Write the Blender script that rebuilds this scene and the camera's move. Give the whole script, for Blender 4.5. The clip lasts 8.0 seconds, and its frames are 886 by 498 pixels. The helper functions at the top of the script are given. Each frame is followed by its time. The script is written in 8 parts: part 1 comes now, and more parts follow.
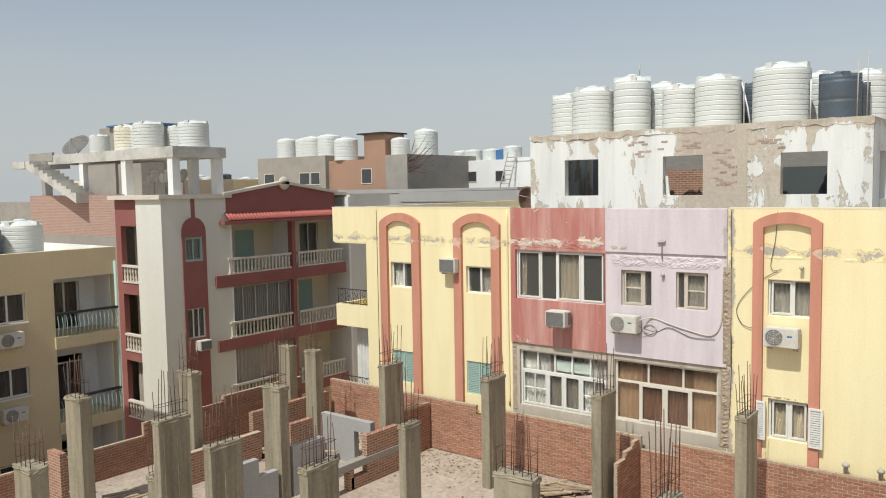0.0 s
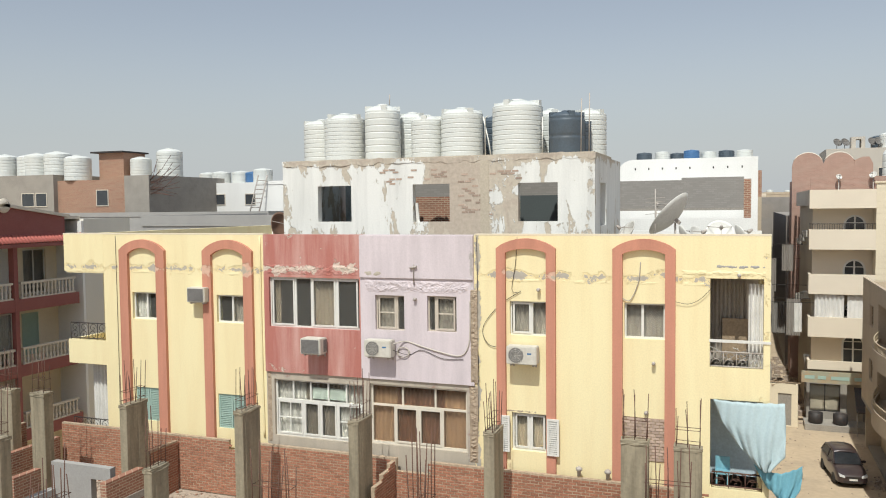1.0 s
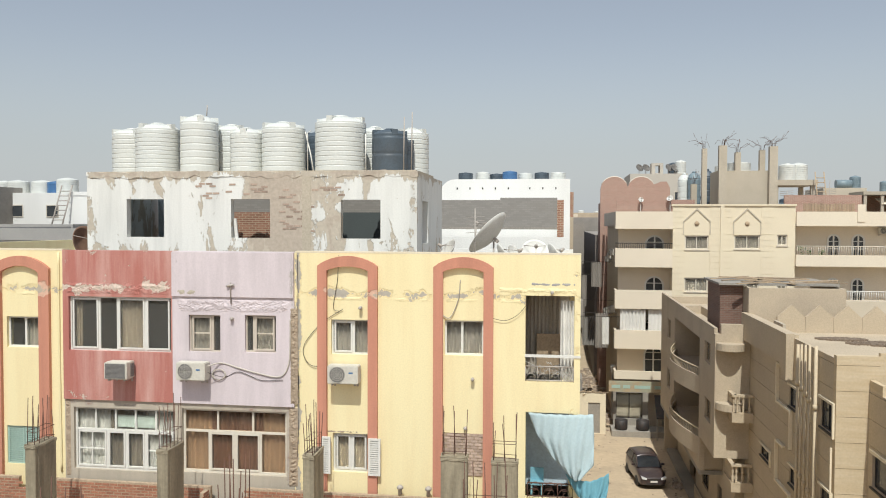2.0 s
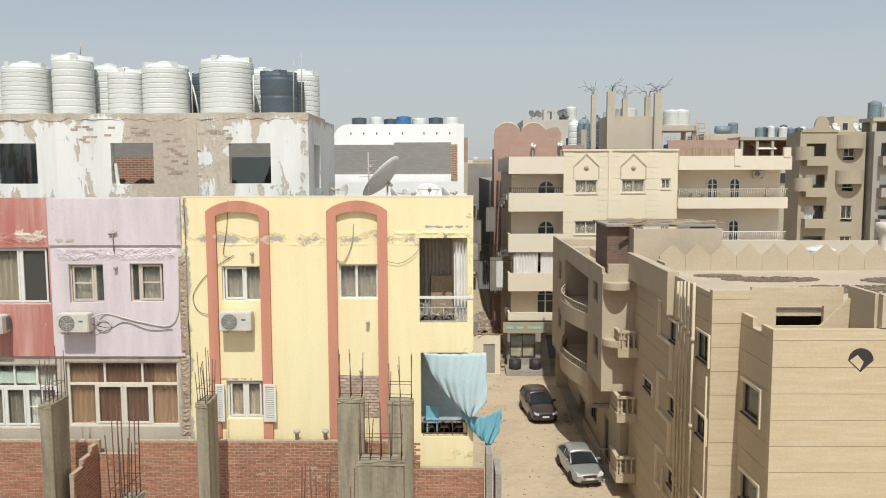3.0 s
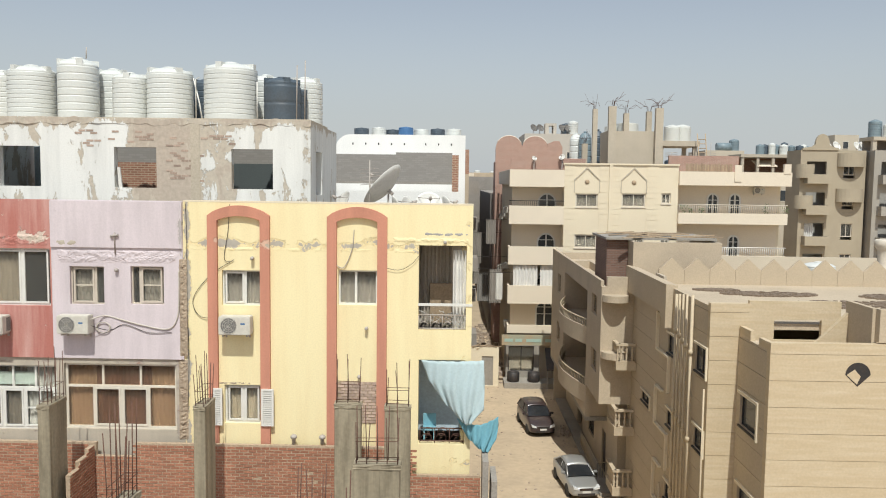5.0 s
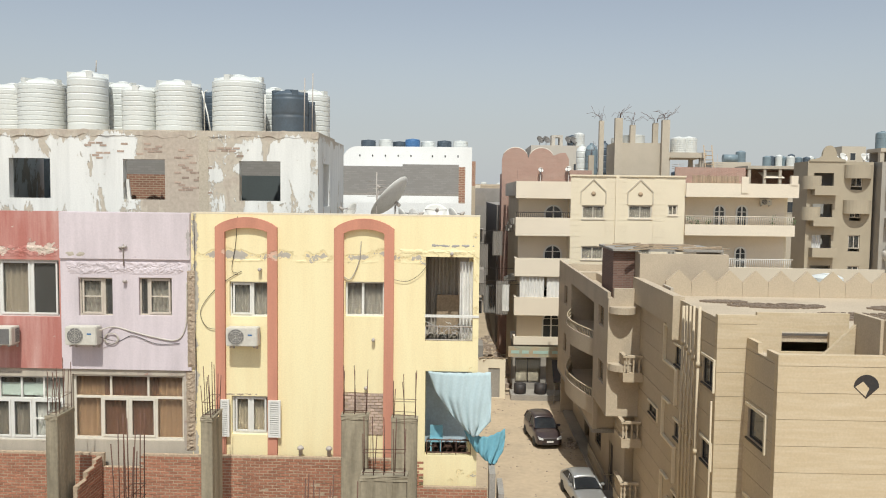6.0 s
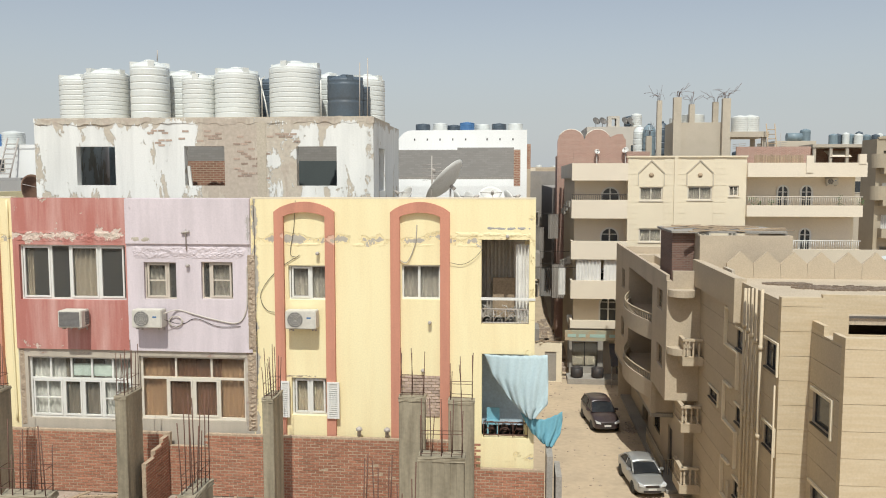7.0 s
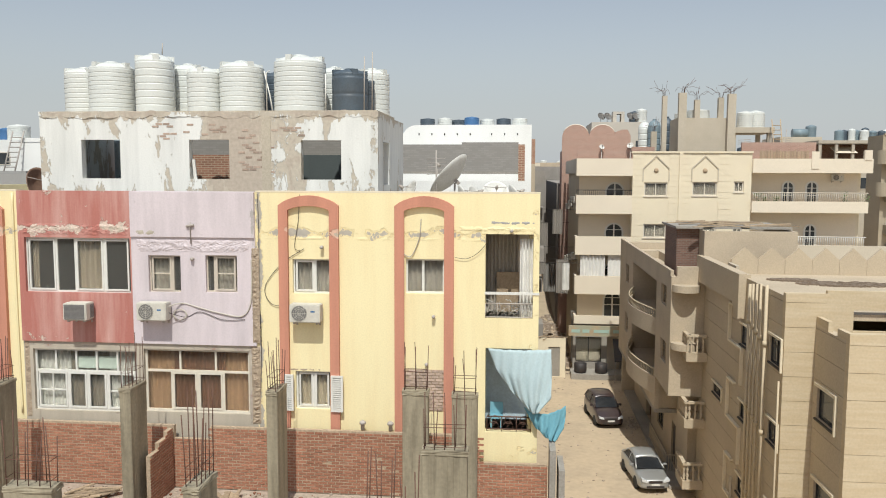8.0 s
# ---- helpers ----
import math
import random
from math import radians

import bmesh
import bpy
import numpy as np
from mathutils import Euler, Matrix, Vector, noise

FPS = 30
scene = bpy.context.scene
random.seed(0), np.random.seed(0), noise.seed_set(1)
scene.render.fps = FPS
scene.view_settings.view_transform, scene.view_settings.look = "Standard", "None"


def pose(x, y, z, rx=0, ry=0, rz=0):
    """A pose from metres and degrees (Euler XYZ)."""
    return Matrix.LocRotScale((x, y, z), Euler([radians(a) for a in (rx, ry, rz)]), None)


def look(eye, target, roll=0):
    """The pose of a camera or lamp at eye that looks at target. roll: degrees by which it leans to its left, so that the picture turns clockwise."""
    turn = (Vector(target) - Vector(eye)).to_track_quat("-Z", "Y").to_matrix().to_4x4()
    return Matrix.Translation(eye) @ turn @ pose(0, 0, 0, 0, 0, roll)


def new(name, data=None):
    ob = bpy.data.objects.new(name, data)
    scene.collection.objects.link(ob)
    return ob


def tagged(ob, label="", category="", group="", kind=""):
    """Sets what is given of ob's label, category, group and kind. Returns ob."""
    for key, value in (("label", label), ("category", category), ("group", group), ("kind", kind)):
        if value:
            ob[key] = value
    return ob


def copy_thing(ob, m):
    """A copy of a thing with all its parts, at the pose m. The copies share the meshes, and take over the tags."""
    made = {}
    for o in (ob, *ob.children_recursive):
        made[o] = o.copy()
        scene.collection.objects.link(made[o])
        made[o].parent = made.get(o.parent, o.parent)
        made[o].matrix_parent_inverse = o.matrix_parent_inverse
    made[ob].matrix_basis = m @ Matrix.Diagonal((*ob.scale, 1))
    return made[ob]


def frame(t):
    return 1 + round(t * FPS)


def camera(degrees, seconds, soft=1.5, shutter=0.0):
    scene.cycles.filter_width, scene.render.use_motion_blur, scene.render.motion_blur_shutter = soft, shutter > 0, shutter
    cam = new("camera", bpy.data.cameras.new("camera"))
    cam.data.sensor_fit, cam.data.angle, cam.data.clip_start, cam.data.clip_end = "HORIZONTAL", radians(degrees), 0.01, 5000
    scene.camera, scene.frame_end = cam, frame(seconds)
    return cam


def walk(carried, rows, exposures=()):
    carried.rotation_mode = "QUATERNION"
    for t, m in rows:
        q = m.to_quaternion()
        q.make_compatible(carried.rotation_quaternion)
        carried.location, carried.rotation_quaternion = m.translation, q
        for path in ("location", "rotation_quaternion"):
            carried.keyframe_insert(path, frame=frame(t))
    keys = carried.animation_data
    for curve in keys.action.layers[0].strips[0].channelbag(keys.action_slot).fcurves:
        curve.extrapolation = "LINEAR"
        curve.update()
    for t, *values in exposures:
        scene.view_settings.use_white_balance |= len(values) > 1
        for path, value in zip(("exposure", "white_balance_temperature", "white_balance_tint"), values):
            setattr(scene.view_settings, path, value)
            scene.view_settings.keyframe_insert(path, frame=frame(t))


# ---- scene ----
cam = camera(57.6, 8.0, soft=1.05)
PATH = [
    (0, (0.162, 0.626, 15.011), (-1.07, 2.194, 14.859), -1.0),
    (0.5, (0.13, 0.606, 14.987), (-0.828, 2.357, 14.854), -1.1),
    (1, (0.07, 0.626, 15.113), (-0.632, 2.496, 15.009), -0.6),
    (1.5, (0.143, 0.763, 15.132), (-0.371, 2.695, 15.062), 0.0),
    (2, (0.118, 0.831, 15.139), (-0.168, 2.809, 15.074), 0.2),
    (2.2, (0.133, 0.89, 15.134), (-0.073, 2.878, 15.07), 0.3),
    (3.3, (0.211, 0.764, 14.96), (0.199, 2.749, 14.722), -0.1),
    (3.5, (0.204, 0.725, 14.925), (0.191, 2.71, 14.679), 0.3),
    (4, (0.202, 0.731, 14.9), (0.187, 2.716, 14.655), 0.9),
    (4.5, (0.189, 0.714, 14.882), (0.168, 2.7, 14.651), 1.3),
    (4.7, (0.22, 0.725, 14.889), (0.195, 2.715, 14.695), 0.9),
    (6, (0.212, 0.666, 14.889), (0.164, 2.661, 14.756), 0.7),
    (6.5, (0.165, 0.702, 14.907), (0.026, 2.693, 14.781), 0.4),
    (7, (0.197, 0.671, 14.857), (0.013, 2.655, 14.684), 0.0),
    (7.5, (0.207, 0.67, 14.849), (0.021, 2.652, 14.656), -0.1),
    (8, (0.198, 0.667, 14.834), (0.004, 2.649, 14.649), 0.2),
]
walk(cam, [(t, look(eye, target, roll)) for t, eye, target, roll in PATH])


# ---- world, sun, exposure ----
SUN_EL, SUN_AZ = 58.0, 3.0  # degrees; azimuth measured from straight behind the eye, to the right
world = bpy.data.worlds.new("world")
scene.world = world
world.use_nodes = True
wn = world.node_tree
sky = wn.nodes.new("ShaderNodeTexSky")
sky.sky_type = "NISHITA"
sky.sun_disc = False
sky.sun_elevation = radians(SUN_EL)
sky.sun_rotation = radians(180 - SUN_AZ)
sky.altitude = 0
sky.air_density, sky.dust_density, sky.ozone_density = 1.2, 1.6, 2.5
haze = wn.nodes.new("ShaderNodeHueSaturation")
haze.inputs["Saturation"].default_value = 0.55
wn.links.new(sky.outputs[0], haze.inputs["Color"])
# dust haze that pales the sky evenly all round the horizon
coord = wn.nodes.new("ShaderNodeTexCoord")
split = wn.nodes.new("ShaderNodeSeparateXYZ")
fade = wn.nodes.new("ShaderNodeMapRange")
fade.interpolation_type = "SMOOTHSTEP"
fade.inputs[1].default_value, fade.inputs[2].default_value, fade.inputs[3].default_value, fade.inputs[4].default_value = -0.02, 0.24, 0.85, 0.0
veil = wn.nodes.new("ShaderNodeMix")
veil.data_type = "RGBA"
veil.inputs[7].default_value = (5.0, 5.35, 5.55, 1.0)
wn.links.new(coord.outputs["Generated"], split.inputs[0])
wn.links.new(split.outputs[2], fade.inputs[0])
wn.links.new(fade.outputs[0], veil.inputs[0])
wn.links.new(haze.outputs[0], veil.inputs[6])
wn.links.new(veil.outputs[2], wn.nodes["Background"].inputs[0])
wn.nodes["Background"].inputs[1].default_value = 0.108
sun = new("sun", bpy.data.lights.new("sun", "SUN"))
sun.data.energy, sun.data.angle, sun.data.color = 3.85, radians(0.6), (0.97, 0.985, 0.92)
sa, se = radians(SUN_AZ), radians(SUN_EL)
sun.matrix_world = look((60 * math.sin(sa) * math.cos(se), -60 * math.cos(sa) * math.cos(se), 60 * math.sin(se)), (0, 0, 0))

# ---- materials ----


def rgb(c):
    return (*c, 1.0)


def material(name, base, rough=0.85, spots=None, amount=0.45, scale=0.6, grain=0.12, bump=0.25, bump_scale=18.0, metal=0.0, spread=0.0, streak=False):
    """Painted or mineral surface: base colour, blotches of a second colour, fine grain and relief, all in metres."""
    m = bpy.data.materials.new(name)
    m.use_nodes = True
    nt = m.node_tree
    n, l = nt.nodes, nt.links
    b = n["Principled BSDF"]
    geo = n.new("ShaderNodeNewGeometry")
    place = geo.outputs["Position"]
    if streak:
        mp = n.new("ShaderNodeMapping")
        mp.inputs["Scale"].default_value = (0.5, 0.5, 5.0) if streak == "level" else (1.0, 1.0, 0.10)
        l.new(place, mp.inputs[0])
        place = mp.outputs[0]
    big = n.new("ShaderNodeTexNoise")
    big.inputs["Scale"].default_value, big.inputs["Detail"].default_value, big.inputs["Roughness"].default_value = scale, 8, 0.62
    l.new(place, big.inputs["Vector"])
    ramp = n.new("ShaderNodeMapRange")
    ramp.inputs[1].default_value, ramp.inputs[2].default_value, ramp.inputs[3].default_value, ramp.inputs[4].default_value = 0.42, 0.72, 0.0, amount
    l.new(big.outputs[0], ramp.inputs[0])
    mix = n.new("ShaderNodeMix")
    mix.data_type = "RGBA"
    mix.inputs[6].default_value = rgb(base)
    mix.inputs[7].default_value = rgb(spots or [c * 0.62 for c in base])
    l.new(ramp.outputs[0], mix.inputs[0])
    fine = n.new("ShaderNodeTexNoise")
    fine.inputs["Scale"].default_value, fine.inputs["Detail"].default_value = bump_scale, 6
    l.new(geo.outputs["Position"], fine.inputs["Vector"])
    gr = n.new("ShaderNodeMapRange")
    gr.inputs[1].default_value, gr.inputs[2].default_value, gr.inputs[3].default_value, gr.inputs[4].default_value = 0.3, 0.7, 1 - grain, 1 + grain
    l.new(fine.outputs[0], gr.inputs[0])
    value = gr.outputs[0]
    if spread:
        info = n.new("ShaderNodeObjectInfo")
        ob_r = n.new("ShaderNodeMapRange")
        ob_r.inputs[3].default_value, ob_r.inputs[4].default_value = 1 - spread, 1 + spread
        geo_r = n.new("ShaderNodeMapRange")
        geo_r.inputs[3].default_value, geo_r.inputs[4].default_value = 1 - spread, 1 + spread
        l.new(info.outputs["Random"], ob_r.inputs[0])
        l.new(geo.outputs["Random Per Island"], geo_r.inputs[0])
        mul = n.new("ShaderNodeMath")
        mul.operation = "MULTIPLY"
        l.new(ob_r.outputs[0], mul.inputs[0])
        l.new(geo_r.outputs[0], mul.inputs[1])
        mul2 = n.new("ShaderNodeMath")
        mul2.operation = "MULTIPLY"
        l.new(mul.outputs[0], mul2.inputs[0])
        l.new(value, mul2.inputs[1])
        value = mul2.outputs[0]
    sc = n.new("ShaderNodeVectorMath")
    sc.operation = "SCALE"
    l.new(mix.outputs[2], sc.inputs[0])
    l.new(value, sc.inputs["Scale"])
    l.new(sc.outputs[0], b.inputs["Base Color"])
    b.inputs["Roughness"].default_value = rough
    b.inputs["Metallic"].default_value = metal
    if bump:
        bp = n.new("ShaderNodeBump")
        bp.inputs["Strength"].default_value, bp.inputs["Distance"].default_value = bump, 0.02
        l.new(fine.outputs[0], bp.inputs["Height"])
        l.new(bp.outputs[0], b.inputs["Normal"])
    return m


def peeling(name, paint, under, deep, bands, cover=0.5, rough=0.85, scale=1.1, stain=None, upright=1.0, step=0.09):
    """Paint over plaster that has come off in ragged patches: within height bands (z, half height, strength) and, weaker, all over."""
    m = material(name, paint, rough, stain or [c * 0.74 for c in paint], 0.75, 2.2, 0.045, 0.12, 25.0, streak=True)
    nt = m.node_tree
    n, l = nt.nodes, nt.links
    b = n["Principled BSDF"]
    before = b.inputs["Base Color"].links[0].from_socket
    geo = n.new("ShaderNodeNewGeometry")
    sep = n.new("ShaderNodeSeparateXYZ")
    l.new(geo.outputs["Position"], sep.inputs[0])
    total = None
    for z, half, power, *axis in bands:
        off = n.new("ShaderNodeMath")
        off.operation = "SUBTRACT"
        off.inputs[1].default_value = z
        l.new(sep.outputs[axis[0] if axis else 2], off.inputs[0])
        ab = n.new("ShaderNodeMath")
        ab.operation = "ABSOLUTE"
        l.new(off.outputs[0], ab.inputs[0])
        mr = n.new("ShaderNodeMapRange")
        mr.inputs[1].default_value, mr.inputs[2].default_value, mr.inputs[3].default_value, mr.inputs[4].default_value = 0.0, half, power, 0.0
        l.new(ab.outputs[0], mr.inputs[0])
        if total is None:
            total = mr.outputs[0]
        else:
            mx = n.new("ShaderNodeMath")
            mx.operation = "MAXIMUM"
            l.new(total, mx.inputs[0])
            l.new(mr.outputs[0], mx.inputs[1])
            total = mx.outputs[0]
    torn = n.new("ShaderNodeTexNoise")
    torn.inputs["Scale"].default_value, torn.inputs["Detail"].default_value, torn.inputs["Roughness"].default_value = scale, 9, 0.68
    torn.inputs["Distortion"].default_value = 0.4
    up = n.new("ShaderNodeMapping")
    up.inputs["Scale"].default_value = (1.0, 1.0, upright)
    l.new(geo.outputs["Position"], up.inputs[0])
    l.new(up.outputs[0], torn.inputs["Vector"])
    add = n.new("ShaderNodeMath")
    l.new(torn.outputs[0], add.inputs[0])
    if total is None:
        add.inputs[1].default_value = 0.0
    else:
        l.new(total, add.inputs[1])
    cuts = []
    for edge in (1.0 - cover, 1.0 - cover + step):
        mr = n.new("ShaderNodeMapRange")
        mr.inputs[1].default_value, mr.inputs[2].default_value = edge - 0.008, edge + 0.008
        l.new(add.outputs[0], mr.inputs[0])
        cuts.append(mr)
    last = before
    for cut, c in zip(cuts, (under, deep)):
        gn = n.new("ShaderNodeTexNoise")
        gn.inputs["Scale"].default_value, gn.inputs["Detail"].default_value = 9.0, 6
        l.new(geo.outputs["Position"], gn.inputs["Vector"])
        tint = n.new("ShaderNodeMix")
        tint.data_type = "RGBA"
        tint.inputs[6].default_value, tint.inputs[7].default_value = rgb([v * 0.75 for v in c]), rgb([min(1, v * 1.25) for v in c])
        l.new(gn.outputs[0], tint.inputs[0])
        mix = n.new("ShaderNodeMix")
        mix.data_type = "RGBA"
        l.new(cut.outputs[0], mix.inputs[0])
        l.new(last, mix.inputs[6])
        l.new(tint.outputs[2], mix.inputs[7])
        last = mix.outputs[2]
    l.new(last, b.inputs["Base Color"])
    hgt = n.new("ShaderNodeMath")
    hgt.operation = "SUBTRACT"
    hgt.inputs[0].default_value = 1.0
    l.new(cuts[0].outputs[0], hgt.inputs[1])
    bp = n.new("ShaderNodeBump")
    bp.inputs["Strength"].default_value, bp.inputs["Distance"].default_value = 0.6, 0.03
    l.new(hgt.outputs[0], bp.inputs["Height"])
    old = b.inputs["Normal"].links[0].from_socket
    l.new(old, bp.inputs["Normal"])
    l.new(bp.outputs[0], b.inputs["Normal"])
    return m


def glassy(name, tint, rough=0.05):
    """Window glass, seen from outside: a dark pane with a clean reflection."""
    m = bpy.data.materials.new(name)
    m.use_nodes = True
    b = m.node_tree.nodes["Principled BSDF"]
    b.inputs["Base Color"].default_value = rgb(tint)
    b.inputs["Roughness"].default_value = rough
    b.inputs["Transmission Weight"].default_value = 0.95
    b.inputs["IOR"].default_value = 1.3
    return m


def glossy(name, base, rough=0.25, metal=0.0, coat=0.0):
    """A smooth factory finish, slightly dusty."""
    m = material(name, base, rough, [min(1.0, c * 0.8 + 0.06) for c in base], 0.4, 1.5, 0.03, 0.0, metal=metal)
    m.node_tree.nodes["Principled BSDF"].inputs["Coat Weight"].default_value = coat
    return m


DARKGLASS = glossy("dark_glass", (0.05, 0.055, 0.06), 0.12)
CARGLASS = glossy("car_glass", (0.02, 0.022, 0.025), 0.08)
SILVERPAINT = glossy("silver_car_paint", (0.42, 0.42, 0.41), 0.35, 0.5, 0.5)
DARKPAINT = glossy("dark_maroon_car_paint", (0.045, 0.028, 0.028), 0.3, 0.1, 0.6)
HEADLAMP = glossy("headlamp_lens", (0.65, 0.66, 0.66), 0.1)
TYRE = material("tyre_rubber", (0.03, 0.03, 0.03), 0.9, (0.10, 0.085, 0.06), 0.4, 4.0, 0.1, 0.1)
RIM = glossy("alloy_rim", (0.45, 0.45, 0.45), 0.35, 0.7)
YELLOW = peeling("yellow_paint", (0.83, 0.725, 0.44), (0.80, 0.66, 0.37), (0.43, 0.39, 0.33), [(13.3, 0.28, 0.25), (7.6, 0.6, 0.09), (-6.6, 0.16, 0.34, 0), (0.55, 0.2, 0.14, 0)], 0.31, scale=1.9, stain=(0.77, 0.63, 0.36), step=0.055)
BAND = peeling("terracotta_paint", (0.56, 0.25, 0.17), (0.66, 0.42, 0.31), (0.45, 0.38, 0.30), [(13.28, 0.35, 0.2), (8.2, 0.8, 0.08)], 0.31)
RED = peeling("red_paint", (0.43, 0.16, 0.13), (0.63, 0.50, 0.42), (0.52, 0.44, 0.36), [(13.38, 0.25, 0.23), (14.3, 0.2, 0.05), (10.4, 0.25, 0.1)], 0.32, scale=2.6, stain=(0.64, 0.42, 0.37))
LILAC = peeling("lilac_paint", (0.645, 0.565, 0.585), (0.60, 0.535, 0.54), (0.42, 0.375, 0.36), [(13.3, 0.12, 0.12), (-6.75, 0.10, 0.34, 0)], 0.30, scale=2.6)
FLAKING = peeling("flaking_white_paint", (0.75, 0.745, 0.71), (0.50, 0.44, 0.36), (0.455, 0.385, 0.315), [(16.62, 0.32, 0.17), (-8.0, 1.9, 0.29, 0), (-6.55, 0.7, 0.14, 0), (-14.2, 0.5, 0.08, 0), (14.2, 0.45, 0.07)], 0.40, scale=1.7, upright=0.45)
CEMENT = material("grey_cement_render", (0.33, 0.30, 0.26), 0.95, (0.22, 0.20, 0.18), 0.6, 0.8, 0.15, 0.5)
CONCRETE = material("board_marked_concrete", (0.32, 0.275, 0.195), 0.95, (0.15, 0.125, 0.085), 0.85, 4.0, 0.1, 0.4, 12.0, streak=True)
BRICK = material("red_brick", (0.345, 0.155, 0.095), 0.95, (0.27, 0.13, 0.085), 0.5, 1.2, 0.2, 0.4, 30.0, spread=0.14)
MORTAR = material("mortar", (0.42, 0.32, 0.225), 0.98, None, 0.4, 1.5, 0.2, 0.4)
DUST = material("sandy_dust_ground", (0.50, 0.39, 0.27), 0.98, (0.36, 0.285, 0.205), 0.75, 0.33, 0.07, 0.12, 3.2)
RUBBLE = material("dusty_slab", (0.41, 0.335, 0.265), 0.98, (0.31, 0.235, 0.185), 0.75, 0.9, 0.2, 0.6, 9.0)
BROWN = material("sand_brown_render", (0.53, 0.42, 0.275), 0.95, (0.62, 0.52, 0.375), 0.7, 1.3, 0.05, 0.3, 14.0, streak="level")
TAUPE = material("taupe_render", (0.49, 0.405, 0.30), 0.95, (0.35, 0.285, 0.22), 0.5, 0.6, 0.08, 0.3)
PINKISH = material("pale_pink_paint", (0.73, 0.64, 0.51), 0.9, (0.65, 0.56, 0.445), 0.5, 0.4, 0.05, 0.15)
CREAM = material("cream_paint", (0.73, 0.64, 0.48), 0.9, (0.66, 0.56, 0.42), 0.5, 0.4, 0.05, 0.15)
WHITE = material("white_paint", (0.78, 0.77, 0.74), 0.85, (0.62, 0.61, 0.58), 0.5, 0.5, 0.06, 0.2, streak=True)
MAROON = material("maroon_paint", (0.26, 0.088, 0.075), 0.8, (0.33, 0.14, 0.12), 0.5, 0.6, 0.08, 0.2)
OCHRE = material("ochre_paint", (0.60, 0.49, 0.31), 0.9, (0.50, 0.40, 0.25), 0.5, 0.5, 0.06, 0.2)
IVORY = material("ivory_wall_paint", (0.69, 0.66, 0.58), 0.9, (0.58, 0.55, 0.48), 0.6, 0.5, 0.06, 0.2, streak=True)
DULLTAN = material("dull_tan_paint", (0.40, 0.34, 0.25), 0.9, (0.32, 0.27, 0.20), 0.6, 0.4, 0.06, 0.15)
DULLGREY = material("dull_grey_paint", (0.36, 0.33, 0.285), 0.9, (0.29, 0.265, 0.23), 0.6, 0.4, 0.06, 0.15)
PLASTIC = material("white_tank_plastic", (0.64, 0.655, 0.625), 0.45, (0.60, 0.58, 0.53), 0.5, 0.9, 0.04, 0.05, streak=True)
BLACKTANK = material("black_tank_plastic", (0.075, 0.10, 0.125), 0.5, (0.07, 0.07, 0.07), 0.5, 1.2, 0.1, 0.05)
BLUETANK = material("blue_tank_plastic", (0.06, 0.16, 0.33), 0.5, None, 0.4, 1.2, 0.1, 0.05)
ALU = material("white_window_frame", (0.69, 0.675, 0.63), 0.5, (0.62, 0.60, 0.55), 0.5, 2.0, 0.05, 0.05)
DARKMETAL = material("dark_iron", (0.045, 0.042, 0.042), 0.6, (0.12, 0.07, 0.05), 0.4, 4.0, 0.1, 0.1, metal=0.4)
RUST = material("rusty_steel", (0.13, 0.065, 0.045), 0.85, (0.09, 0.06, 0.05), 0.5, 6.0, 0.2, 0.2, 30.0)
INSIDE = material("dark_room_walls", (0.42, 0.40, 0.37), 0.95, None, 0.4, 0.8, 0.1, 0.1)
GREENWOOD = material("green_shutter_paint", (0.33, 0.46, 0.40), 0.7, (0.40, 0.52, 0.46), 0.5, 2.0, 0.08, 0.1)
BLUECLOTH = material("light_blue_cloth", (0.42, 0.515, 0.53), 0.9, (0.36, 0.45, 0.47), 0.5, 1.0, 0.05, 0.1)
ACBEIGE = material("aged_beige_casing", (0.60, 0.57, 0.50), 0.6, (0.46, 0.42, 0.36), 0.5, 4.0, 0.06, 0.05)
# grey render made darker so that its colour carries the alley's shade
DIMGREY = material("shade_dimmed_grey_render", (0.30, 0.27, 0.24), 0.95, (0.21, 0.19, 0.165), 0.6, 0.7, 0.1, 0.3)
SLATEWALL = material("slate_blue_limewash", (0.50, 0.60, 0.66), 0.95, (0.42, 0.51, 0.56), 0.5, 0.8, 0.1, 0.1)
OLDBRICK = material("exposed_worn_brick", (0.43, 0.325, 0.26), 0.95, (0.36, 0.28, 0.225), 0.5, 2.0, 0.15, 0.3, spread=0.2)
CHAIRBLUE = material("blue_chair_plastic", (0.20, 0.42, 0.50), 0.5, (0.16, 0.34, 0.41), 0.4, 1.0, 0.05, 0.1)
TEALCLOTH = material("teal_blue_cloth", (0.155, 0.36, 0.43), 0.9, (0.12, 0.29, 0.36), 0.5, 1.0, 0.05, 0.1)
CURTAIN = material("grey_beige_curtain", (0.40, 0.355, 0.30), 0.95, None, 0.4, 1.5, 0.1, 0.1)
PALECURTAIN = material("pale_curtain", (0.70, 0.68, 0.64), 0.95, None, 0.3, 1.5, 0.08, 0.1)
BEIGECURTAIN = material("beige_brown_curtain", (0.22, 0.18, 0.135), 0.95, None, 0.4, 1.5, 0.1, 0.1)
REDCURTAIN = material("brown_red_curtain", (0.16, 0.09, 0.065), 0.95, None, 0.4, 1.5, 0.1, 0.1)
TANBLIND = material("tan_blind", (0.36, 0.29, 0.21), 0.95, (0.31, 0.25, 0.18), 0.4, 1.5, 0.06, 0.1, streak=True)
LIGHTTAN = material("light_tan_net_curtain", (0.52, 0.42, 0.29), 0.95, (0.62, 0.53, 0.40), 0.5, 2.0, 0.05, 0.1)
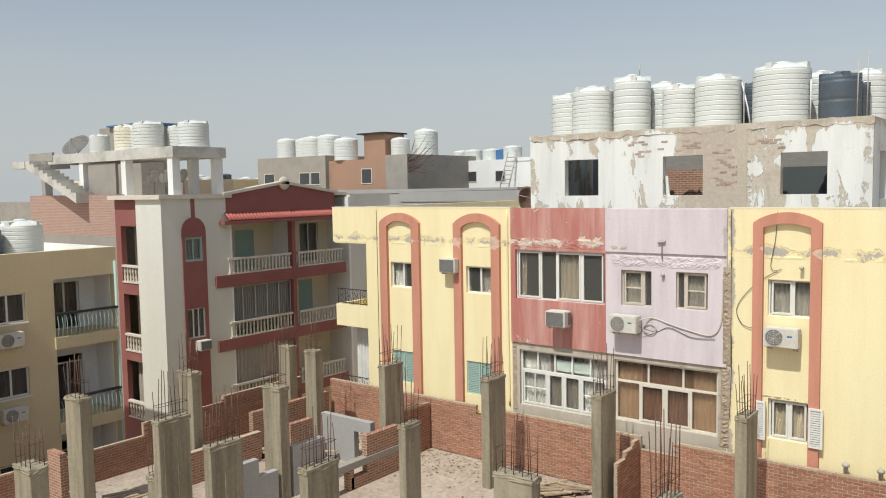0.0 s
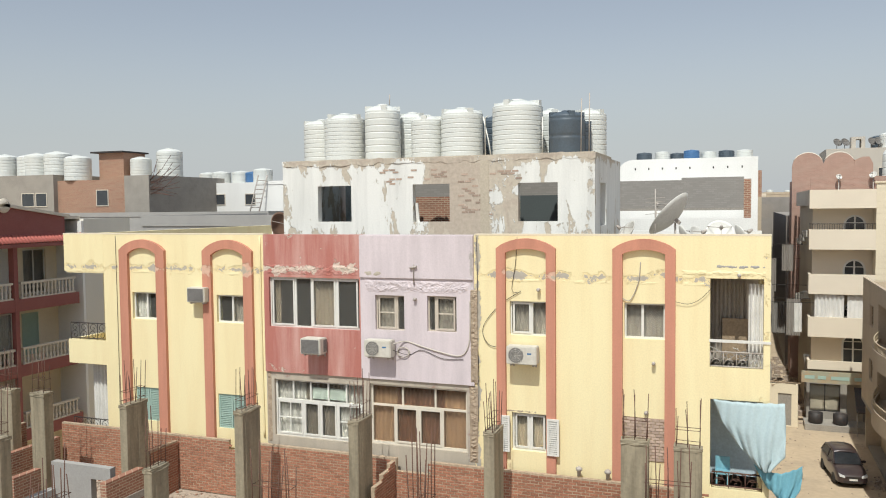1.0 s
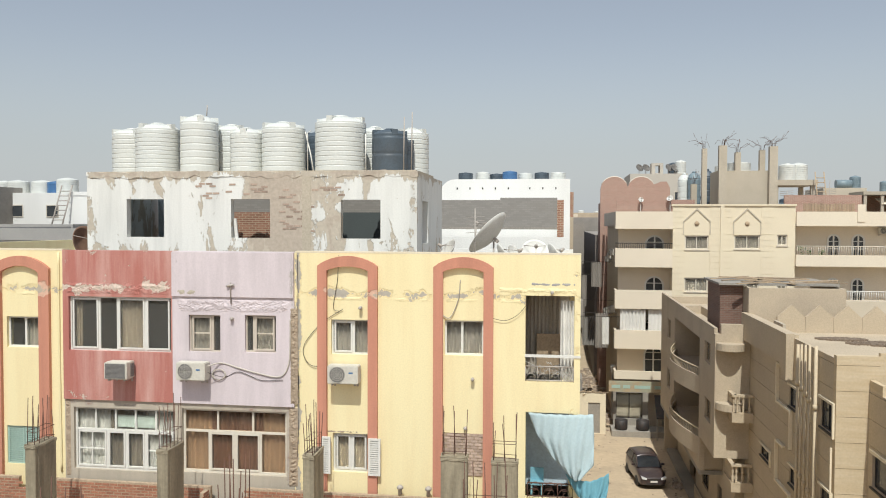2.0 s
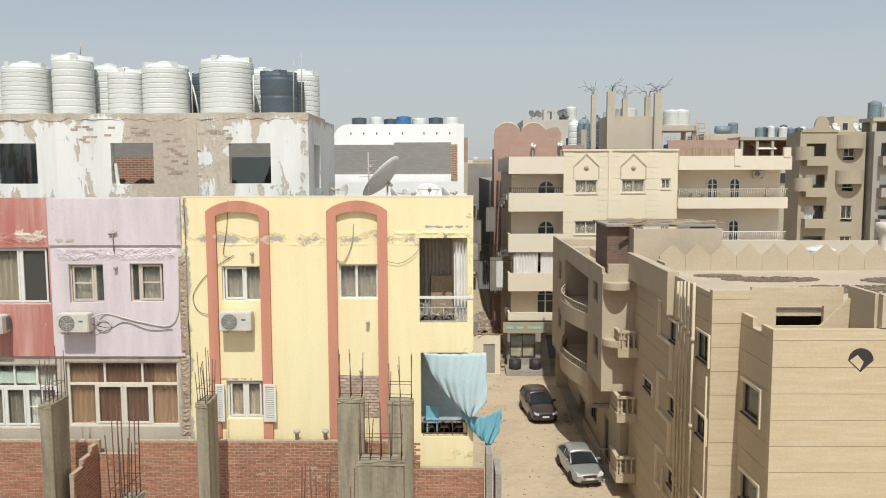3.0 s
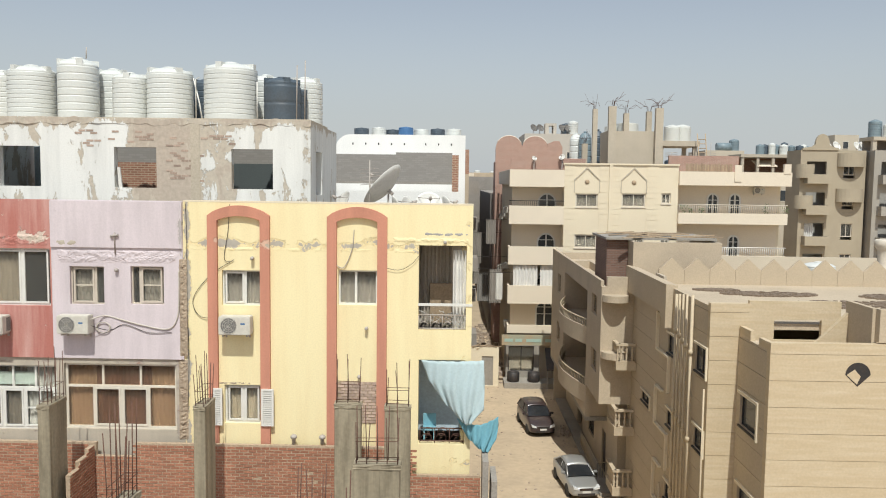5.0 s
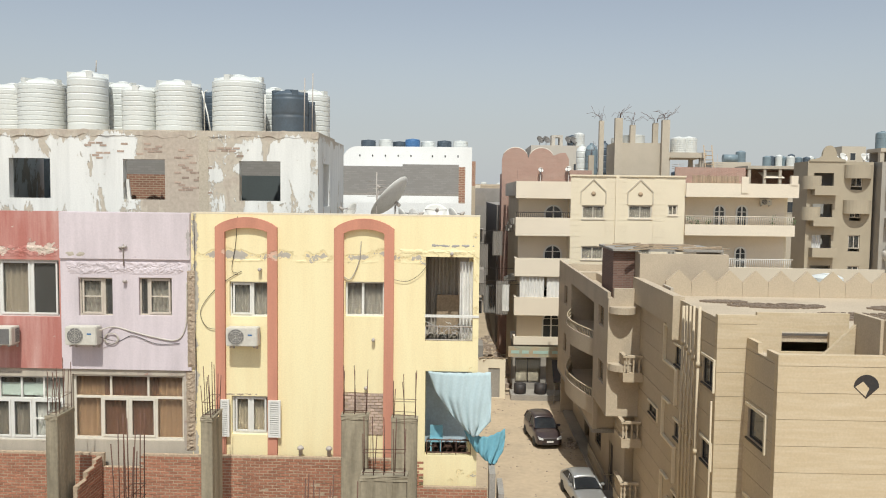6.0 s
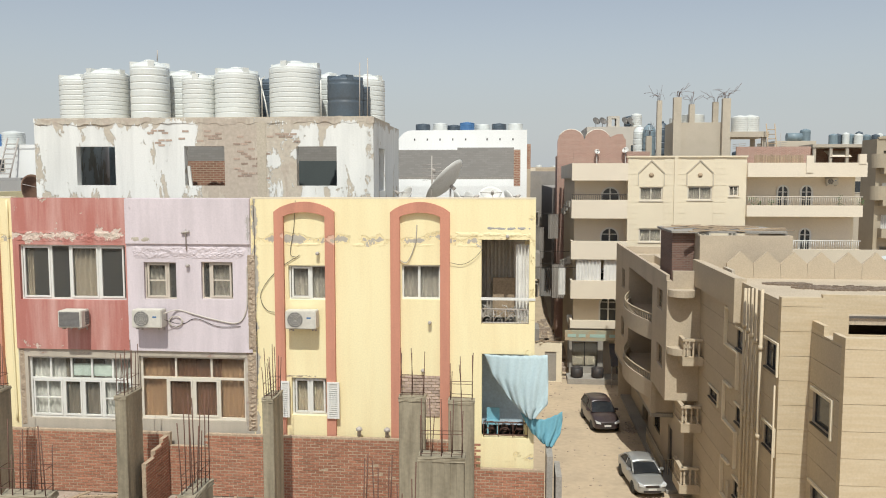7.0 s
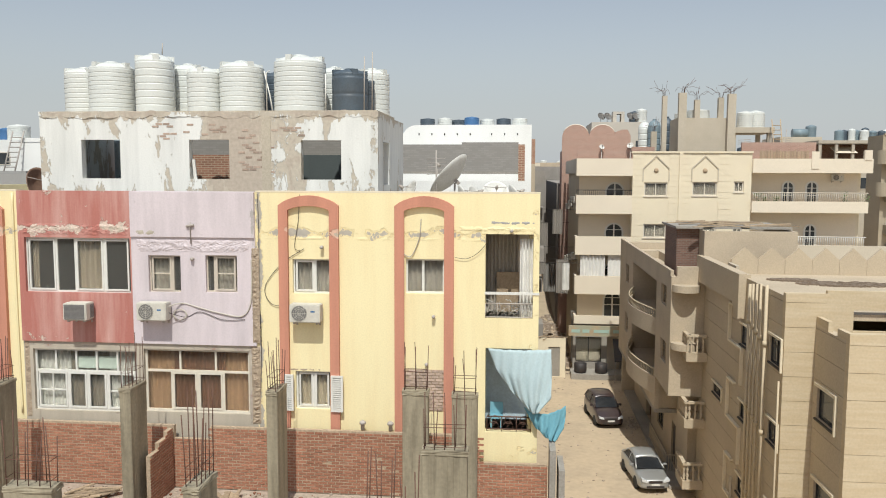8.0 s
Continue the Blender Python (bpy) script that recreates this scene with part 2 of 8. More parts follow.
MINTSHEET = material("pale_mint_sheet", (0.62, 0.72, 0.66), 0.8, None, 0.2, 1.5, 0.04, 0.05)
BEIGEFRAME = material("weathered_beige_frame", (0.55, 0.48, 0.40), 0.6, (0.45, 0.39, 0.32), 0.5, 3.0, 0.06, 0.05)
CREAMFRAME = material("cream_window_frame", (0.66, 0.61, 0.52), 0.55, (0.56, 0.50, 0.41), 0.5, 2.5, 0.06, 0.05)
# slate darkened to hold the shade of the penthouse interior
SHADESLATE = material("shade_dark_slate", (0.085, 0.10, 0.10), 0.8, (0.07, 0.08, 0.08), 0.5, 1.0, 0.05, 0.1)
RUBBLEMASON = material("crumbling_rubble_masonry", (0.42, 0.33, 0.24), 0.98, (0.25, 0.19, 0.14), 0.8, 6.0, 0.2, 0.6, 30.0)
TIMBER = material("weathered_timber", (0.40, 0.30, 0.20), 0.95, (0.28, 0.21, 0.15), 0.5, 2.0, 0.2, 0.3, spread=0.2)
GLASS = glassy("window_glass", (0.60, 0.60, 0.57))
BRONZE = glassy("bronze_tinted_glass", (0.62, 0.50, 0.40))
GREYPLASTER = material("smooth_grey_plaster", (0.36, 0.35, 0.335), 0.9, (0.29, 0.28, 0.27), 0.5, 0.8, 0.06, 0.15)
ORANGE = material("orange_print", (0.65, 0.20, 0.05), 0.7, None, 0.3, 3.0, 0.05, 0.05)
DISHGREY = material("grey_dish_paint", (0.66, 0.64, 0.60), 0.6, (0.45, 0.42, 0.38), 0.4, 2.0, 0.08, 0.05)
DISHDARK = material("dark_mesh_dish", (0.16, 0.15, 0.14), 0.7, (0.10, 0.09, 0.08), 0.5, 2.0, 0.1, 0.05)
RUSTDISH = material("rusty_dish", (0.22, 0.13, 0.09), 0.8, (0.30, 0.20, 0.15), 0.5, 3.0, 0.12, 0.1)
STONE = material("cream_stone", (0.62, 0.56, 0.47), 0.9, (0.46, 0.41, 0.34), 0.5, 1.5, 0.08, 0.2)
OLDTANK = material("yellowed_tank_plastic", (0.74, 0.70, 0.58), 0.5, (0.60, 0.54, 0.42), 0.5, 1.0, 0.05, 0.05)
TAUPEWALL = material("grey_brown_render", (0.50, 0.41, 0.295), 0.95, (0.42, 0.34, 0.25), 0.5, 0.6, 0.08, 0.3)
ROOFDUST = material("dusty_roof_concrete", (0.50, 0.41, 0.30), 0.98, (0.38, 0.31, 0.23), 0.6, 0.5, 0.15, 0.4)
ROOFGREY = material("grey_brown_cement", (0.48, 0.42, 0.335), 0.95, (0.40, 0.345, 0.27), 0.5, 1.0, 0.1, 0.3)
RUBBLEDARK = material("dark_debris", (0.22, 0.165, 0.12), 0.98, None, 0.5, 3.0, 0.2, 0.3)
OCHREPALE = material("pale_tan_paint", (0.52, 0.455, 0.36), 0.9, (0.45, 0.385, 0.30), 0.5, 0.4, 0.06, 0.15)
GREYTAN = material("grey_tan_paint", (0.52, 0.475, 0.41), 0.9, (0.44, 0.40, 0.34), 0.5, 0.4, 0.06, 0.15)
BLUEGREY = material("blue_grey_tank_plastic", (0.20, 0.26, 0.29), 0.5, None, 0.4, 1.0, 0.06, 0.05)
SIGN = material("faded_sign_paint", (0.35, 0.34, 0.25), 0.7, (0.50, 0.28, 0.14), 0.8, 1.2, 0.08, 0.05)
FANGREY = material("grey_fan_recess", (0.20, 0.19, 0.18), 0.7, None, 0.3, 4.0, 0.1, 0.1)
PVCGREY = material("grey_sheet_metal", (0.42, 0.38, 0.34), 0.6, (0.30, 0.24, 0.2), 0.5, 3.0, 0.08, 0.1)
BARECEMENT = peeling("bare_cement_wall", (0.48, 0.42, 0.34), (0.40, 0.34, 0.29), (0.33, 0.22, 0.17), [(-6.85, 0.2, 0.25, 0), (10.2, 0.12, 0.15)], 0.33, scale=2.5)
STAINED = material("stained_concrete", (0.56, 0.53, 0.48), 0.95, (0.27, 0.26, 0.24), 0.9, 0.9, 0.1, 0.3)
REDTILE = material("red_roof_tile", (0.48, 0.14, 0.11), 0.85, (0.36, 0.12, 0.10), 0.5, 2.0, 0.12, 0.3)
PVC = material("cream_drain_pipe", (0.56, 0.46, 0.32), 0.7, (0.40, 0.33, 0.24), 0.5, 2.0, 0.06, 0.1)



def far_brick(name, brick, mortar, size=0.25, vary=0.68):
    """Brickwork for walls that stay far off: courses at true size, with relief."""
    m = material(name, brick, 0.95, None, 0.4, 1.0, 0.15, 0.3)
    nt = m.node_tree
    n, l = nt.nodes, nt.links
    geo = n.new("ShaderNodeNewGeometry")
    sep = n.new("ShaderNodeSeparateXYZ")
    add = n.new("ShaderNodeMath")
    com = n.new("ShaderNodeCombineXYZ")
    l.new(geo.outputs["Position"], sep.inputs[0])
    l.new(sep.outputs[0], add.inputs[0])
    l.new(sep.outputs[1], add.inputs[1])
    l.new(add.outputs[0], com.inputs[0])
    l.new(sep.outputs[2], com.inputs[1])
    t = n.new("ShaderNodeTexBrick")
    t.inputs["Color1"].default_value, t.inputs["Color2"].default_value, t.inputs["Mortar"].default_value = rgb(brick), rgb([c * vary for c in brick]), rgb(mortar)
    t.inputs["Scale"].default_value = 1.0
    t.inputs["Brick Width"].default_value, t.inputs["Row Height"].default_value, t.inputs["Mortar Size"].default_value = size, size * 0.32, 0.011
    l.new(com.outputs[0], t.inputs["Vector"])
    l.new(t.outputs[0], n["Principled BSDF"].inputs["Base Color"])
    return m


BRICKFAR = far_brick("red_brickwork", (0.37, 0.18, 0.12), (0.46, 0.36, 0.26))
BRICKDARK = far_brick("dark_rough_brick", (0.22, 0.12, 0.09), (0.20, 0.16, 0.13))
GREYBLOCKS = far_brick("grey_blockwork", (0.30, 0.28, 0.255), (0.26, 0.24, 0.22), 0.26, 0.86)
# brick paled towards grey: distance haze on the far gables mixed into the colour
BRICKPALE = far_brick("haze_pale_brickwork", (0.42, 0.245, 0.195), (0.46, 0.36, 0.29), 0.25, 0.8)

# ---- mesh helpers ----


def part(name, bm, mat, parent=None, label=""):
    """Links a bmesh in world coordinates as one mesh object under a thing or part."""
    me = bpy.data.meshes.new(name)
    bm.normal_update()
    bm.to_mesh(me)
    bm.free()
    me.materials.append(mat)
    ob = new(name, me)
    if parent is not None:
        ob.parent = parent
        if parent.parent is None:
            ob.matrix_parent_inverse = parent.matrix_basis.inverted()
    if label:
        ob["label"] = label
    return ob


def thing(name, x, y, z, label, category, group="", kind=""):
    ob = new(name)
    ob.empty_display_size = 0.2
    ob.matrix_basis = Matrix.Translation((x, y, z))
    return tagged(ob, label, category, group, kind)


def box(bm, x0, y0, z0, x1, y1, z1):
    v = [bm.verts.new(c) for c in ((x0, y0, z0), (x1, y0, z0), (x1, y1, z0), (x0, y1, z0), (x0, y0, z1), (x1, y0, z1), (x1, y1, z1), (x0, y1, z1))]
    for f in ((3, 2, 1, 0), (4, 5, 6, 7), (0, 1, 5, 4), (1, 2, 6, 5), (2, 3, 7, 6), (3, 0, 4, 7)):
        bm.faces.new([v[i] for i in f])
    return bm


def boxes(*rows):
    bm = bmesh.new()
    for r in rows:
        box(bm, *r)
    return bm


def prism(bm, pts, axis, a, b):
    """Extrudes a polygon: axis 'y' takes (x, z) points, 'x' takes (y, z), 'z' takes (x, y); convex or simple outline."""
    def put(p, d):
        return {"y": (p[0], d, p[1]), "x": (d, p[0], p[1]), "z": (p[0], p[1], d)}[axis]
    lo = [bm.verts.new(put(p, a)) for p in pts]
    hi = [bm.verts.new(put(p, b)) for p in pts]
    faces = [bm.faces.new(lo), bm.faces.new(hi[::-1])]
    for i in range(len(pts)):
        j = (i + 1) % len(pts)
        faces.append(bm.faces.new((lo[j], lo[i], hi[i], hi[j])))
    bmesh.ops.recalc_face_normals(bm, faces=faces)
    return bm


def lathe(bm, profile, cx, cy, cz, n=24):
    rings = []
    for r, z in profile:
        rings.append([bm.verts.new((cx + max(r, 0.001) * math.cos(2 * math.pi * k / n), cy + max(r, 0.001) * math.sin(2 * math.pi * k / n), cz + z)) for k in range(n)])
    for a, b in zip(rings, rings[1:]):
        for k in range(n):
            f = bm.faces.new((a[k], a[(k + 1) % n], b[(k + 1) % n], b[k]))
            f.smooth = True
    bm.faces.new(rings[0][::-1])
    bm.faces.new(rings[-1])
    return bm


def tube(bm, pts, r, n=6):
    pts = [Vector(p) for p in pts]
    rings = []
    for i, p in enumerate(pts):
        d = (pts[min(i + 1, len(pts) - 1)] - pts[max(i - 1, 0)]).normalized()
        u = d.orthogonal().normalized() if abs(d.z) > 0.9 else Vector((-d.y, d.x, 0)).normalized()
        w = d.cross(u)
        rings.append([bm.verts.new(p + r * (math.cos(2 * math.pi * k / n) * u + math.sin(2 * math.pi * k / n) * w)) for k in range(n)])
    faces = []
    for a, b in zip(rings, rings[1:]):
        for k in range(n):
            f = bm.faces.new((a[k], a[(k + 1) % n], b[(k + 1) % n], b[k]))
            f.smooth = True
            faces.append(f)
    faces += [bm.faces.new(rings[0][::-1]), bm.faces.new(rings[-1])]
    bmesh.ops.recalc_face_normals(bm, faces=faces)
    return bm


def wall_cells(a0, a1, z0, z1, holes):
    """Splits a wall rectangle round its openings into upright strips."""
    cuts = sorted({a0, a1, *[h[0] for h in holes if a0 < h[0] < a1], *[h[2] for h in holes if a0 < h[2] < a1]})
    for s, e in zip(cuts, cuts[1:]):
        mid = (s + e) / 2
        spans = sorted((h[1], h[3]) for h in holes if h[0] < mid < h[2])
        low = z0
        for b, t in spans:
            if b > low:
                yield s, low, e, min(b, z1)
            low = max(low, t)
        if low < z1:
            yield s, low, e, z1


def wall_grid(bm, a0, a1, z0, z1, holes, place):
    """One welded wall mesh with openings; place(a, d, z) gives the corner on the outer (d 0) or inner (d 1) face."""
    ca = sorted({a0, a1, *[v for h in holes for v in (h[0], h[2]) if a0 < v < a1]})
    cz = sorted({z0, z1, *[v for h in holes for v in (h[1], h[3]) if z0 < v < z1]})
    known = {}

    def vert(i, k, d):
        if (i, k, d) not in known:
            known[i, k, d] = bm.verts.new(place(ca[i], d, cz[k]))
        return known[i, k, d]

    def solid(i, k):
        if not (0 <= i < len(ca) - 1 and 0 <= k < len(cz) - 1):
            return False
        ma, mz = (ca[i] + ca[i + 1]) / 2, (cz[k] + cz[k + 1]) / 2
        return not any(h[0] < ma < h[2] and h[1] < mz < h[3] for h in holes)

    faces = []
    for i in range(len(ca) - 1):
        for k in range(len(cz) - 1):
            if not solid(i, k):
                continue
            for d in (0, 1):
                faces.append(bm.faces.new([vert(i, k, d), vert(i + 1, k, d), vert(i + 1, k + 1, d), vert(i, k + 1, d)]))
            for di, dk, e in ((-1, 0, ((i, k), (i, k + 1))), (1, 0, ((i + 1, k), (i + 1, k + 1))), (0, -1, ((i, k), (i + 1, k))), (0, 1, ((i, k + 1), (i + 1, k + 1)))):
                if not solid(i + di, k + dk):
                    (p, q), (r, s) = e
                    faces.append(bm.faces.new([vert(p, q, 0), vert(r, s, 0), vert(r, s, 1), vert(p, q, 1)]))
    bmesh.ops.recalc_face_normals(bm, faces=faces)
    return bm


def wall_y(bm, y, thick, x0, x1, z0, z1, holes=()):
    """A wall that faces -y, outer face at y; holes are (x0, z0, x1, z1)."""
    return wall_grid(bm, x0, x1, z0, z1, holes, lambda a, d, z: (a, y + thick * d, z))


def wall_x(bm, x, thick, y0, y1, z0, z1, holes=()):
    """A wall along y from x to x + thick; holes are (y0, z0, y1, z1)."""
    return wall_grid(bm, y0, y1, z0, z1, holes, lambda a, d, z: (x + thick * d, a, z))

# ---- ground and building site ----
g = bmesh.new()
bmesh.ops.create_grid(g, x_segments=60, y_segments=60, size=1500)
tagged(part("ground", g, DUST), "sandy unpaved street and dusty ground", "ground", kind="structure")
SLAB = 6.5
tagged(part("floor", boxes((-22.5, 5.5, 6.2, 0.95, 20.66, SLAB)), RUBBLE), "dusty rubble-strewn concrete slab of the building site", "floor", kind="structure")
tagged(part("wall_site", boxes((-22.4, 5.6, 0, 0.9, 20.6, 6.2)), CEMENT), "grey rendered lower storeys under the site slab", "wall", kind="structure")


# ---- windows, doors, units ----
def wavy(bm, a0, a1, z0, z1, at, axis="y", depth=0.03, waves=9, thick=0.01):
    """A hanging curtain with folds, closed on both sides."""
    n = max(12, int(waves * 6))
    front, back = [], []
    for i in range(n + 1):
        a = a0 + (a1 - a0) * i / n
        d = at + depth * math.sin(i * 2 * math.pi * waves / n) + 0.4 * depth * math.sin(i * 2.3)
        front.append((a, d))
        back.append((a, d + thick))
    def put(a, d, z):
        return (a, d, z) if axis == "y" else (d, a, z)
    rows = [[bm.verts.new(put(a, d, z)) for a, d in pts] for pts, z in ((front, z0), (front, z1), (back, z0), (back, z1))]
    for i in range(n):
        bm.faces.new((rows[0][i], rows[0][i + 1], rows[1][i + 1], rows[1][i])).smooth = True
        bm.faces.new((rows[2][i + 1], rows[2][i], rows[3][i], rows[3][i + 1])).smooth = True
    return bm


def frame_bars(bm, put, a0, z0, a1, z1, w, d0, d1):
    """Four bars round a rectangle; put maps (a, d, z) ranges to a box."""
    put(bm, a0, d0, z0, a1, d1, z0 + w)
    put(bm, a0, d0, z1 - w, a1, d1, z1)
    put(bm, a0, d0, z0 + w, a0 + w, d1, z1 - w)
    put(bm, a1 - w, d0, z0 + w, a1, d1, z1 - w)


def facing(axis, at, side):
    """Box writer for a wall plane: axis 'y' faces -y, axis 'x' faces side (+1 or -1) along x; d is depth behind the face."""
    def put(bm, a0, d0, z0, a1, d1, z1):
        if axis == "y":
            box(bm, a0, at + d0, z0, a1, at + d1, z1)
        else:
            lo, hi = sorted((at - side * d0, at - side * d1))
            box(bm, lo, a0, z0, hi, a1, z1)
    return put


def window(house, axis, at, a0, z0, a1, z1, leaves=2, side=1, deep=0.09, bar=0.05, mat=None, curtain=None, transom=0.0, sill=False, label="", screens=(), cover=None, glass=None, muntins=(), midbars=(), cuts=(), top_cuts=()):
    """A framed window in an opening: the frame carries a pane for each leaf, curtains behind, and a sill."""
    mat = mat or ALU
    put = facing(axis, at, side)
    top = z0 + (z1 - z0) * transom if transom else z1 - bar
    step = (a1 - a0 - 2 * bar) / leaves
    edges = [a0 + bar, *cuts, a1 - bar] if cuts else [a0 + bar + i * step for i in range(leaves + 1)]
    upper = [a0 + bar, *top_cuts, a1 - bar] if top_cuts else edges
    leaves = len(edges) - 1
    lights = [(p + (0.03 if i else 0), z0 + bar, q - (0.03 if i < leaves - 1 else 0), top) for i, (p, q) in enumerate(zip(edges, edges[1:]))]
    if transom:
        lights += [(p + (0.025 if p > upper[0] else 0), top + bar, q - (0.025 if q < upper[-1] else 0), z1 - bar) for p, q in zip(upper, upper[1:])]
    if axis == "y":
        bm = wall_y(bmesh.new(), at + deep, 0.06, a0, a1, z0, z1, lights)
    else:
        bm = wall_x(bmesh.new(), at - side * deep, -side * 0.06, a0, a1, z0, z1, lights)
    w = part("window", bm, mat, house, label)
    for i in range(leaves):
        p = bmesh.new()
        put(p, edges[i], deep + 0.027, z0 + bar, edges[i + 1], deep + 0.033, z1 - bar)
        if i in screens:
            lo, hi = edges[i] + 0.03, edges[i + 1] - 0.03
            inner = [(lo + 0.045, z0 + bar + 0.05, hi - 0.045, top - 0.05)]
            if i in muntins:
                mid = (z0 + bar + top) / 2
                ma = (lo + hi) / 2
                inner = [(u, v, w_, q) for u, w_ in ((lo + 0.045, ma - 0.015), (ma + 0.015, hi - 0.045)) for v, q in ((z0 + bar + 0.05, mid - 0.015), (mid + 0.015, top - 0.05))]
            if i in midbars:
                mid = (z0 + bar + top) / 2
                inner = [(lo + 0.045, z0 + bar + 0.05, hi - 0.045, mid - 0.015), (lo + 0.045, mid + 0.015, hi - 0.045, top - 0.05)]
            if axis == "y":
                lf = wall_y(bmesh.new(), at + deep - 0.02, 0.04, lo, hi, z0 + bar + 0.005, top - 0.005, inner)
            else:
                lf = wall_x(bmesh.new(), at - side * (deep - 0.02), -side * 0.04, lo, hi, z0 + bar + 0.005, top - 0.005, inner)
            part("leaf_frame", lf, mat, w)
        part("pane", p, glass or GLASS, w).visible_shadow = False
    if curtain is not None:
        for i in (range(leaves) if cover is None else cover):
            c = bmesh.new()
            lo, hi = edges[i] - 0.02, edges[i + 1] + 0.02
            wavy(c, lo, hi, z0 + 0.03, z1 - 0.05, at + 0.22 if axis == "y" else at - side * 0.22, axis, 0.03, max(3, int((hi - lo) * 8)))
            part("curtain", c, curtain[i] if isinstance(curtain, list) else curtain, w)
    if sill:
        s = bmesh.new()
        put(s, a0 - 0.05, -0.06, z0 - 0.06, a1 + 0.05, deep, z0 - 0.004)
        part("sill", s, mat, w)
    return w


def shutter(house, axis, at, a0, z0, a1, z1, mat, side=1, label="", out=0.03):
    """A louvred shutter leaf, standing a little proud of the wall."""
    put = facing(axis, at, side)
    hole = [(a0 + 0.05, z0 + 0.05, a1 - 0.05, z1 - 0.05)]
    if axis == "y":
        bm = wall_y(bmesh.new(), at - out - 0.03, 0.05, a0, a1, z0, z1, hole)
    else:
        bm = wall_x(bmesh.new(), at + side * (out + 0.03), -side * 0.05, a0, a1, z0, z1, hole)
    leaf = part("shutter", bm, mat, house, label)
    z = z0 + 0.06
    while z < z1 - 0.08:
        s = bmesh.new()
        put(s, a0 + 0.05, -out - 0.02, z, a1 - 0.05, -out + 0.01, z + 0.038)
        part("slat", s, mat, leaf)
        z += 0.056
    s = bmesh.new()
    put(s, a0 + 0.05, -out + 0.011, z0 + 0.05, a1 - 0.05, -out + 0.018, z1 - 0.05)
    part("backing", s, mat, leaf)
    return leaf


def baluster_mesh(h, r=0.06):
    bm = bmesh.new()
    lathe(bm, [(r * 0.95, 0), (r * 0.95, 0.06 * h), (r * 0.6, 0.1 * h), (r, 0.28 * h), (r * 0.9, 0.36 * h), (r * 0.5, 0.5 * h), (r * 0.9, 0.64 * h), (r, 0.72 * h), (r * 0.6, 0.9 * h), (r * 0.95, 0.94 * h), (r * 0.95, h)], 0, 0, 0, 8)
    me = bpy.data.meshes.new("baluster")
    bm.to_mesh(me)
    bm.free()
    return me


def balustrade(house, axis, at, a0, a1, z0, z1, mat, step=0.2, label=""):
    """A stone handrail and plinth with turned balusters between."""
    bm = bmesh.new()
    if axis == "y":
        box(bm, a0, at - 0.09, z1 - 0.1, a1, at + 0.09, z1)
        low = boxes((a0, at - 0.09, z0, a1, at + 0.09, z0 + 0.07))
    else:
        box(bm, at - 0.09, a0, z1 - 0.1, at + 0.09, a1, z1)
        low = boxes((at - 0.09, a0, z0, at + 0.09, a1, z0 + 0.07))
    rail = part("balustrade", bm, mat, house, label)
    part("plinth", low, mat, rail)
    me = baluster_mesh(z1 - z0 - 0.17)
    me.materials.append(mat)
    n = int((a1 - a0) / step)
    for i in range(n):
        a = a0 + (i + 0.5) * (a1 - a0) / n
        ob = new("baluster", me)
        ob.location = (a, at, z0 + 0.07) if axis == "y" else (at, a, z0 + 0.07)
        ob.parent = rail
    return rail


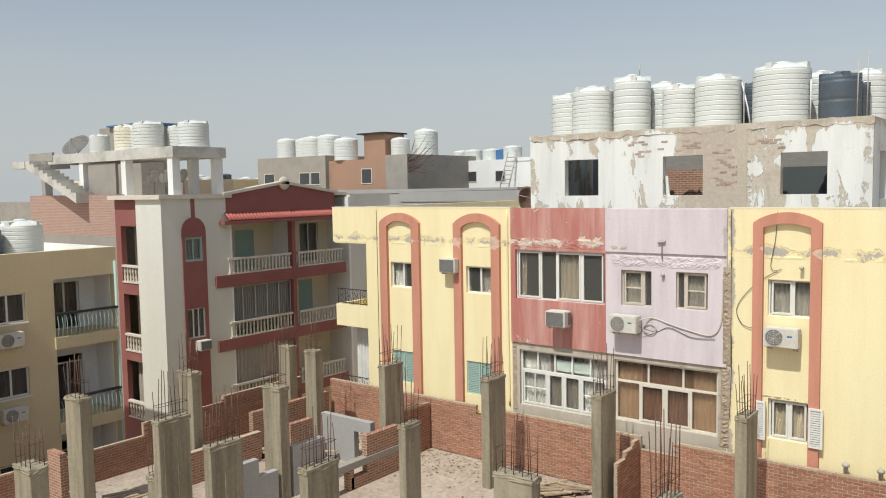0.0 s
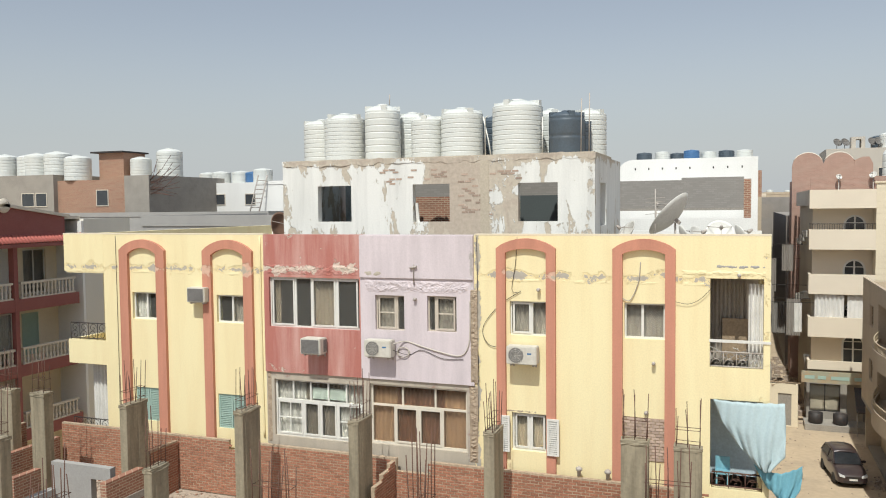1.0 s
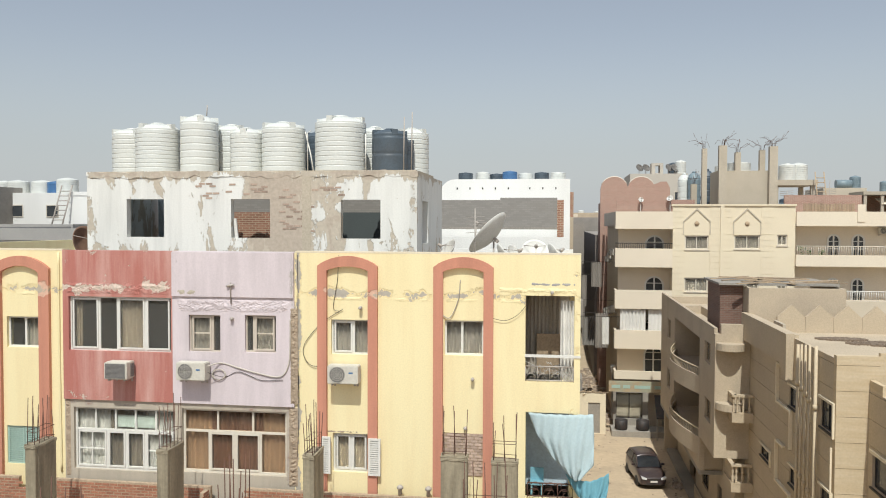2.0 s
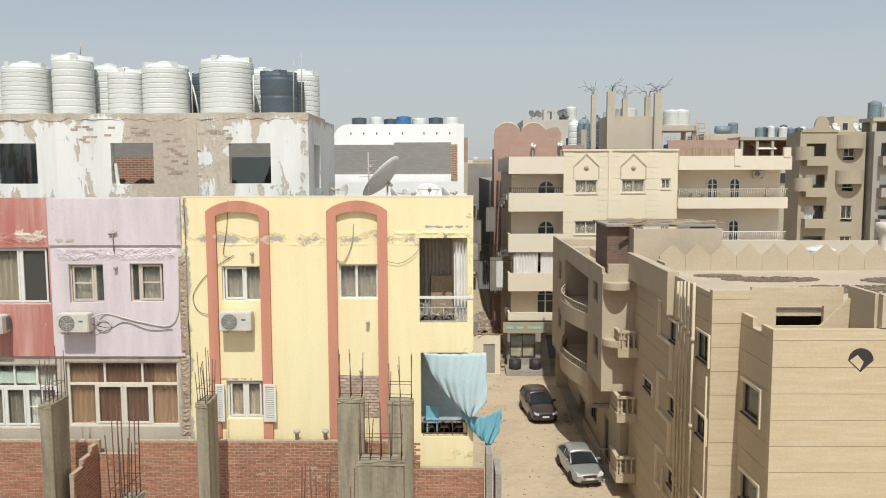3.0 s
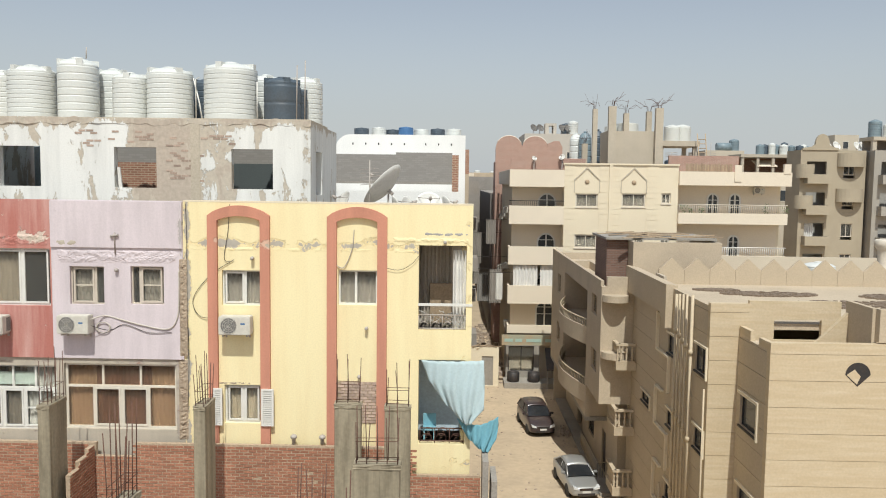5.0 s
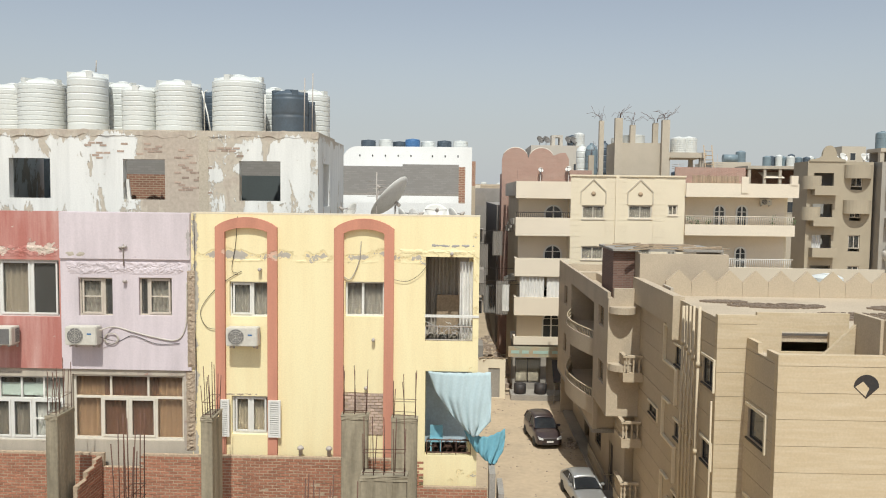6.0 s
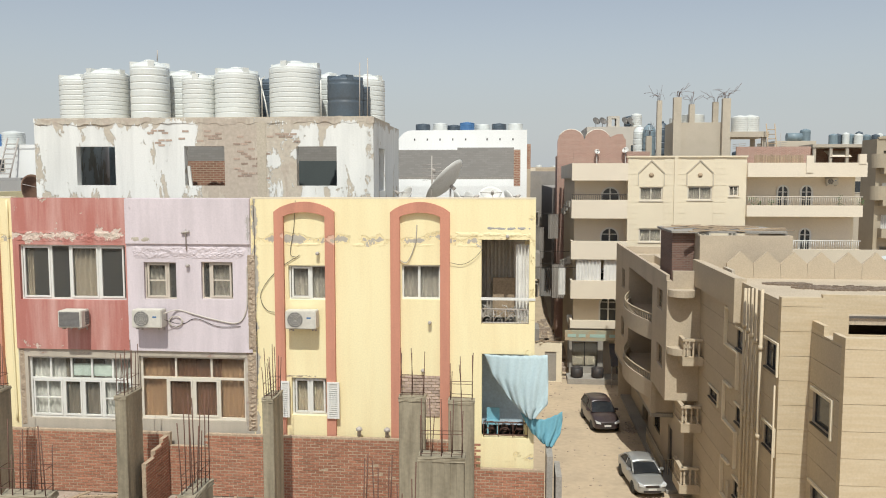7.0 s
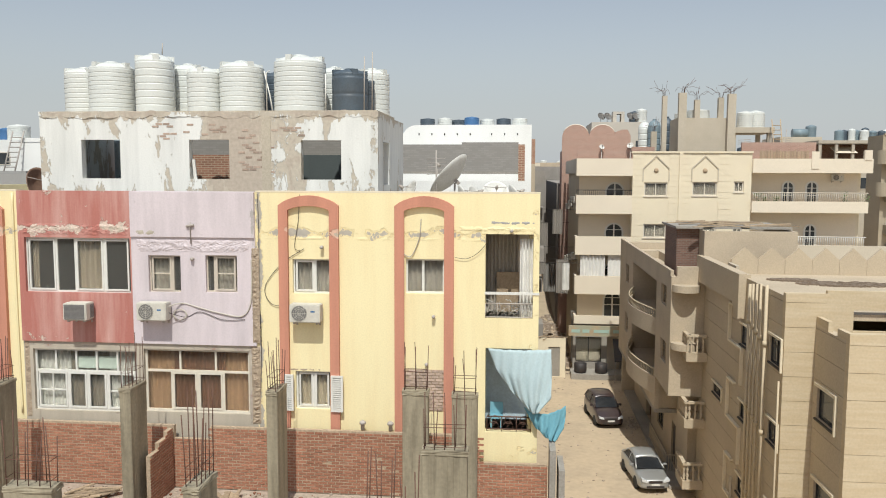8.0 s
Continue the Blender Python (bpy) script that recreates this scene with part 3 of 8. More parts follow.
def air_conditioner(kind, mat_label):
    """Built at the origin: back to the wall at y = 0, facing -y, centred in x, base at z = 0."""
    ob = thing("air_conditioner", 0, 0, 0, mat_label, "air conditioner", "air conditioners on the walls")
    w, h, d = (0.80, 0.52, 0.34) if kind == "split" else (0.64, 0.50, 0.42)
    bm = boxes((-w / 2, -d - 0.06, 0.05, w / 2, -0.06, h))
    bmesh.ops.bevel(bm, geom=bm.edges[:], offset=0.02, segments=2, affect="EDGES")
    part("casing", bm, ACBEIGE, ob)
    if kind == "split":
        fan = bmesh.new()
        for r in (0.05, 0.1, 0.15, 0.2):
            pts = [(-0.14 + r * math.cos(k * math.pi / 10), -d - 0.075, h / 2 + 0.03 + r * math.sin(k * math.pi / 10)) for k in range(21)]
            tube(fan, pts, 0.004, 4)
        for k in range(8):
            a = k * math.pi / 4
            tube(fan, [(-0.14, -d - 0.075, h / 2 + 0.03), (-0.14 + 0.2 * math.cos(a), -d - 0.075, h / 2 + 0.03 + 0.2 * math.sin(a))], 0.004, 4)
        part("fan_guard", fan, ACBEIGE, ob)
        disc = bmesh.new()
        pts = [(-0.14 + 0.205 * math.cos(k * math.pi / 12), h / 2 + 0.03 + 0.205 * math.sin(k * math.pi / 12)) for k in range(24)]
        prism(disc, pts, "y", -d - 0.066, -d - 0.0605)
        part("fan_opening", disc, FANGREY, ob)
        label = bmesh.new()
        box(label, 0.16, -d - 0.064, h - 0.2, 0.27, -d - 0.0605, h - 0.16)
        part("badge", label, BLUETANK, ob)
    else:
        gr = bmesh.new()
        for i in range(12):
            box(gr, -w / 2 + 0.04, -d - 0.072, 0.09 + i * 0.032, w / 2 - 0.05, -d - 0.064, 0.112 + i * 0.032)
        part("grille", gr, FANGREY, ob)
        part("grille_back", boxes((-w / 2 + 0.035, -d - 0.064, 0.085, w / 2 - 0.045, -d - 0.0605, 0.47)), FANGREY, ob)
        part("side_louvre", boxes(*[(w / 2 + 0.0005, -d + 0.14 + 0.04 * i, 0.1, w / 2 + 0.006, -d + 0.165 + 0.04 * i, 0.45) for i in range(5)]), FANGREY, ob)
    for x in (-w / 2 + 0.1, w / 2 - 0.1):
        br = bmesh.new()
        prism(br, [(-d, 0.0), (-d, 0.045), (0.0, 0.045), (0.0, -0.07), (-0.03, -0.07), (-0.03, 0.0)], "x", x - 0.02, x + 0.02)
        part("bracket", br, PVCGREY, ob)
    return ob


AC_SPLIT = air_conditioner("split", "white split air conditioner outdoor unit on wall brackets")
AC_BOX = air_conditioner("box", "weathered beige window-type air conditioner jutting from the wall")


def put_ac(src, x, y, z, turn=0, size=1.0, first=False):
    m = pose(x, y, z, 0, 0, turn)
    if first:
        src.matrix_basis = m
        return src
    return copy_thing(src, m)


put_ac(AC_SPLIT, -9.38, 20.95, 10.95, first=True)
put_ac(AC_SPLIT, -5.31, 21.0, 10.98)
put_ac(AC_BOX, -11.43, 20.95, 10.93, first=True)
put_ac(AC_BOX, -15.45, 21.14, 12.26)

# ---- yellow apartment building ----
FY = 21.0
apt = thing("apartment_building", -10, 27, 0, "yellow apartment block with red and lilac sections and flaking paint", "apartment building")
holes_l = [(-18.12, 11.67, -17.1, 12.53), (-18.08, 8.45, -17.07, 9.5), (-14.93, 11.68, -13.9, 12.53), (-14.96, 8.45, -13.95, 9.5)]
part("wall", wall_y(bmesh.new(), FY, 0.28, -19.25, -13.22, 0, 14.35, holes_l), YELLOW, apt)
part("fascia", boxes((-20.88, FY - 0.003, 13.15, -19.25, FY + 0.28, 14.35), (-20.88, FY + 0.28, 13.15, -20.6, 33, 14.35)), YELLOW, apt)
part("parapet", boxes((-20.8, FY, 10.12, -19.25, FY + 0.15, 10.9), (-20.8, FY + 0.15, 10.12, -20.65, 22.6, 10.9)), YELLOW, apt)
part("parapet", boxes((-20.8, FY, 6.9, -19.25, FY + 0.15, 7.75), (-20.8, FY + 0.15, 6.9, -20.65, 22.6, 7.75)), YELLOW, apt)
part("balcony_floor", boxes((-20.8, FY + 0.15, 10.12, -19.25, 22.6, 10.25)), YELLOW, apt)
part("balcony_floor", boxes((-20.8, FY + 0.15, 6.9, -19.25, 22.6, 7.02)), YELLOW, apt)
for b in ((-19.25, FY + 0.28, 0, -19.0, 22.6, 13.4), (-20.8, 22.6, 0, -20.5, 33, 13.4), (-20.5, 22.6, 0, -19.0, 22.8, 13.4), (-20.8, FY, 0, -19.25, 22.6, 6.9)):
    part("side_wall", boxes(b), YELLOW, apt)
part("wall", wall_y(bmesh.new(), FY - 0.05, 0.33, -13.22, -10.06, 10.31, 14.36, [(-13.05, 11.65, -10.1, 13.12)]), RED, apt, "red painted wall with flaking band")
part("wall", wall_y(bmesh.new(), FY - 0.05, 0.33, -10.06, -6.7, 10.31, 14.36, [(-9.6, 11.7, -8.72, 12.68), (-8.04, 11.72, -7.19, 12.7)]), LILAC, apt, "lilac painted wall with crumbling plaster band")
part("ledge", boxes((-10.055, FY - 0.10, 13.17, -6.705, FY - 0.05, 14.34)), LILAC, apt)
part("wall", wall_y(bmesh.new(), FY, 0.28, -13.22, -6.7, 0, 10.31, [(-12.96, 8.4, -10.03, 10.09), (-9.83, 8.45, -6.93, 10.16)]), BARECEMENT, apt, "bare grey cement wall below the red and lilac paint")
holes_r = [(-5.72, 11.73, -4.72, 12.63), (-5.68, 8.66, -4.72, 9.67), (-2.75, 11.78, -1.76, 12.67), (-0.71, 11.17, 0.5, 13.33), (-0.69, 8.2, 0.5, 10.4)]
part("wall", wall_y(bmesh.new(), FY, 0.28, -6.7, 0.65, 0, 14.35, holes_r), YELLOW, apt)
part("side_wall", wall_x(bmesh.new(), 0.65, -0.25, FY + 0.28, 33, 0, 13.85, [(21.4, 11.13, 22.5, 13.2), (21.4, 8.16, 22.5, 10.3)]), YELLOW, apt)
part("back_wall", boxes((-20.8, 33, 0, 0.65, 33.25, 14.1)), WHITE, apt)
for b in ((-19.0, 24.6, 0, 0.4, 24.75, 13.35), (-13.3, FY + 0.28, 0, -13.15, 24.6, 13.35), (-6.8, FY + 0.28, 0, -6.65, 24.6, 13.35), (-1.0, FY + 0.28, 0, -0.85, 24.6, 13.35)):
    part("inner_wall", boxes(b), INSIDE, apt)
part("roof", boxes((-20.6, FY + 0.28, 13.4, 0.4, 33, 13.55)), CEMENT, apt)
for z in (7.1, 10.4):
    part("floor_slab", boxes((-19.0, FY + 0.28, z, 0.4, 33, z + 0.16)), INSIDE, apt)
part("wall_top", boxes((-20.9, FY - 0.004, 14.35, -13.24, FY + 0.3, 14.39)), CREAM, apt)
part("wall_top", boxes((-6.68, FY - 0.004, 14.35, 0.655, FY + 0.3, 14.39)), CREAM, apt)


def arch_band(x0, x1, leg, zs, apex, zb):
    """A painted raised band: two legs joined by a shallow pointed arch."""
    def outline(a, b, spring, top):
        pts = []
        for i in range(13):
            u = i / 12
            pts.append((a + (b - a) * u, spring + (top - spring) * math.sin(math.pi * u) ** 0.75))
        return pts
    o, i = outline(x0, x1, zs, apex), outline(x0 + leg, x1 - leg, zs - 0.12, apex - 0.27)
    bm = bmesh.new()
    o, i = [(x0, zb)] + o + [(x1, zb)], [(x0 + leg, zb)] + i + [(x1 - leg, zb)]
    rows = []
    for (a, b), (c, d) in zip(o, i):
        rows.append([bm.verts.new(v) for v in ((a, FY - 0.11, b), (c, FY - 0.11, d), (a, FY + 0.003, b), (c, FY + 0.003, d))])
    for p, q in zip(rows, rows[1:]):
        bm.faces.new((p[0], q[0], q[1], p[1]))
        bm.faces.new((p[2], q[2], q[0], p[0]))
        bm.faces.new((p[1], q[1], q[3], p[3]))
    bmesh.ops.recalc_face_normals(bm, faces=bm.faces[:])
    part("arch_trim", bm, BAND, apt, "terracotta painted arched band")


arch_band(-18.53, -16.78, 0.33, 13.86, 14.2, 8.0)
arch_band(-15.36, -13.6, 0.31, 13.86, 14.2, 8.0)
arch_band(-6.06, -4.48, 0.245, 14.02, 14.28, 7.9)
arch_band(-3.03, -1.51, 0.245, 14.02, 14.28, 7.9)
part("bare_brick_patch", boxes((-2.78, FY - 0.012, 8.72, -1.755, FY + 0.01, 9.8)), MORTAR, apt, "bare brick patch where plaster fell")
patch_rng = random.Random(3)
bm = bmesh.new()
for r in range(14):
    for c in range(6):
        x = -2.78 + c * 0.2 + (0.1 if r % 2 else 0.0)
        e = min(x + 0.182, -1.76)
        if e - x > 0.05:
            box(bm, x + 0.01, FY - 0.02 - patch_rng.random() * 0.012, 8.73 + r * 0.077, e, FY, 8.787 + r * 0.077)
tagged(part("brick_facing", bm, OLDBRICK, apt), kind="stuff")


def crumble(x0, x1, z0, z1, y, mat, label, deep=0.06, size=7.0, step=0.028):
    """A strip of broken plaster or rubble: torn edges, flakes standing proud, hollows between."""
    nx, nz = max(3, int((x1 - x0) / step)), max(3, int((z1 - z0) / step))
    verts, faces = [], []
    for j in range(nz + 1):
        for i in range(nx + 1):
            x, z = x0 + (x1 - x0) * i / nx, z0 + (z1 - z0) * j / nz
            p = Vector((x * size, 3.1, z * size * 1.6))
            h = noise.noise(p) * 0.6 + abs(noise.noise(p * 2.3)) * 0.7
            edge = min(1.0, 4 * min(i / nx, 1 - i / nx) * (x1 - x0) / 0.4, 4 * min(j / nz, 1 - j / nz) * (z1 - z0) / 0.4)
            h = round((h + 0.35) * 4) / 4 * 0.7 + (h + 0.35) * 0.3
            verts.append((x + 0.012 * noise.noise(p * 3), y + 0.006 - deep * max(0.0, h) * edge, z + 0.012 * noise.noise(p * 3.7)))
    for j in range(nz):
        for i in range(nx):
            a = j * (nx + 1) + i
            faces.append((a, a + 1, a + nx + 2, a + nx + 1))
    bm = bmesh.new()
    vs = [bm.verts.new(v) for v in verts]
    for f in faces:
        bm.faces.new([vs[k] for k in f])
    return part("broken_plaster", bm, mat, apt, label)


crumble(-9.95, -6.8, 12.74, 13.15, FY - 0.05, LILAC, "cracked flaking lilac plaster", 0.04, 5.0)
crumble(-9.97, -9.3, 13.19, 13.38, FY - 0.10, BARECEMENT, "bare cement patch", 0.02)
crumble(-13.15, -10.1, 13.16, 13.52, FY - 0.05, RED, "flaking red plaster band", 0.035)
crumble(-6.8, -6.6, 10.4, 12.9, FY - 0.055, RUBBLEMASON, "broken masonry edge between the lilac and yellow walls", 0.06, 9.0)
crumble(-6.86, -6.62, 8.2, 10.3, FY - 0.005, RUBBLEMASON, "broken masonry edge beside the cement wall", 0.07, 9.0)
crumble(-13.2, -13.05, 8.2, 10.3, FY - 0.005, RUBBLEMASON, "broken masonry edge beside the cement wall", 0.05, 9.0)
for x0, x1 in ((-6.55, -6.08), (-5.78, -4.76), (-4.42, -3.08), (-2.75, -1.78), (-1.45, -0.75), (-18.15, -17.1), (-16.7, -15.4), (-15.0, -13.95), (-20.8, -18.6)):
    crumble(x0, x1, 13.1, 13.24, FY, YELLOW, "broken edge of the loosened render", 0.035, 4.0)
crumble(-1.4, 0.6, 13.37, 13.55, FY, YELLOW, "broken edge of the loosened render", 0.04, 4.0)
crumble(-0.6, 0.55, 13.55, 13.68, FY, GREYPLASTER, "grey mortar laid bare", 0.03, 5.0)
crumble(-5.9, -5.0, 9.67, 9.75, FY, RUBBLEMASON, "broken lintel edge over the shuttered window", 0.05, 9.0)

window(apt, "y", FY, -18.12, 11.67, -17.1, 12.53, 2, curtain=PALECURTAIN, cover=(0,), label="white sliding window")
window(apt, "y", FY, -14.93, 11.68, -13.9, 12.53, 2, curtain=CURTAIN, cover=(1,), label="white sliding window")
for a, b, c in ((-18.08, -17.58, -17.07), (-14.96, -14.45, -13.95)):
    shutter(apt, "y", FY, a, 8.45, b - 0.01, 9.5, GREENWOOD, out=-0.06, label="faded green louvred shutter")
    shutter(apt, "y", FY, b + 0.01, 8.45, c, 9.5, GREENWOOD, out=-0.06, label="faded green louvred shutter")
window(apt, "y", FY - 0.05, -13.05, 11.65, -10.1, 13.12, 4, bar=0.045, curtain=[CURTAIN, CURTAIN, TANBLIND, CURTAIN], screens=(0, 2, 3), cover=(2,), cuts=(-12.2, -11.67, -10.86), label="wide four-leaf white sliding window")
part("curtain", wavy(bmesh.new(), -12.98, -12.78, 11.7, 13.05, FY + 0.18, "y", 0.03, 3), TANBLIND, apt, "tan curtain drawn aside")
window(apt, "y", FY, -12.96, 8.4, -10.03, 10.09, 4, bar=0.055, transom=0.62, curtain=[PALECURTAIN, BEIGECURTAIN, BEIGECURTAIN, PALECURTAIN], screens=(0, 1, 2, 3), muntins=(0, 3), cover=(0, 1, 2, 3), cuts=(-12.03, -11.48, -10.92), top_cuts=(-12.37, -11.79, -11.21, -10.62), label="white window wall with top lights")
part("blind", boxes((-11.76, FY + 0.16, 9.55, -10.66, FY + 0.17, 9.88)), MINTSHEET, apt, "pale mint sheet behind the top lights")
window(apt, "y", FY - 0.05, -9.6, 11.7, -8.72, 12.68, 2, bar=0.035, mat=BEIGEFRAME, curtain=CURTAIN, screens=(0,), cover=(0,), midbars=(0,), cuts=(-8.97,), label="beige-framed window with insect screen")
window(apt, "y", FY - 0.05, -8.04, 11.72, -7.19, 12.7, 2, bar=0.035, mat=BEIGEFRAME, curtain=CURTAIN, screens=(1,), cover=(1,), midbars=(1,), cuts=(-7.82,), label="beige-framed window with insect screen")
window(apt, "y", FY, -9.83, 8.45, -6.93, 10.16, 4, bar=0.06, transom=0.63, mat=CREAMFRAME, curtain=[TANBLIND, REDCURTAIN, REDCURTAIN, TANBLIND], screens=(1, 2), glass=BRONZE, cuts=(-9.1, -8.38, -7.67), top_cuts=(-8.86, -7.88), label="wide cream window with brown-red curtains")
window(apt, "y", FY, -5.72, 11.73, -4.72, 12.63, 2, curtain=CURTAIN, screens=(0,), bar=0.04, cuts=(-5.14,), label="white sliding window with grey curtains")
window(apt, "y", FY, -2.75, 11.78, -1.76, 12.67, 2, bar=0.045, curtain=CURTAIN, cuts=(-2.31,), label="white sliding window with grey curtains")
window(apt, "y", FY, -5.68, 8.66, -4.72, 9.67, 2, bar=0.05, screens=(0, 1), curtain=LIGHTTAN, label="white casement window with open shutters")
for x0, x1 in ((-5.94, -5.70), (-4.70, -4.38)):
    shutter(apt, "y", FY, x0, 8.64, x1, 9.6, ALU, label="white louvred shutter swung open", out=0.13)


def scroll_railing(house, axis, at, a0, a1, z0, z1, mat, label, top=None):
    """An iron railing with upright bars and scrolls."""
    bm = bmesh.new()
    def p(a, z):
        return (a, at, z) if axis == "y" else (at, a, z)
    for z in (z0 + 0.05, z1):
        tube(bm, [p(a0, z), p(a1, z)], 0.018, 6)
    n = max(2, int((a1 - a0) / 0.3))
    for i in range(n + 1):
        a = a0 + (a1 - a0) * i / n
        tube(bm, [p(a, z0), p(a, z1)], 0.012, 5)
        if i < n:
            mid, r, h = a + (a1 - a0) / n / 2, (a1 - a0) / n * 0.42, (z1 - z0) / 2
            for s in (1, -1):
                pts = [p(mid + s * r * (1 - k / 22) * math.cos(k * 0.42), z0 + h + s * h * 0.42 + r * (1 - k / 22) * math.sin(k * 0.42)) for k in range(20)]
                tube(bm, pts, 0.009, 4)
    return part("railing", bm, mat, house, label)


scroll_railing(apt, "y", FY + 0.06, -0.7, 0.5, 11.15, 11.55, PVCGREY, "pale rusty scrolled iron railing")
part("handrail", boxes((-0.72, FY - 0.02, 11.79, 0.66, FY + 0.06, 11.85)), ALU, apt)
scroll_railing(apt, "y", FY + 0.06, -0.64, 0.5, 8.22, 8.6, RUST, "dark rusty scrolled iron railing")
scroll_railing(apt, "y", FY + 0.06, -20.75, -19.27, 10.9, 11.45, DARKMETAL, "dark scrolled iron railing")
scroll_railing(apt, "y", FY + 0.06, -20.75, -19.27, 7.75, 8.3, DARKMETAL, "dark scrolled iron railing")
part("curtain", wavy(bmesh.new(), -0.68, 0.15, 11.2, 13.3, FY + 1.12, "y", 0.05, 8), CURTAIN, apt, "grey-brown hanging curtain")
part("curtain", wavy(bmesh.new(), 0.16, 0.5, 11.15, 13.2, FY + 0.2, "y", 0.07, 4), PALECURTAIN, apt, "pale tied curtain")
part("curtain", wavy(bmesh.new(), -20.3, -19.35, 7.8, 10.05, FY + 0.5, "y", 0.06, 7), PALECURTAIN, apt, "pale striped curtain")
for z0, z1 in ((11.13, 13.3), (8.16, 10.35)):
    part("balcony_back", boxes((-0.84, FY + 1.3, z0, 0.39, FY + 1.45, z1)), GREYTAN if z0 > 11 else SLATEWALL, apt)
part("door", boxes((-0.45, FY + 0.95, 11.2, 0.15, FY + 1.02, 12.25)), TIMBER, apt, "wooden panel inside the balcony")

# blue sheet hung over the lower balcony
def sheet(rows, mat, label, parent=None):
    """A loose cloth: rows of points along its edges, smoothed between, with folds."""
    bm = bmesh.new()
    n, m = 30, 24
    grid = []
    for j in range(m + 1):
        v = j / m * (len(rows) - 1)
        k = min(int(v), len(rows) - 2)
        f = v - k
        a = Vector(rows[k][0]).lerp(Vector(rows[k + 1][0]), f)
        b = Vector(rows[k][1]).lerp(Vector(rows[k + 1][1]), f)
        line = []
        for i in range(n + 1):
            u = i / n
            p = a.lerp(b, u)
            p.y += -0.16 * math.sin(math.pi * u) * (0.3 + 0.7 * j / m) + 0.05 * math.sin(u * 19 + 3 * v) * (0.3 + j / m) + 0.03 * math.sin(u * 41 + 5 * v)
            p.z += -rows[k][2] * math.sin(math.pi * u) * (1 - f) - rows[k + 1][2] * math.sin(math.pi * u) * f
            line.append(bm.verts.new(p))
        grid.append(line)
    for r, s in zip(grid, grid[1:]):
        for i in range(n):
            bm.faces.new((r[i], r[i + 1], s[i + 1], s[i])).smooth = True
    ob = part("cloth_panel", bm, mat, parent, label)
    md = ob.modifiers.new("thickness", "SOLIDIFY")
    md.thickness = 0.012
    return ob


cloth = thing("awning_cloth", 0.4, 20.95, 8.2, "light blue cloth hung loosely over the lower balcony opening", "cloth")
sheet([((-0.62, 20.96, 10.40), (0.98, 20.93, 10.42), 0.02), ((-0.42, 20.93, 9.9), (1.0, 20.75, 9.65), 0.10), ((0.0, 20.9, 9.3), (0.98, 20.72, 9.2), 0.16), ((0.42, 20.88, 8.88), (0.72, 20.78, 8.86), 0.05)], BLUECLOTH, "", cloth)
sheet([((0.30, 20.9, 8.92), (1.36, 20.76, 9.02), 0.18), ((0.48, 20.85, 8.62), (1.36, 20.76, 8.72), 0.2), ((0.62, 20.85, 8.4), (1.30, 20.76, 8.42), 0.12), ((0.85, 20.85, 8.2), (1.16, 20.78, 8.12), 0.02)], TEALCLOTH, "teal lower fold", cloth)

# ---- flaking white penthouse and water tanks ----
pent = thing("penthouse", -9, 28, 13.55, "derelict white rooftop storey with flaking paint and bare brick", "rooftop building")
PY = 24.0
pent_wall = part("wall", wall_y(bmesh.new(), PY, 0.25, -14.38, -4.0, 13.55, 16.6, [(-13.07, 14.67, -11.85, 15.83), (-9.7, 14.66, -8.47, 15.83), (-6.29, 14.66, -5.09, 15.81)]), FLAKING, pent)
part("side_wall", wall_x(bmesh.new(), -4.0, -0.25, PY + 0.25, 29, 13.55, 16.6, [(24.9, 14.5, 26.0, 15.8)]), FLAKING, pent)
part("side_wall", wall_x(bmesh.new(), -14.38, 0.25, PY + 0.25, 29, 13.55, 16.6), FLAKING, pent)
part("back_wall", boxes((-14.0, 29, 13.55, -9.6, 29.25, 15.5)), BRICKFAR, pent, "red brick back wall")
part("back_wall", boxes((-14.0, 29, 15.5, -4.3, 29.25, 16.6)), GREYBLOCKS, pent, "grey block back wall")
# the sun reaches this panel; its dark colour stands in for room shade
part("back_panel", boxes((-9.6, 29, 13.55, -4.3, 29.25, 15.5)), SHADESLATE, pent, "back panel coloured dark for the shade inside")
part("partition", boxes((-11.3, PY + 0.25, 13.55, -11.15, 27.3, 16.6)), SLATEWALL, pent)
part("partition", boxes((-14.0, 27.75, 13.55, -11.3, 27.85, 16.6)), SLATEWALL, pent)
pr = random.Random(23)
bare = boxes((-0.1, -0.006, 0, 0.1, 0.02, 0.055)).copy()
bare_mesh = bpy.data.meshes.new("bare_brick")
bare.to_mesh(bare_mesh)
bare_mesh.materials.append(OLDBRICK)
for cx, cz, w, h, count in ((-7.75, 15.5, 0.6, 0.65, 26), (-10.5, 16.05, 0.3, 0.25, 8), (-9.2, 16.1, 0.7, 0.15, 9), (-6.6, 16.0, 0.3, 0.2, 6)):
    spots_ = set()
    while len(spots_) < count:
        r_ = round(pr.uniform(-h, h) / 0.072)
        spots_.add((round(pr.gauss(0, w * 0.5) / 0.225), r_))
    for i, j in sorted(spots_):
        ob = new("brick", bare_mesh)
        ob.location = (cx + i * 0.225 + (j % 2) * 0.11, PY - 0.002, cz + j * 0.072)
        ob.parent = pent_wall
part("roof", boxes((-14.34, PY + 0.06, 16.6, -4.04, 27.3, 16.68)), ROOFGREY, pent)
ragged = boxes((-14.4, PY - 0.015, 16.5, -3.98, PY + 0.06, 16.66))
bmesh.ops.subdivide_edges(ragged, edges=[e for e in ragged.edges if abs(e.verts[0].co.x - e.verts[1].co.x) > 1], cuts=150)
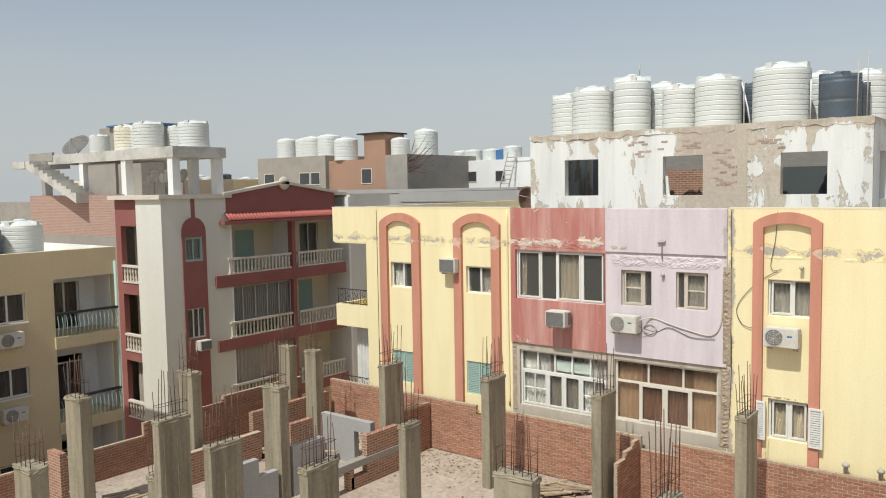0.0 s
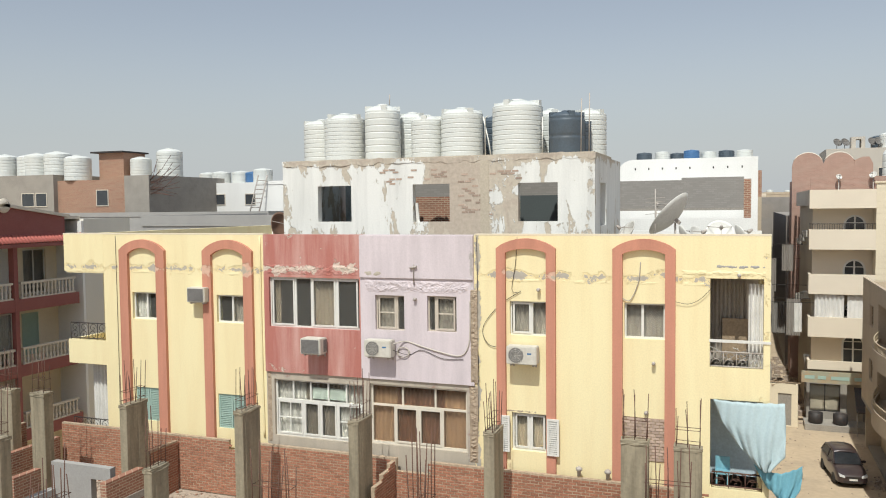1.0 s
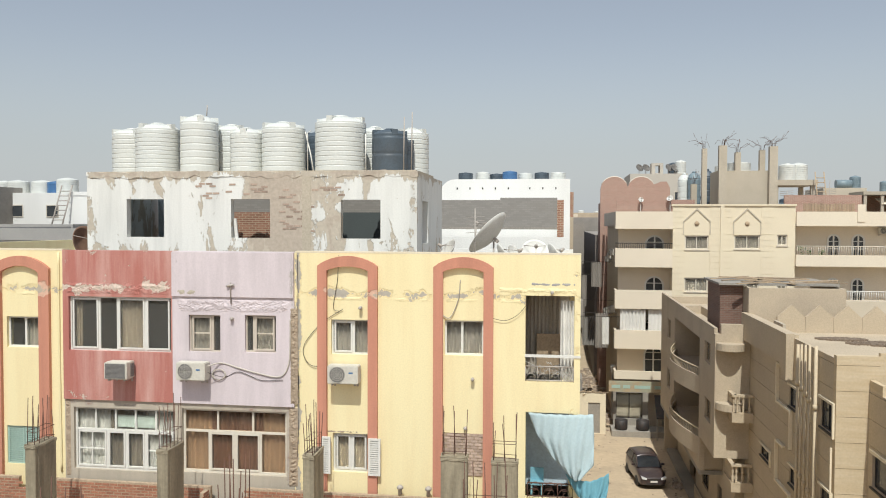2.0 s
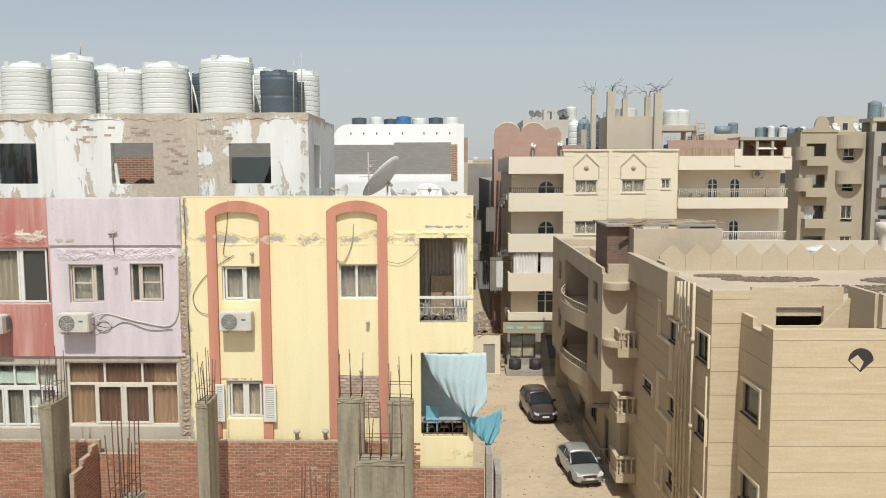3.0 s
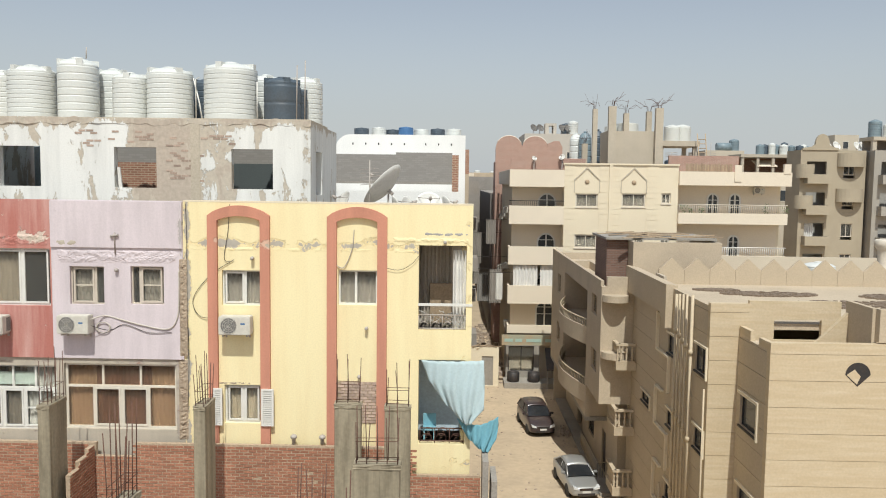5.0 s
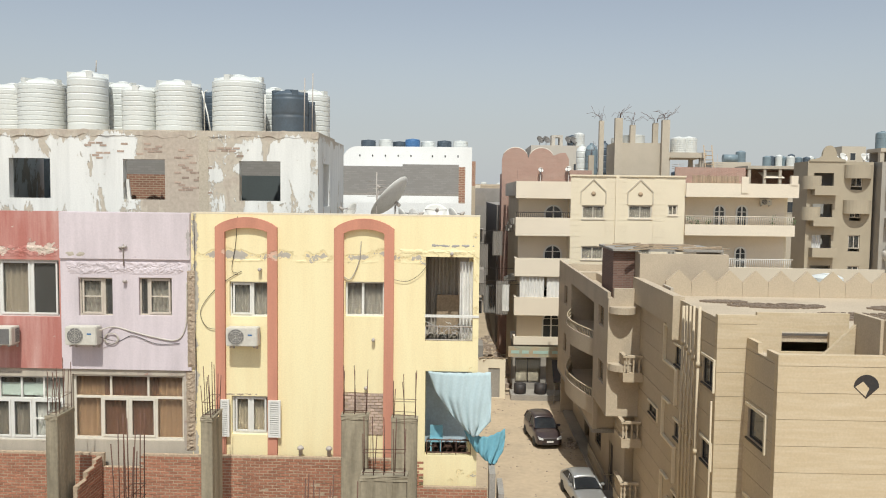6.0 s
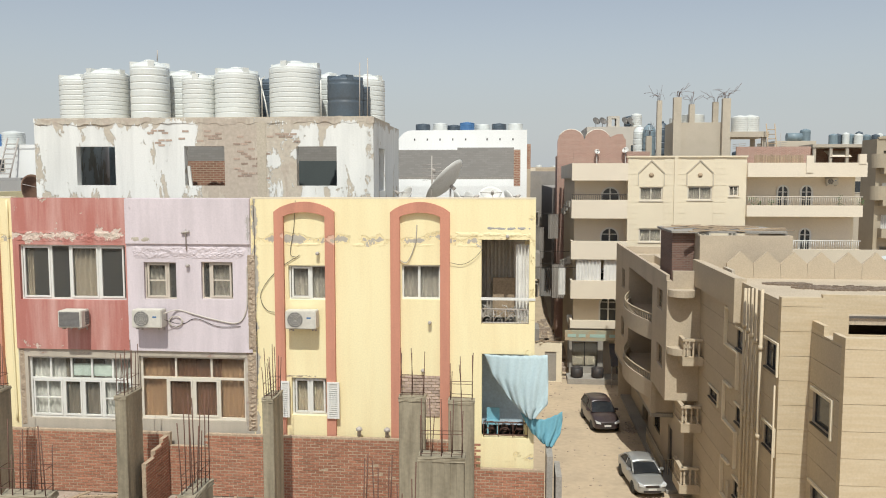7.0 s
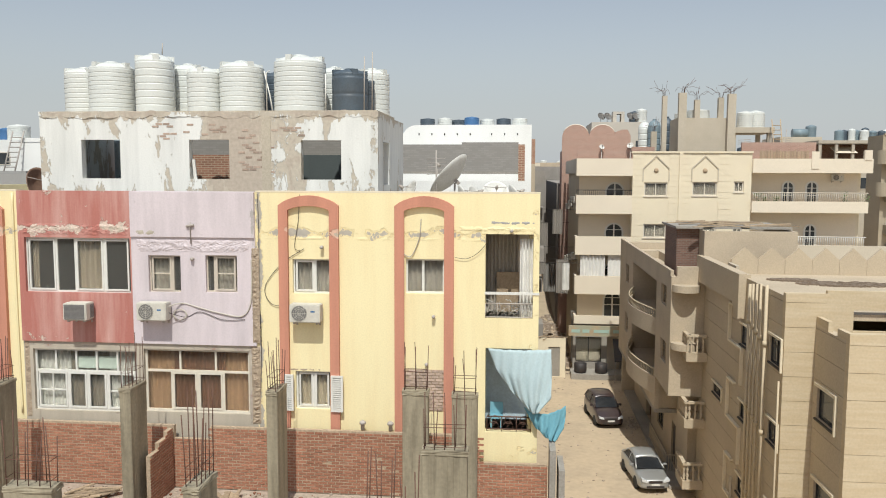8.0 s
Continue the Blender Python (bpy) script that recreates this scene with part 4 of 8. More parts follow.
for v in ragged.verts:
    q = v.co * 2.2
    v.co += Vector((0, 0.03 * noise.noise(q), (0.05 if v.co.z > 16.6 else 0.09) * noise.noise(q * 1.7 + Vector((4, 0, 0)))))
part("roof_edge", ragged, FLAKING, pent, "ragged weathered roof edge")
part("pillar", boxes((-7.47, PY - 0.015, 13.55, -7.2, PY + 0.0, 16.5)), ROOFGREY, pent, "bare concrete pillar strip")
part("plank", prism(bmesh.new(), [(-9.62, 14.63), (-9.52, 14.63), (-9.58, 15.25), (-9.66, 15.25)], "y", PY + 0.1, PY + 0.16), ALU, pent)


def water_tank(r, h, mat, label, ribs=9, seg=32):
    """Ribbed polyethylene tank at the origin with a domed shoulder, lugs and a screw lid."""
    ob = thing("water_tank", 0, 0, 0, label, "water tank", "roof water tanks")
    prof = [(r * 0.97, 0.0), (r, 0.03)]
    body = h * 0.86
    gr = 0.009 if seg > 30 else 0.022
    for i in range(ribs):
        z = 0.05 + (body - 0.08) * i / ribs
        dz = (body - 0.08) / ribs
        prof += [(r, z + 0.02 * dz), (r, z + 0.10 * dz), (r, z + 0.76 * dz), (r, z + 0.84 * dz), (r - gr, z + 0.86 * dz), (r - gr, z + 0.97 * dz)]
    prof += [(r, body), (r * 0.97, body + 0.02), (r * 0.8, body + 0.45 * (h - body)), (r * 0.45, body + 0.75 * (h - body)), (r * 0.3, body + 0.78 * (h - body))]
    part("body", lathe(bmesh.new(), prof, 0, 0, 0, seg), mat, ob)
    for k in range(4 if seg > 20 else 0):
        a = k * math.pi / 2 + 0.5
        c, s = math.cos(a), math.sin(a)
        pts = [(c * r * q - s * w, s * r * q + c * w) for q, w in ((0.55, -0.09), (0.985, -0.09), (0.985, 0.09), (0.55, 0.09))]
        part("lifting_lug", prism(bmesh.new(), pts, "z", body - 0.02, h * 0.955), mat, ob)
    part("lid", lathe(bmesh.new(), [(r * 0.3, body + 0.76 * (h - body)), (r * 0.3, h - 0.02), (r * 0.22, h), (0.01, h + 0.01)], 0, 0, 0, 20), mat, ob)
    return ob


def tank_at(x, y, z, r, h, mat, label, ribs=9, turn=0, seg=32):
    ob = water_tank(r, h, mat, label, ribs, seg)
    ob.matrix_basis = pose(x, y, z, 0, 0, turn)
    return ob


WT, BT = "white ribbed plastic water tank on the flaking penthouse roof", "black plastic water tank on the flaking penthouse roof"
ROOF = 16.68
for x, y, r, h, mat, ribs, turn in ((-13.8, 25.7, 0.64, 1.52, PLASTIC, 8, 10), (-12.65, 25.2, 0.70, 1.62, PLASTIC, 10, 40), (-11.25, 25.2, 0.59, 1.86, PLASTIC, 7, 0), (-10.62, 26.3, 0.6, 1.68, PLASTIC, 8, 25), (-9.63, 25.1, 0.51, 1.42, PLASTIC, 8, 70),
                               (-8.46, 25.2, 0.68, 1.6, PLASTIC, 9, 15), (-6.62, 25.2, 0.79, 1.76, PLASTIC, 10, 50), (-5.07, 25.2, 0.545, 1.34, BLACKTANK, 2, 0), (-4.64, 26.6, 0.55, 1.52, PLASTIC, 8, 30), (-7.75, 26.6, 0.5, 1.45, BLACKTANK, 6, 0), (-5.9, 26.7, 0.5, 1.6, PLASTIC, 8, 0), (-4.82, 25.75, 0.4, 1.1, BLACKTANK, 8, 0)):
    tank_at(x, y, ROOF, r, h, mat, WT if mat is PLASTIC else BT, ribs, turn)
pipes = thing("water_pipes", -7.55, 25.0, ROOF, "thin grey supply pipes between the roof tanks", "pipe")
for line in ([(-7.62, 25.0, ROOF), (-7.62, 25.0, 17.9), (-7.62, 25.3, 18.0)], [(-7.72, 25.1, 17.95), (-7.5, 24.95, 17.2), (-7.4, 24.9, ROOF)], [(-5.78, 25.0, ROOF), (-5.78, 25.0, 17.85)]):
    part("pipe", tube(bmesh.new(), line, 0.022), ALU, pipes)
for x, y, z, h in ((-11.0, 25.2, 18.5, 0.35), (-4.28, 24.6, ROOF, 1.75), (-4.5, 24.5, ROOF, 1.6)):
    m = thing("mast", x, y, z, "thin steel mast on the penthouse roof", "mast")
    part("pole", tube(bmesh.new(), [(x, y, z), (x + 0.02, y, z + h)], 0.018), PVCGREY, m)

# ---- building site: columns, walls, timber ----
COLS = [(-16.07, 7.85, .7, .36, 9.65), (-20.53, 11.15, .76, .34, 9.65), (-16.71, 11.45, .26, .86, 9.65), (-20.63, 14.65, .68, .34, 9.65), (-14.1, 11.0, .25, .84, 9.65), (-17.05, 14.93, .7, .34, 9.65),
        (-21.17, 18.95, .54, .34, 9.65), (-19.82, 18.92, .54, .34, 9.65), (-11.38, 11.25, .23, .86, 9.65), (-11.72, 14.38, .21, .55, 9.65), (-16.26, 18.82, .25, .86, 9.65), (-12.7, 19.2, .28, .84, 9.65),
        (-7.9, 13.0, .86, .3, 9.65), (-9.3, 19.3, .28, .84, 9.65), (-5.7, 19.4, .27, .8, 9.65), (-2.3, 19.6, .62, .3, 9.65), (-1.1, 19.4, .6, .3, 9.65), (-1.2, 15.5, .86, .3, 9.65), (-5.2, 13.5, .28, .8, 9.65), (-1.75, 12.6, .86, .3, 9.2), (-19.2, 12.6, .7, .3, 7.3)]
rng = random.Random(11)


def bar_mesh(seed, h):
    r = random.Random(seed)
    bm = bmesh.new()
    lean = (r.uniform(-0.05, 0.05), r.uniform(-0.05, 0.05))
    tube(bm, [(0, 0, -0.02), (lean[0] * 0.4, lean[1] * 0.4, h * 0.5), (lean[0], lean[1], h)], 0.0095, 5)
    me = bpy.data.meshes.new("rebar")
    bm.to_mesh(me)
    bm.free()
    me.materials.append(RUST)
    return me


BARS = [bar_mesh(k, 0.75 + 0.09 * k) for k in range(7)]


def column(x, y, w, d, top, tall=1.0):
    """A cast column with board marks, chamfered arrises, a ragged head and starter bars."""
    ob = thing("concrete_column", x, y, SLAB, "board-marked bare concrete column with rusty starter bars", "column", "columns of the building site")
    bm = bmesh.new()
    c = 0.015
    base = [(-w / 2 + c, -d / 2), (w / 2 - c, -d / 2), (w / 2, -d / 2 + c), (w / 2, d / 2 - c), (w / 2 - c, d / 2), (-w / 2 + c, d / 2), (-w / 2, d / 2 - c), (-w / 2, -d / 2 + c)]
    # vertical board marks: small steps along each side
    ring = []
    for (ax, ay), (bx, by) in zip(base, base[1:] + base[:1]):
        n = max(1, int(math.hypot(bx - ax, by - ay) / 0.11))
        for i in range(n):
            o = rng.uniform(-0.006, 0.006) if n > 1 else 0
            px, py = ax + (bx - ax) * i / n, ay + (by - ay) * i / n
            ln = math.hypot(bx - ax, by - ay)
            nx, ny = (by - ay) / ln, -(bx - ax) / ln
            ring.append((x + px + nx * o, y + py + ny * o))
            if n > 1:
                qx, qy = ax + (bx - ax) * (i + 0.94) / n, ay + (by - ay) * (i + 0.94) / n
                ring.append((x + qx + nx * o, y + qy + ny * o))
    prism(bm, ring, "z", SLAB, top - 0.09)
    part("shaft", bm, CONCRETE, ob)
    head = bmesh.new()
    box(head, x - w / 2 - 0.012, y - d / 2 - 0.012, top - 0.1, x + w / 2 + 0.012, y + d / 2 + 0.012, top)
    bmesh.ops.subdivide_edges(head, edges=head.edges[:], cuts=3, use_grid_fill=True)
    for v in head.verts:
        v.co += Vector((rng.uniform(-1, 1), rng.uniform(-1, 1), rng.uniform(-1, 1))) * 0.014
    part("head", head, CONCRETE, ob, "ragged cement head of the cast column")
    nx, ny = max(2, int(w / 0.16)), max(2, int(d / 0.16))
    spots = [(i / (nx - 1), j / (ny - 1)) for i in range(nx) for j in range(ny) if i in (0, nx - 1) or j in (0, ny - 1)]
    for u, v in spots:
        bar = new("rebar", rng.choice(BARS))
        bar.location = (x + (u - 0.5) * (w - 0.09), y + (v - 0.5) * (d - 0.09), top - 0.02)
        bar.rotation_euler = (0, 0, rng.uniform(0, 6.28))
        bar.scale = (1, 1, tall)
        bar.parent = ob
        bar.matrix_parent_inverse = ob.matrix_basis.inverted()
    ties = bmesh.new()
    for z in (top + 0.03 + rng.random() * 0.1, top + 0.3 + 0.2 * rng.random()):
        hw, hd, t = w / 2 - 0.03, d / 2 - 0.03, rng.uniform(-0.02, 0.02)
        tube(ties, [(x - hw, y - hd, z), (x + hw, y - hd, z + t), (x + hw, y + hd, z), (x - hw, y + hd, z - t), (x - hw, y - hd, z)], 0.007, 4)
    part("stirrup", ties, RUST, ob)
    return ob


for x, y, w, d, top in COLS:
    column(x, y, w, d, top, 1.35 if (x, y) == (-5.2, 13.5) else rng.uniform(0.85, 1.1))

# cross walls of grey render, and the pile of boards
for k, (rows, mat, label) in enumerate((
        ([(-16.9, 12.9, SLAB, -16.7, 14.0, 7.9), (-16.9, 14.0, SLAB, -16.7, 14.65, 7.42), (-16.9, 15.2, SLAB, -16.7, 16.4, 7.9)], GREYPLASTER, "smooth grey plastered stepped wall on the site"),
        ([(-18.65, 18.1, SLAB, -17.2, 18.3, 7.9), (-17.2, 18.1, 7.54, -16.5, 18.3, 7.9), (-16.62, 18.1, SLAB, -16.5, 18.3, 7.54)], GREYPLASTER, "smooth grey plastered wall with a doorway on the site"),
        ([(-15.9, 17.1, SLAB, -15.7, 18.5, 7.9), (-15.9, 16.45, SLAB, -15.7, 17.1, 6.85), (-15.9, 16.35, SLAB, -15.7, 16.55, 7.1)], BRICKFAR, "rough red brick cross wall on the site"),
        ([(-15.93, 15.6, 7.1, -15.67, 18.52, 7.3)], CEMENT, "grey concrete lintel beam built into the brick cross wall"),
        ([(-15.9, 15.62, SLAB, -15.7, 15.8, 7.1)], CEMENT, "grey concrete post under the lintel beam"),
        ([(-18.6, 16.6, SLAB, -18.4, 17.5, 7.9)], BRICKFAR, "ragged end of a red brick wall on the site"),
        ([(-20.0, 13.2, SLAB, -19.8, 16.6, 7.45)], BRICKFAR, "rough red brick cross wall on the site"),
        ([(-22.2, 11.05, SLAB, -21.5, 11.25, 7.9)], BRICKFAR, "rough red brick cross wall on the site"),
        ([(-20.9, 17.0, SLAB, -20.7, 20.4, 7.8)], BRICKFAR, "rough red brick cross wall on the site"),
        ([(0.95, 20.0, 6.2, 1.1, 20.9, 8.1), (1.16, 19.6, 0.0, 1.3, 20.7, 7.75)], CEMENT, "grey concrete corner post by the street"))):
    t = thing("low_wall", rows[0][0], rows[0][1], rows[0][2], label, "wall")
    part("wall", boxes(*rows), mat, t)

pipe = thing("vent_pipe", -15.9, 12.4, SLAB, "grey plastic vent pipe standing on the slab", "pipe")
part("pipe", lathe(bmesh.new(), [(0.05, 0), (0.05, 1.25), (0.075, 1.26), (0.075, 1.36), (0.05, 1.37)], -15.9, 12.4, SLAB, 12), ALU, pipe)


def timber_pile(x, y, n, length, spread, seed, turn, label):
    r = random.Random(seed)
    t = thing("timber_pile", x, y, SLAB, label, "timber")
    for i in range(n):
        l, w, h = length * r.uniform(0.5, 1.0), r.uniform(0.08, 0.16), 0.03
        me = boxes((-l / 2, -w / 2, 0, l / 2, w / 2, h))
        ob = part("board", me, TIMBER, t)
        layer = i // 6
        ob.matrix_basis = pose(x + r.uniform(-spread, spread), y + r.uniform(-spread, spread) * 0.6, SLAB + 0.012 + layer * 0.05, r.uniform(-3, 3), r.uniform(-4, 4), turn + r.uniform(-25, 25))
    return t


timber_pile(-8.5, 18.3, 40, 2.4, 0.55, 5, 50, "stack of weathered boards on the dusty slab")
timber_pile(-7.1, 19.5, 26, 1.3, 0.35, 6, 120, "heap of short split boards by the brick wall")
timber_pile(-10.9, 19.7, 24, 1.4, 0.5, 7, 30, "heap of broken boards by the brick wall")
timber_pile(-19.4, 17.2, 34, 1.8, 0.9, 8, 20, "heap of old boards and formwork timber")
timber_pile(-19.8, 12.0, 18, 1.8, 0.9, 9, 60, "loose boards lying on the slab")
timber_pile(-3.9, 20.0, 2, 1.6, 0.2, 10, 4, "single boards lying by the wall")
bag = thing("sack", -19.8, 18.0, SLAB + 0.2, "white and orange cement sack on the timber heap", "sack")
bm = bmesh.new()
bmesh.ops.create_icosphere(bm, subdivisions=3, radius=0.42)
for v in bm.verts:
    v.co = Vector((v.co.x * 1.1, v.co.y * 0.8, v.co.z * 0.8)) * (1 + 0.18 * noise.noise(v.co * 4))
    v.co += Vector((-19.8, 18.0, SLAB + 0.42))
part("sack_cloth", bm, PALECURTAIN, bag)
bm = bmesh.new()
box(bm, -20.02, 17.62, SLAB + 0.3, -19.6, 17.70, SLAB + 0.5)
part("print", bm, ORANGE, bag, "orange printed stripe")
rr = random.Random(21)
for mat_, count, label in ((BRICK, 260, "broken brick rubble strewn on the slab"), (RUBBLE, 1500, "dusty cement crumbs and stones on the slab")):
    rub = bmesh.new()
    for i in range(count):
        x = rr.uniform(-22, 0.7)
        y = rr.choice((rr.uniform(19.6, 20.55), rr.uniform(18.5, 20.5), rr.uniform(8, 20.3)))
        s = rr.uniform(0.012, 0.06) * (1.0 if mat_ is BRICK else 1.2)
        a = rr.uniform(0, 3.1)
        ca, sa_ = math.cos(a) * s, math.sin(a) * s
        prism(rub, [(x + ca, y + sa_), (x - sa_ * 0.7, y + ca * 0.7), (x - ca, y - sa_), (x + sa_ * 0.7, y - ca * 0.7)], "z", SLAB, SLAB + s * rr.uniform(0.4, 0.9))
    tagged(part("rubble", rub, mat_), label, "rubble", kind="stuff")

# ---- satellite dishes ----


def satellite_dish(x, y, z, r, az, el, mat, label, post=0.5):
    """A parabolic dish on a post, with a back strut, an arm and its feed."""
    t = thing("satellite_dish", x, y, z, label, "satellite dish", "roof satellite dishes")
    part("post", lathe(bmesh.new(), [(0.09, 0), (0.09, 0.02), (0.03, 0.03), (0.03, post)], x, y, z, 10), PVCGREY, t)
    bm = bmesh.new()
    prof = [(r * i / 8, 0.34 * r * (i / 8) ** 2) for i in range(1, 9)]
    prof += [(q, d - 0.015) for q, d in prof[::-1]]
    lathe(bm, prof, 0, 0, 0, 28)
    arm = bmesh.new()
    for k in range(3):
        a = k * 2.094 + 0.5
        tube(arm, [(r * 0.96 * math.cos(a), r * 0.96 * math.sin(a), 0.31 * r), (0.04 * math.cos(a), 0.04 * math.sin(a), 0.85 * r)], 0.012, 5)
    lathe(arm, [(0.05, 0), (0.06, 0.05), (0.03, 0.16)], 0, 0, 0.8 * r, 10)
    back = boxes((-0.05, -0.05, -0.2, 0.05, 0.05, 0.0))
    m = pose(x, y, z + post + 0.1, 90 - el, 0, az)
    for nm, b, mt in (("reflector", bm, mat), ("feed_arm", arm, PVCGREY), ("mount", back, PVCGREY)):
        ob = part(nm, b, mt, t)
        ob.matrix_basis = m
    return t


RD = 13.55
satellite_dish(-2.0, 27.0, RD, 0.85, -105, 40, DISHGREY, "large grey satellite dish on the roof", 1.0)
satellite_dish(-0.65, 26.2, RD, 0.42, 10, 35, ALU, "round white satellite dish on the roof edge", 0.55)
satellite_dish(-3.3, 26.0, RD, 0.42, -60, 35, DISHGREY, "grey satellite dish beside the penthouse", 0.55)
satellite_dish(-1.3, 25.4, RD, 0.33, 60, 30, ALU, "small white satellite dish on the roof", 0.5)
satellite_dish(-0.1, 25.4, RD, 0.36, 110, 30, ALU, "small white satellite dish on the roof", 0.5)
satellite_dish(-1.7, 25.8, RD, 0.33, 110, 30, ALU, "small white satellite dish on the roof", 0.5)
satellite_dish(-14.9, 24.6, RD, 0.62, 80, 20, RUSTDISH, "brown rusty satellite dish beside the penthouse", 0.7)
mast = thing("aerial_mast", -2.55, 26.4, RD, "thin aerial mast with crossed rods", "aerial")
bm = bmesh.new()
tube(bm, [(-2.55, 26.4, RD), (-2.55, 26.4, 15.6)], 0.02)
for k in range(5):
    tube(bm, [(-2.85, 26.4, 15.3 - 0.12 * k), (-2.25, 26.4, 15.34 - 0.12 * k)], 0.008, 4)
part("rods", bm, PVCGREY, mast)

# ---- left: maroon and white house with balustrades ----
RX = -32.0
red = thing("house", -36, 27, 0, "white and maroon house with stone balustrade balconies", "house")
part("wall", wall_x(bmesh.new(), RX, -0.3, 21.2, 24.9, 0, 14.7, [(22.34, 11.8, 23.3, 12.92), (22.34, 8.2, 23.3, 9.6)]), IVORY, red)
part("corner_wall", boxes((-34.05, 21.2, 0, RX - 0.3, 21.5, 14.7)), IVORY, red)
part("maroon_wall", wall_y(bmesh.new(), 21.35, 0.25, -36.1, -34.05, 0, 14.7, [(-35.65, 10.75, -34.2, 13.45), (-35.65, 7.45, -34.2, 10.2), (-35.65, 4.2, -34.2, 7.0)]), MAROON, red, "maroon painted wall")
part("side_balcony_back", boxes((-36.0, 22.25, 0, -34.0, 22.4, 14.6), (-34.1, 21.6, 0, -34.0, 22.25, 14.6)), CREAM, red)
for z in (10.75, 7.45, 4.2):
    balustrade(red, "y", 21.4, -35.65, -34.2, z, z + 0.85, STONE, 0.24, "cream stone balustrade")
    part("balcony_floor", boxes((-36.0, 21.6, z - 0.2, -34.1, 22.25, z)), CREAM, red)
niche = bmesh.new()
for s, b0, e, t0 in wall_cells(22.2, 23.48, 0, 13.2, [(22.34, 11.8, 23.3, 12.92), (22.34, 8.2, 23.3, 9.6)]):
    box(niche, RX, s, b0, RX + 0.05, e, t0)
prism(niche, [(22.84 + 0.64 * math.cos(math.pi * k / 10), 13.2 + 0.64 * math.sin(math.pi * k / 10)) for k in range(11)], "x", RX, RX + 0.05)
box(niche, RX, 22.75, 13.83, RX + 0.05, 22.93, 14.7)
part("niche_strip", niche, MAROON, red, "maroon arched strip round the windows")
window(red, "x", RX + 0.05, 22.34, 11.8, 23.3, 12.92, 2, 1, mat=GREENWOOD, bar=0.1, curtain=PALECURTAIN, label="green-framed window")
window(red, "x", RX + 0.05, 22.34, 8.2, 23.3, 9.6, 3, 1, mat=ALU, curtain=CURTAIN, label="white barred window")
# balcony bay, set back 1.6 m
for z0, z1 in ((10.4, 10.98), (7.3, 7.86), (4.2, 4.76)):
    part("balcony_band", boxes((RX - 0.3, 23.95 if z0 < 10.5 else 24.0, z0, RX + 0.12, 32.6, z1)), MAROON, red, "maroon balcony edge")
    part("balcony_floor", boxes((RX - 1.9, 24.9, z0 + 0.1, RX - 0.3, 33, z1 - 0.05)), CREAM, red)
    balustrade(red, "x", RX + 0.02, 24.7, 28.65, z1, z1 + 0.8, STONE, 0.21, "cream stone balustrade")
    balustrade(red, "x", RX + 0.02, 29.1, 32.4, z1, z1 + 0.8, STONE, 0.21, "cream stone balustrade")
part("back_wall", wall_x(bmesh.new(), RX - 1.75, -0.25, 24.9, 33, 0, 14.6, [(26.5, 10.95, 27.7, 13.0), (30.9, 10.95, 32.3, 13.2), (30.7, 7.9, 31.7, 10.0)]), CREAM, red)
part("divider", boxes((RX - 1.75, 24.9, 0, RX, 25.0, 14.0), (RX - 1.75, 29.0, 0, RX - 0.2, 29.15, 14.0), (RX - 1.75, 33.0, 0, RX, 33.15, 14.6)), WHITE, red)
part("post", boxes((RX - 0.2, 28.7, 0, RX + 0.14, 28.92, 14.0)), MAROON, red, "maroon post between the balconies")
shutter(red, "x", RX - 1.75, 26.5, 10.95, 27.7, 13.0, GREENWOOD, 1, "green louvred balcony door", 0.0)
window(red, "x", RX - 1.75, 30.9, 10.95, 32.3, 13.2, 2, 1, curtain=CURTAIN, label="white balcony door")
shutter(red, "x", RX - 1.75, 30.7, 7.9, 31.7, 10.0, GREENWOOD, 1, "green louvred balcony door", 0.0)
window(red, "x", RX, 24.75, 8.6, 28.65, 10.35, 5, 1, deep=0.05, mat=PVCGREY, curtain=PALECURTAIN, label="glazed-in balcony with pale panels")
part("curtain", wavy(bmesh.new(), 25.1, 28.9, 4.9, 7.25, RX - 0.12, "x", 0.06, 16), CURTAIN, red, "grey striped balcony curtain")
gable = bmesh.new()
prism(gable, [(24.7, 13.95), (31.9, 13.95), (31.9, 14.82), (28.3, 15.35), (24.7, 14.82)], "x", RX - 0.25, RX + 0.02)
part("gable", gable, MAROON, red, "maroon gable wall")
cop = bmesh.new()
for (a, za), (b_, zb) in (((24.5, 14.8), (28.3, 15.35)), ((28.3, 15.35), (32.1, 14.8))):
    prism(cop, [(a, za), (b_, zb), (b_, zb + 0.14), (a, za + 0.14)], "x", RX - 0.35, RX + 0.16)
part("coping", cop, STONE, red)
part("crest", lathe(bmesh.new(), [(0.02, -0.06), (0.32, -0.06), (0.34, 0), (0.32, 0.06), (0.02, 0.06)], 0, 0, 0, 20), STONE, red).matrix_basis = pose(RX + 0.1, 28.3, 15.38, 0, 90, 0)
tiles = bmesh.new()
n = 41
for i in range(n):
    y0 = 24.6 + i * 8.4 / n
    pts = [(y0 + 0.2 * k / 6, 0.045 * math.sin(math.pi * k / 6)) for k in range(7)]
    lo = [tiles.verts.new((RX + 0.45, a, 13.62 + h)) for a, h in pts]
    hi = [tiles.verts.new((RX + 0.02, a, 13.97 + h)) for a, h in pts]
    for k in range(6):
        tiles.faces.new((lo[k], lo[k + 1], hi[k + 1], hi[k])).smooth = True
    prev = (lo, hi)
ob = part("tile_awning", tiles, REDTILE, red, "red pantile awning strip")
md = ob.modifiers.new("thickness", "SOLIDIFY")
md.thickness = 0.025
part("awning_beam", boxes((RX - 0.02, 24.3, 13.42, RX + 0.42, 33.2, 13.6)), MAROON, red)
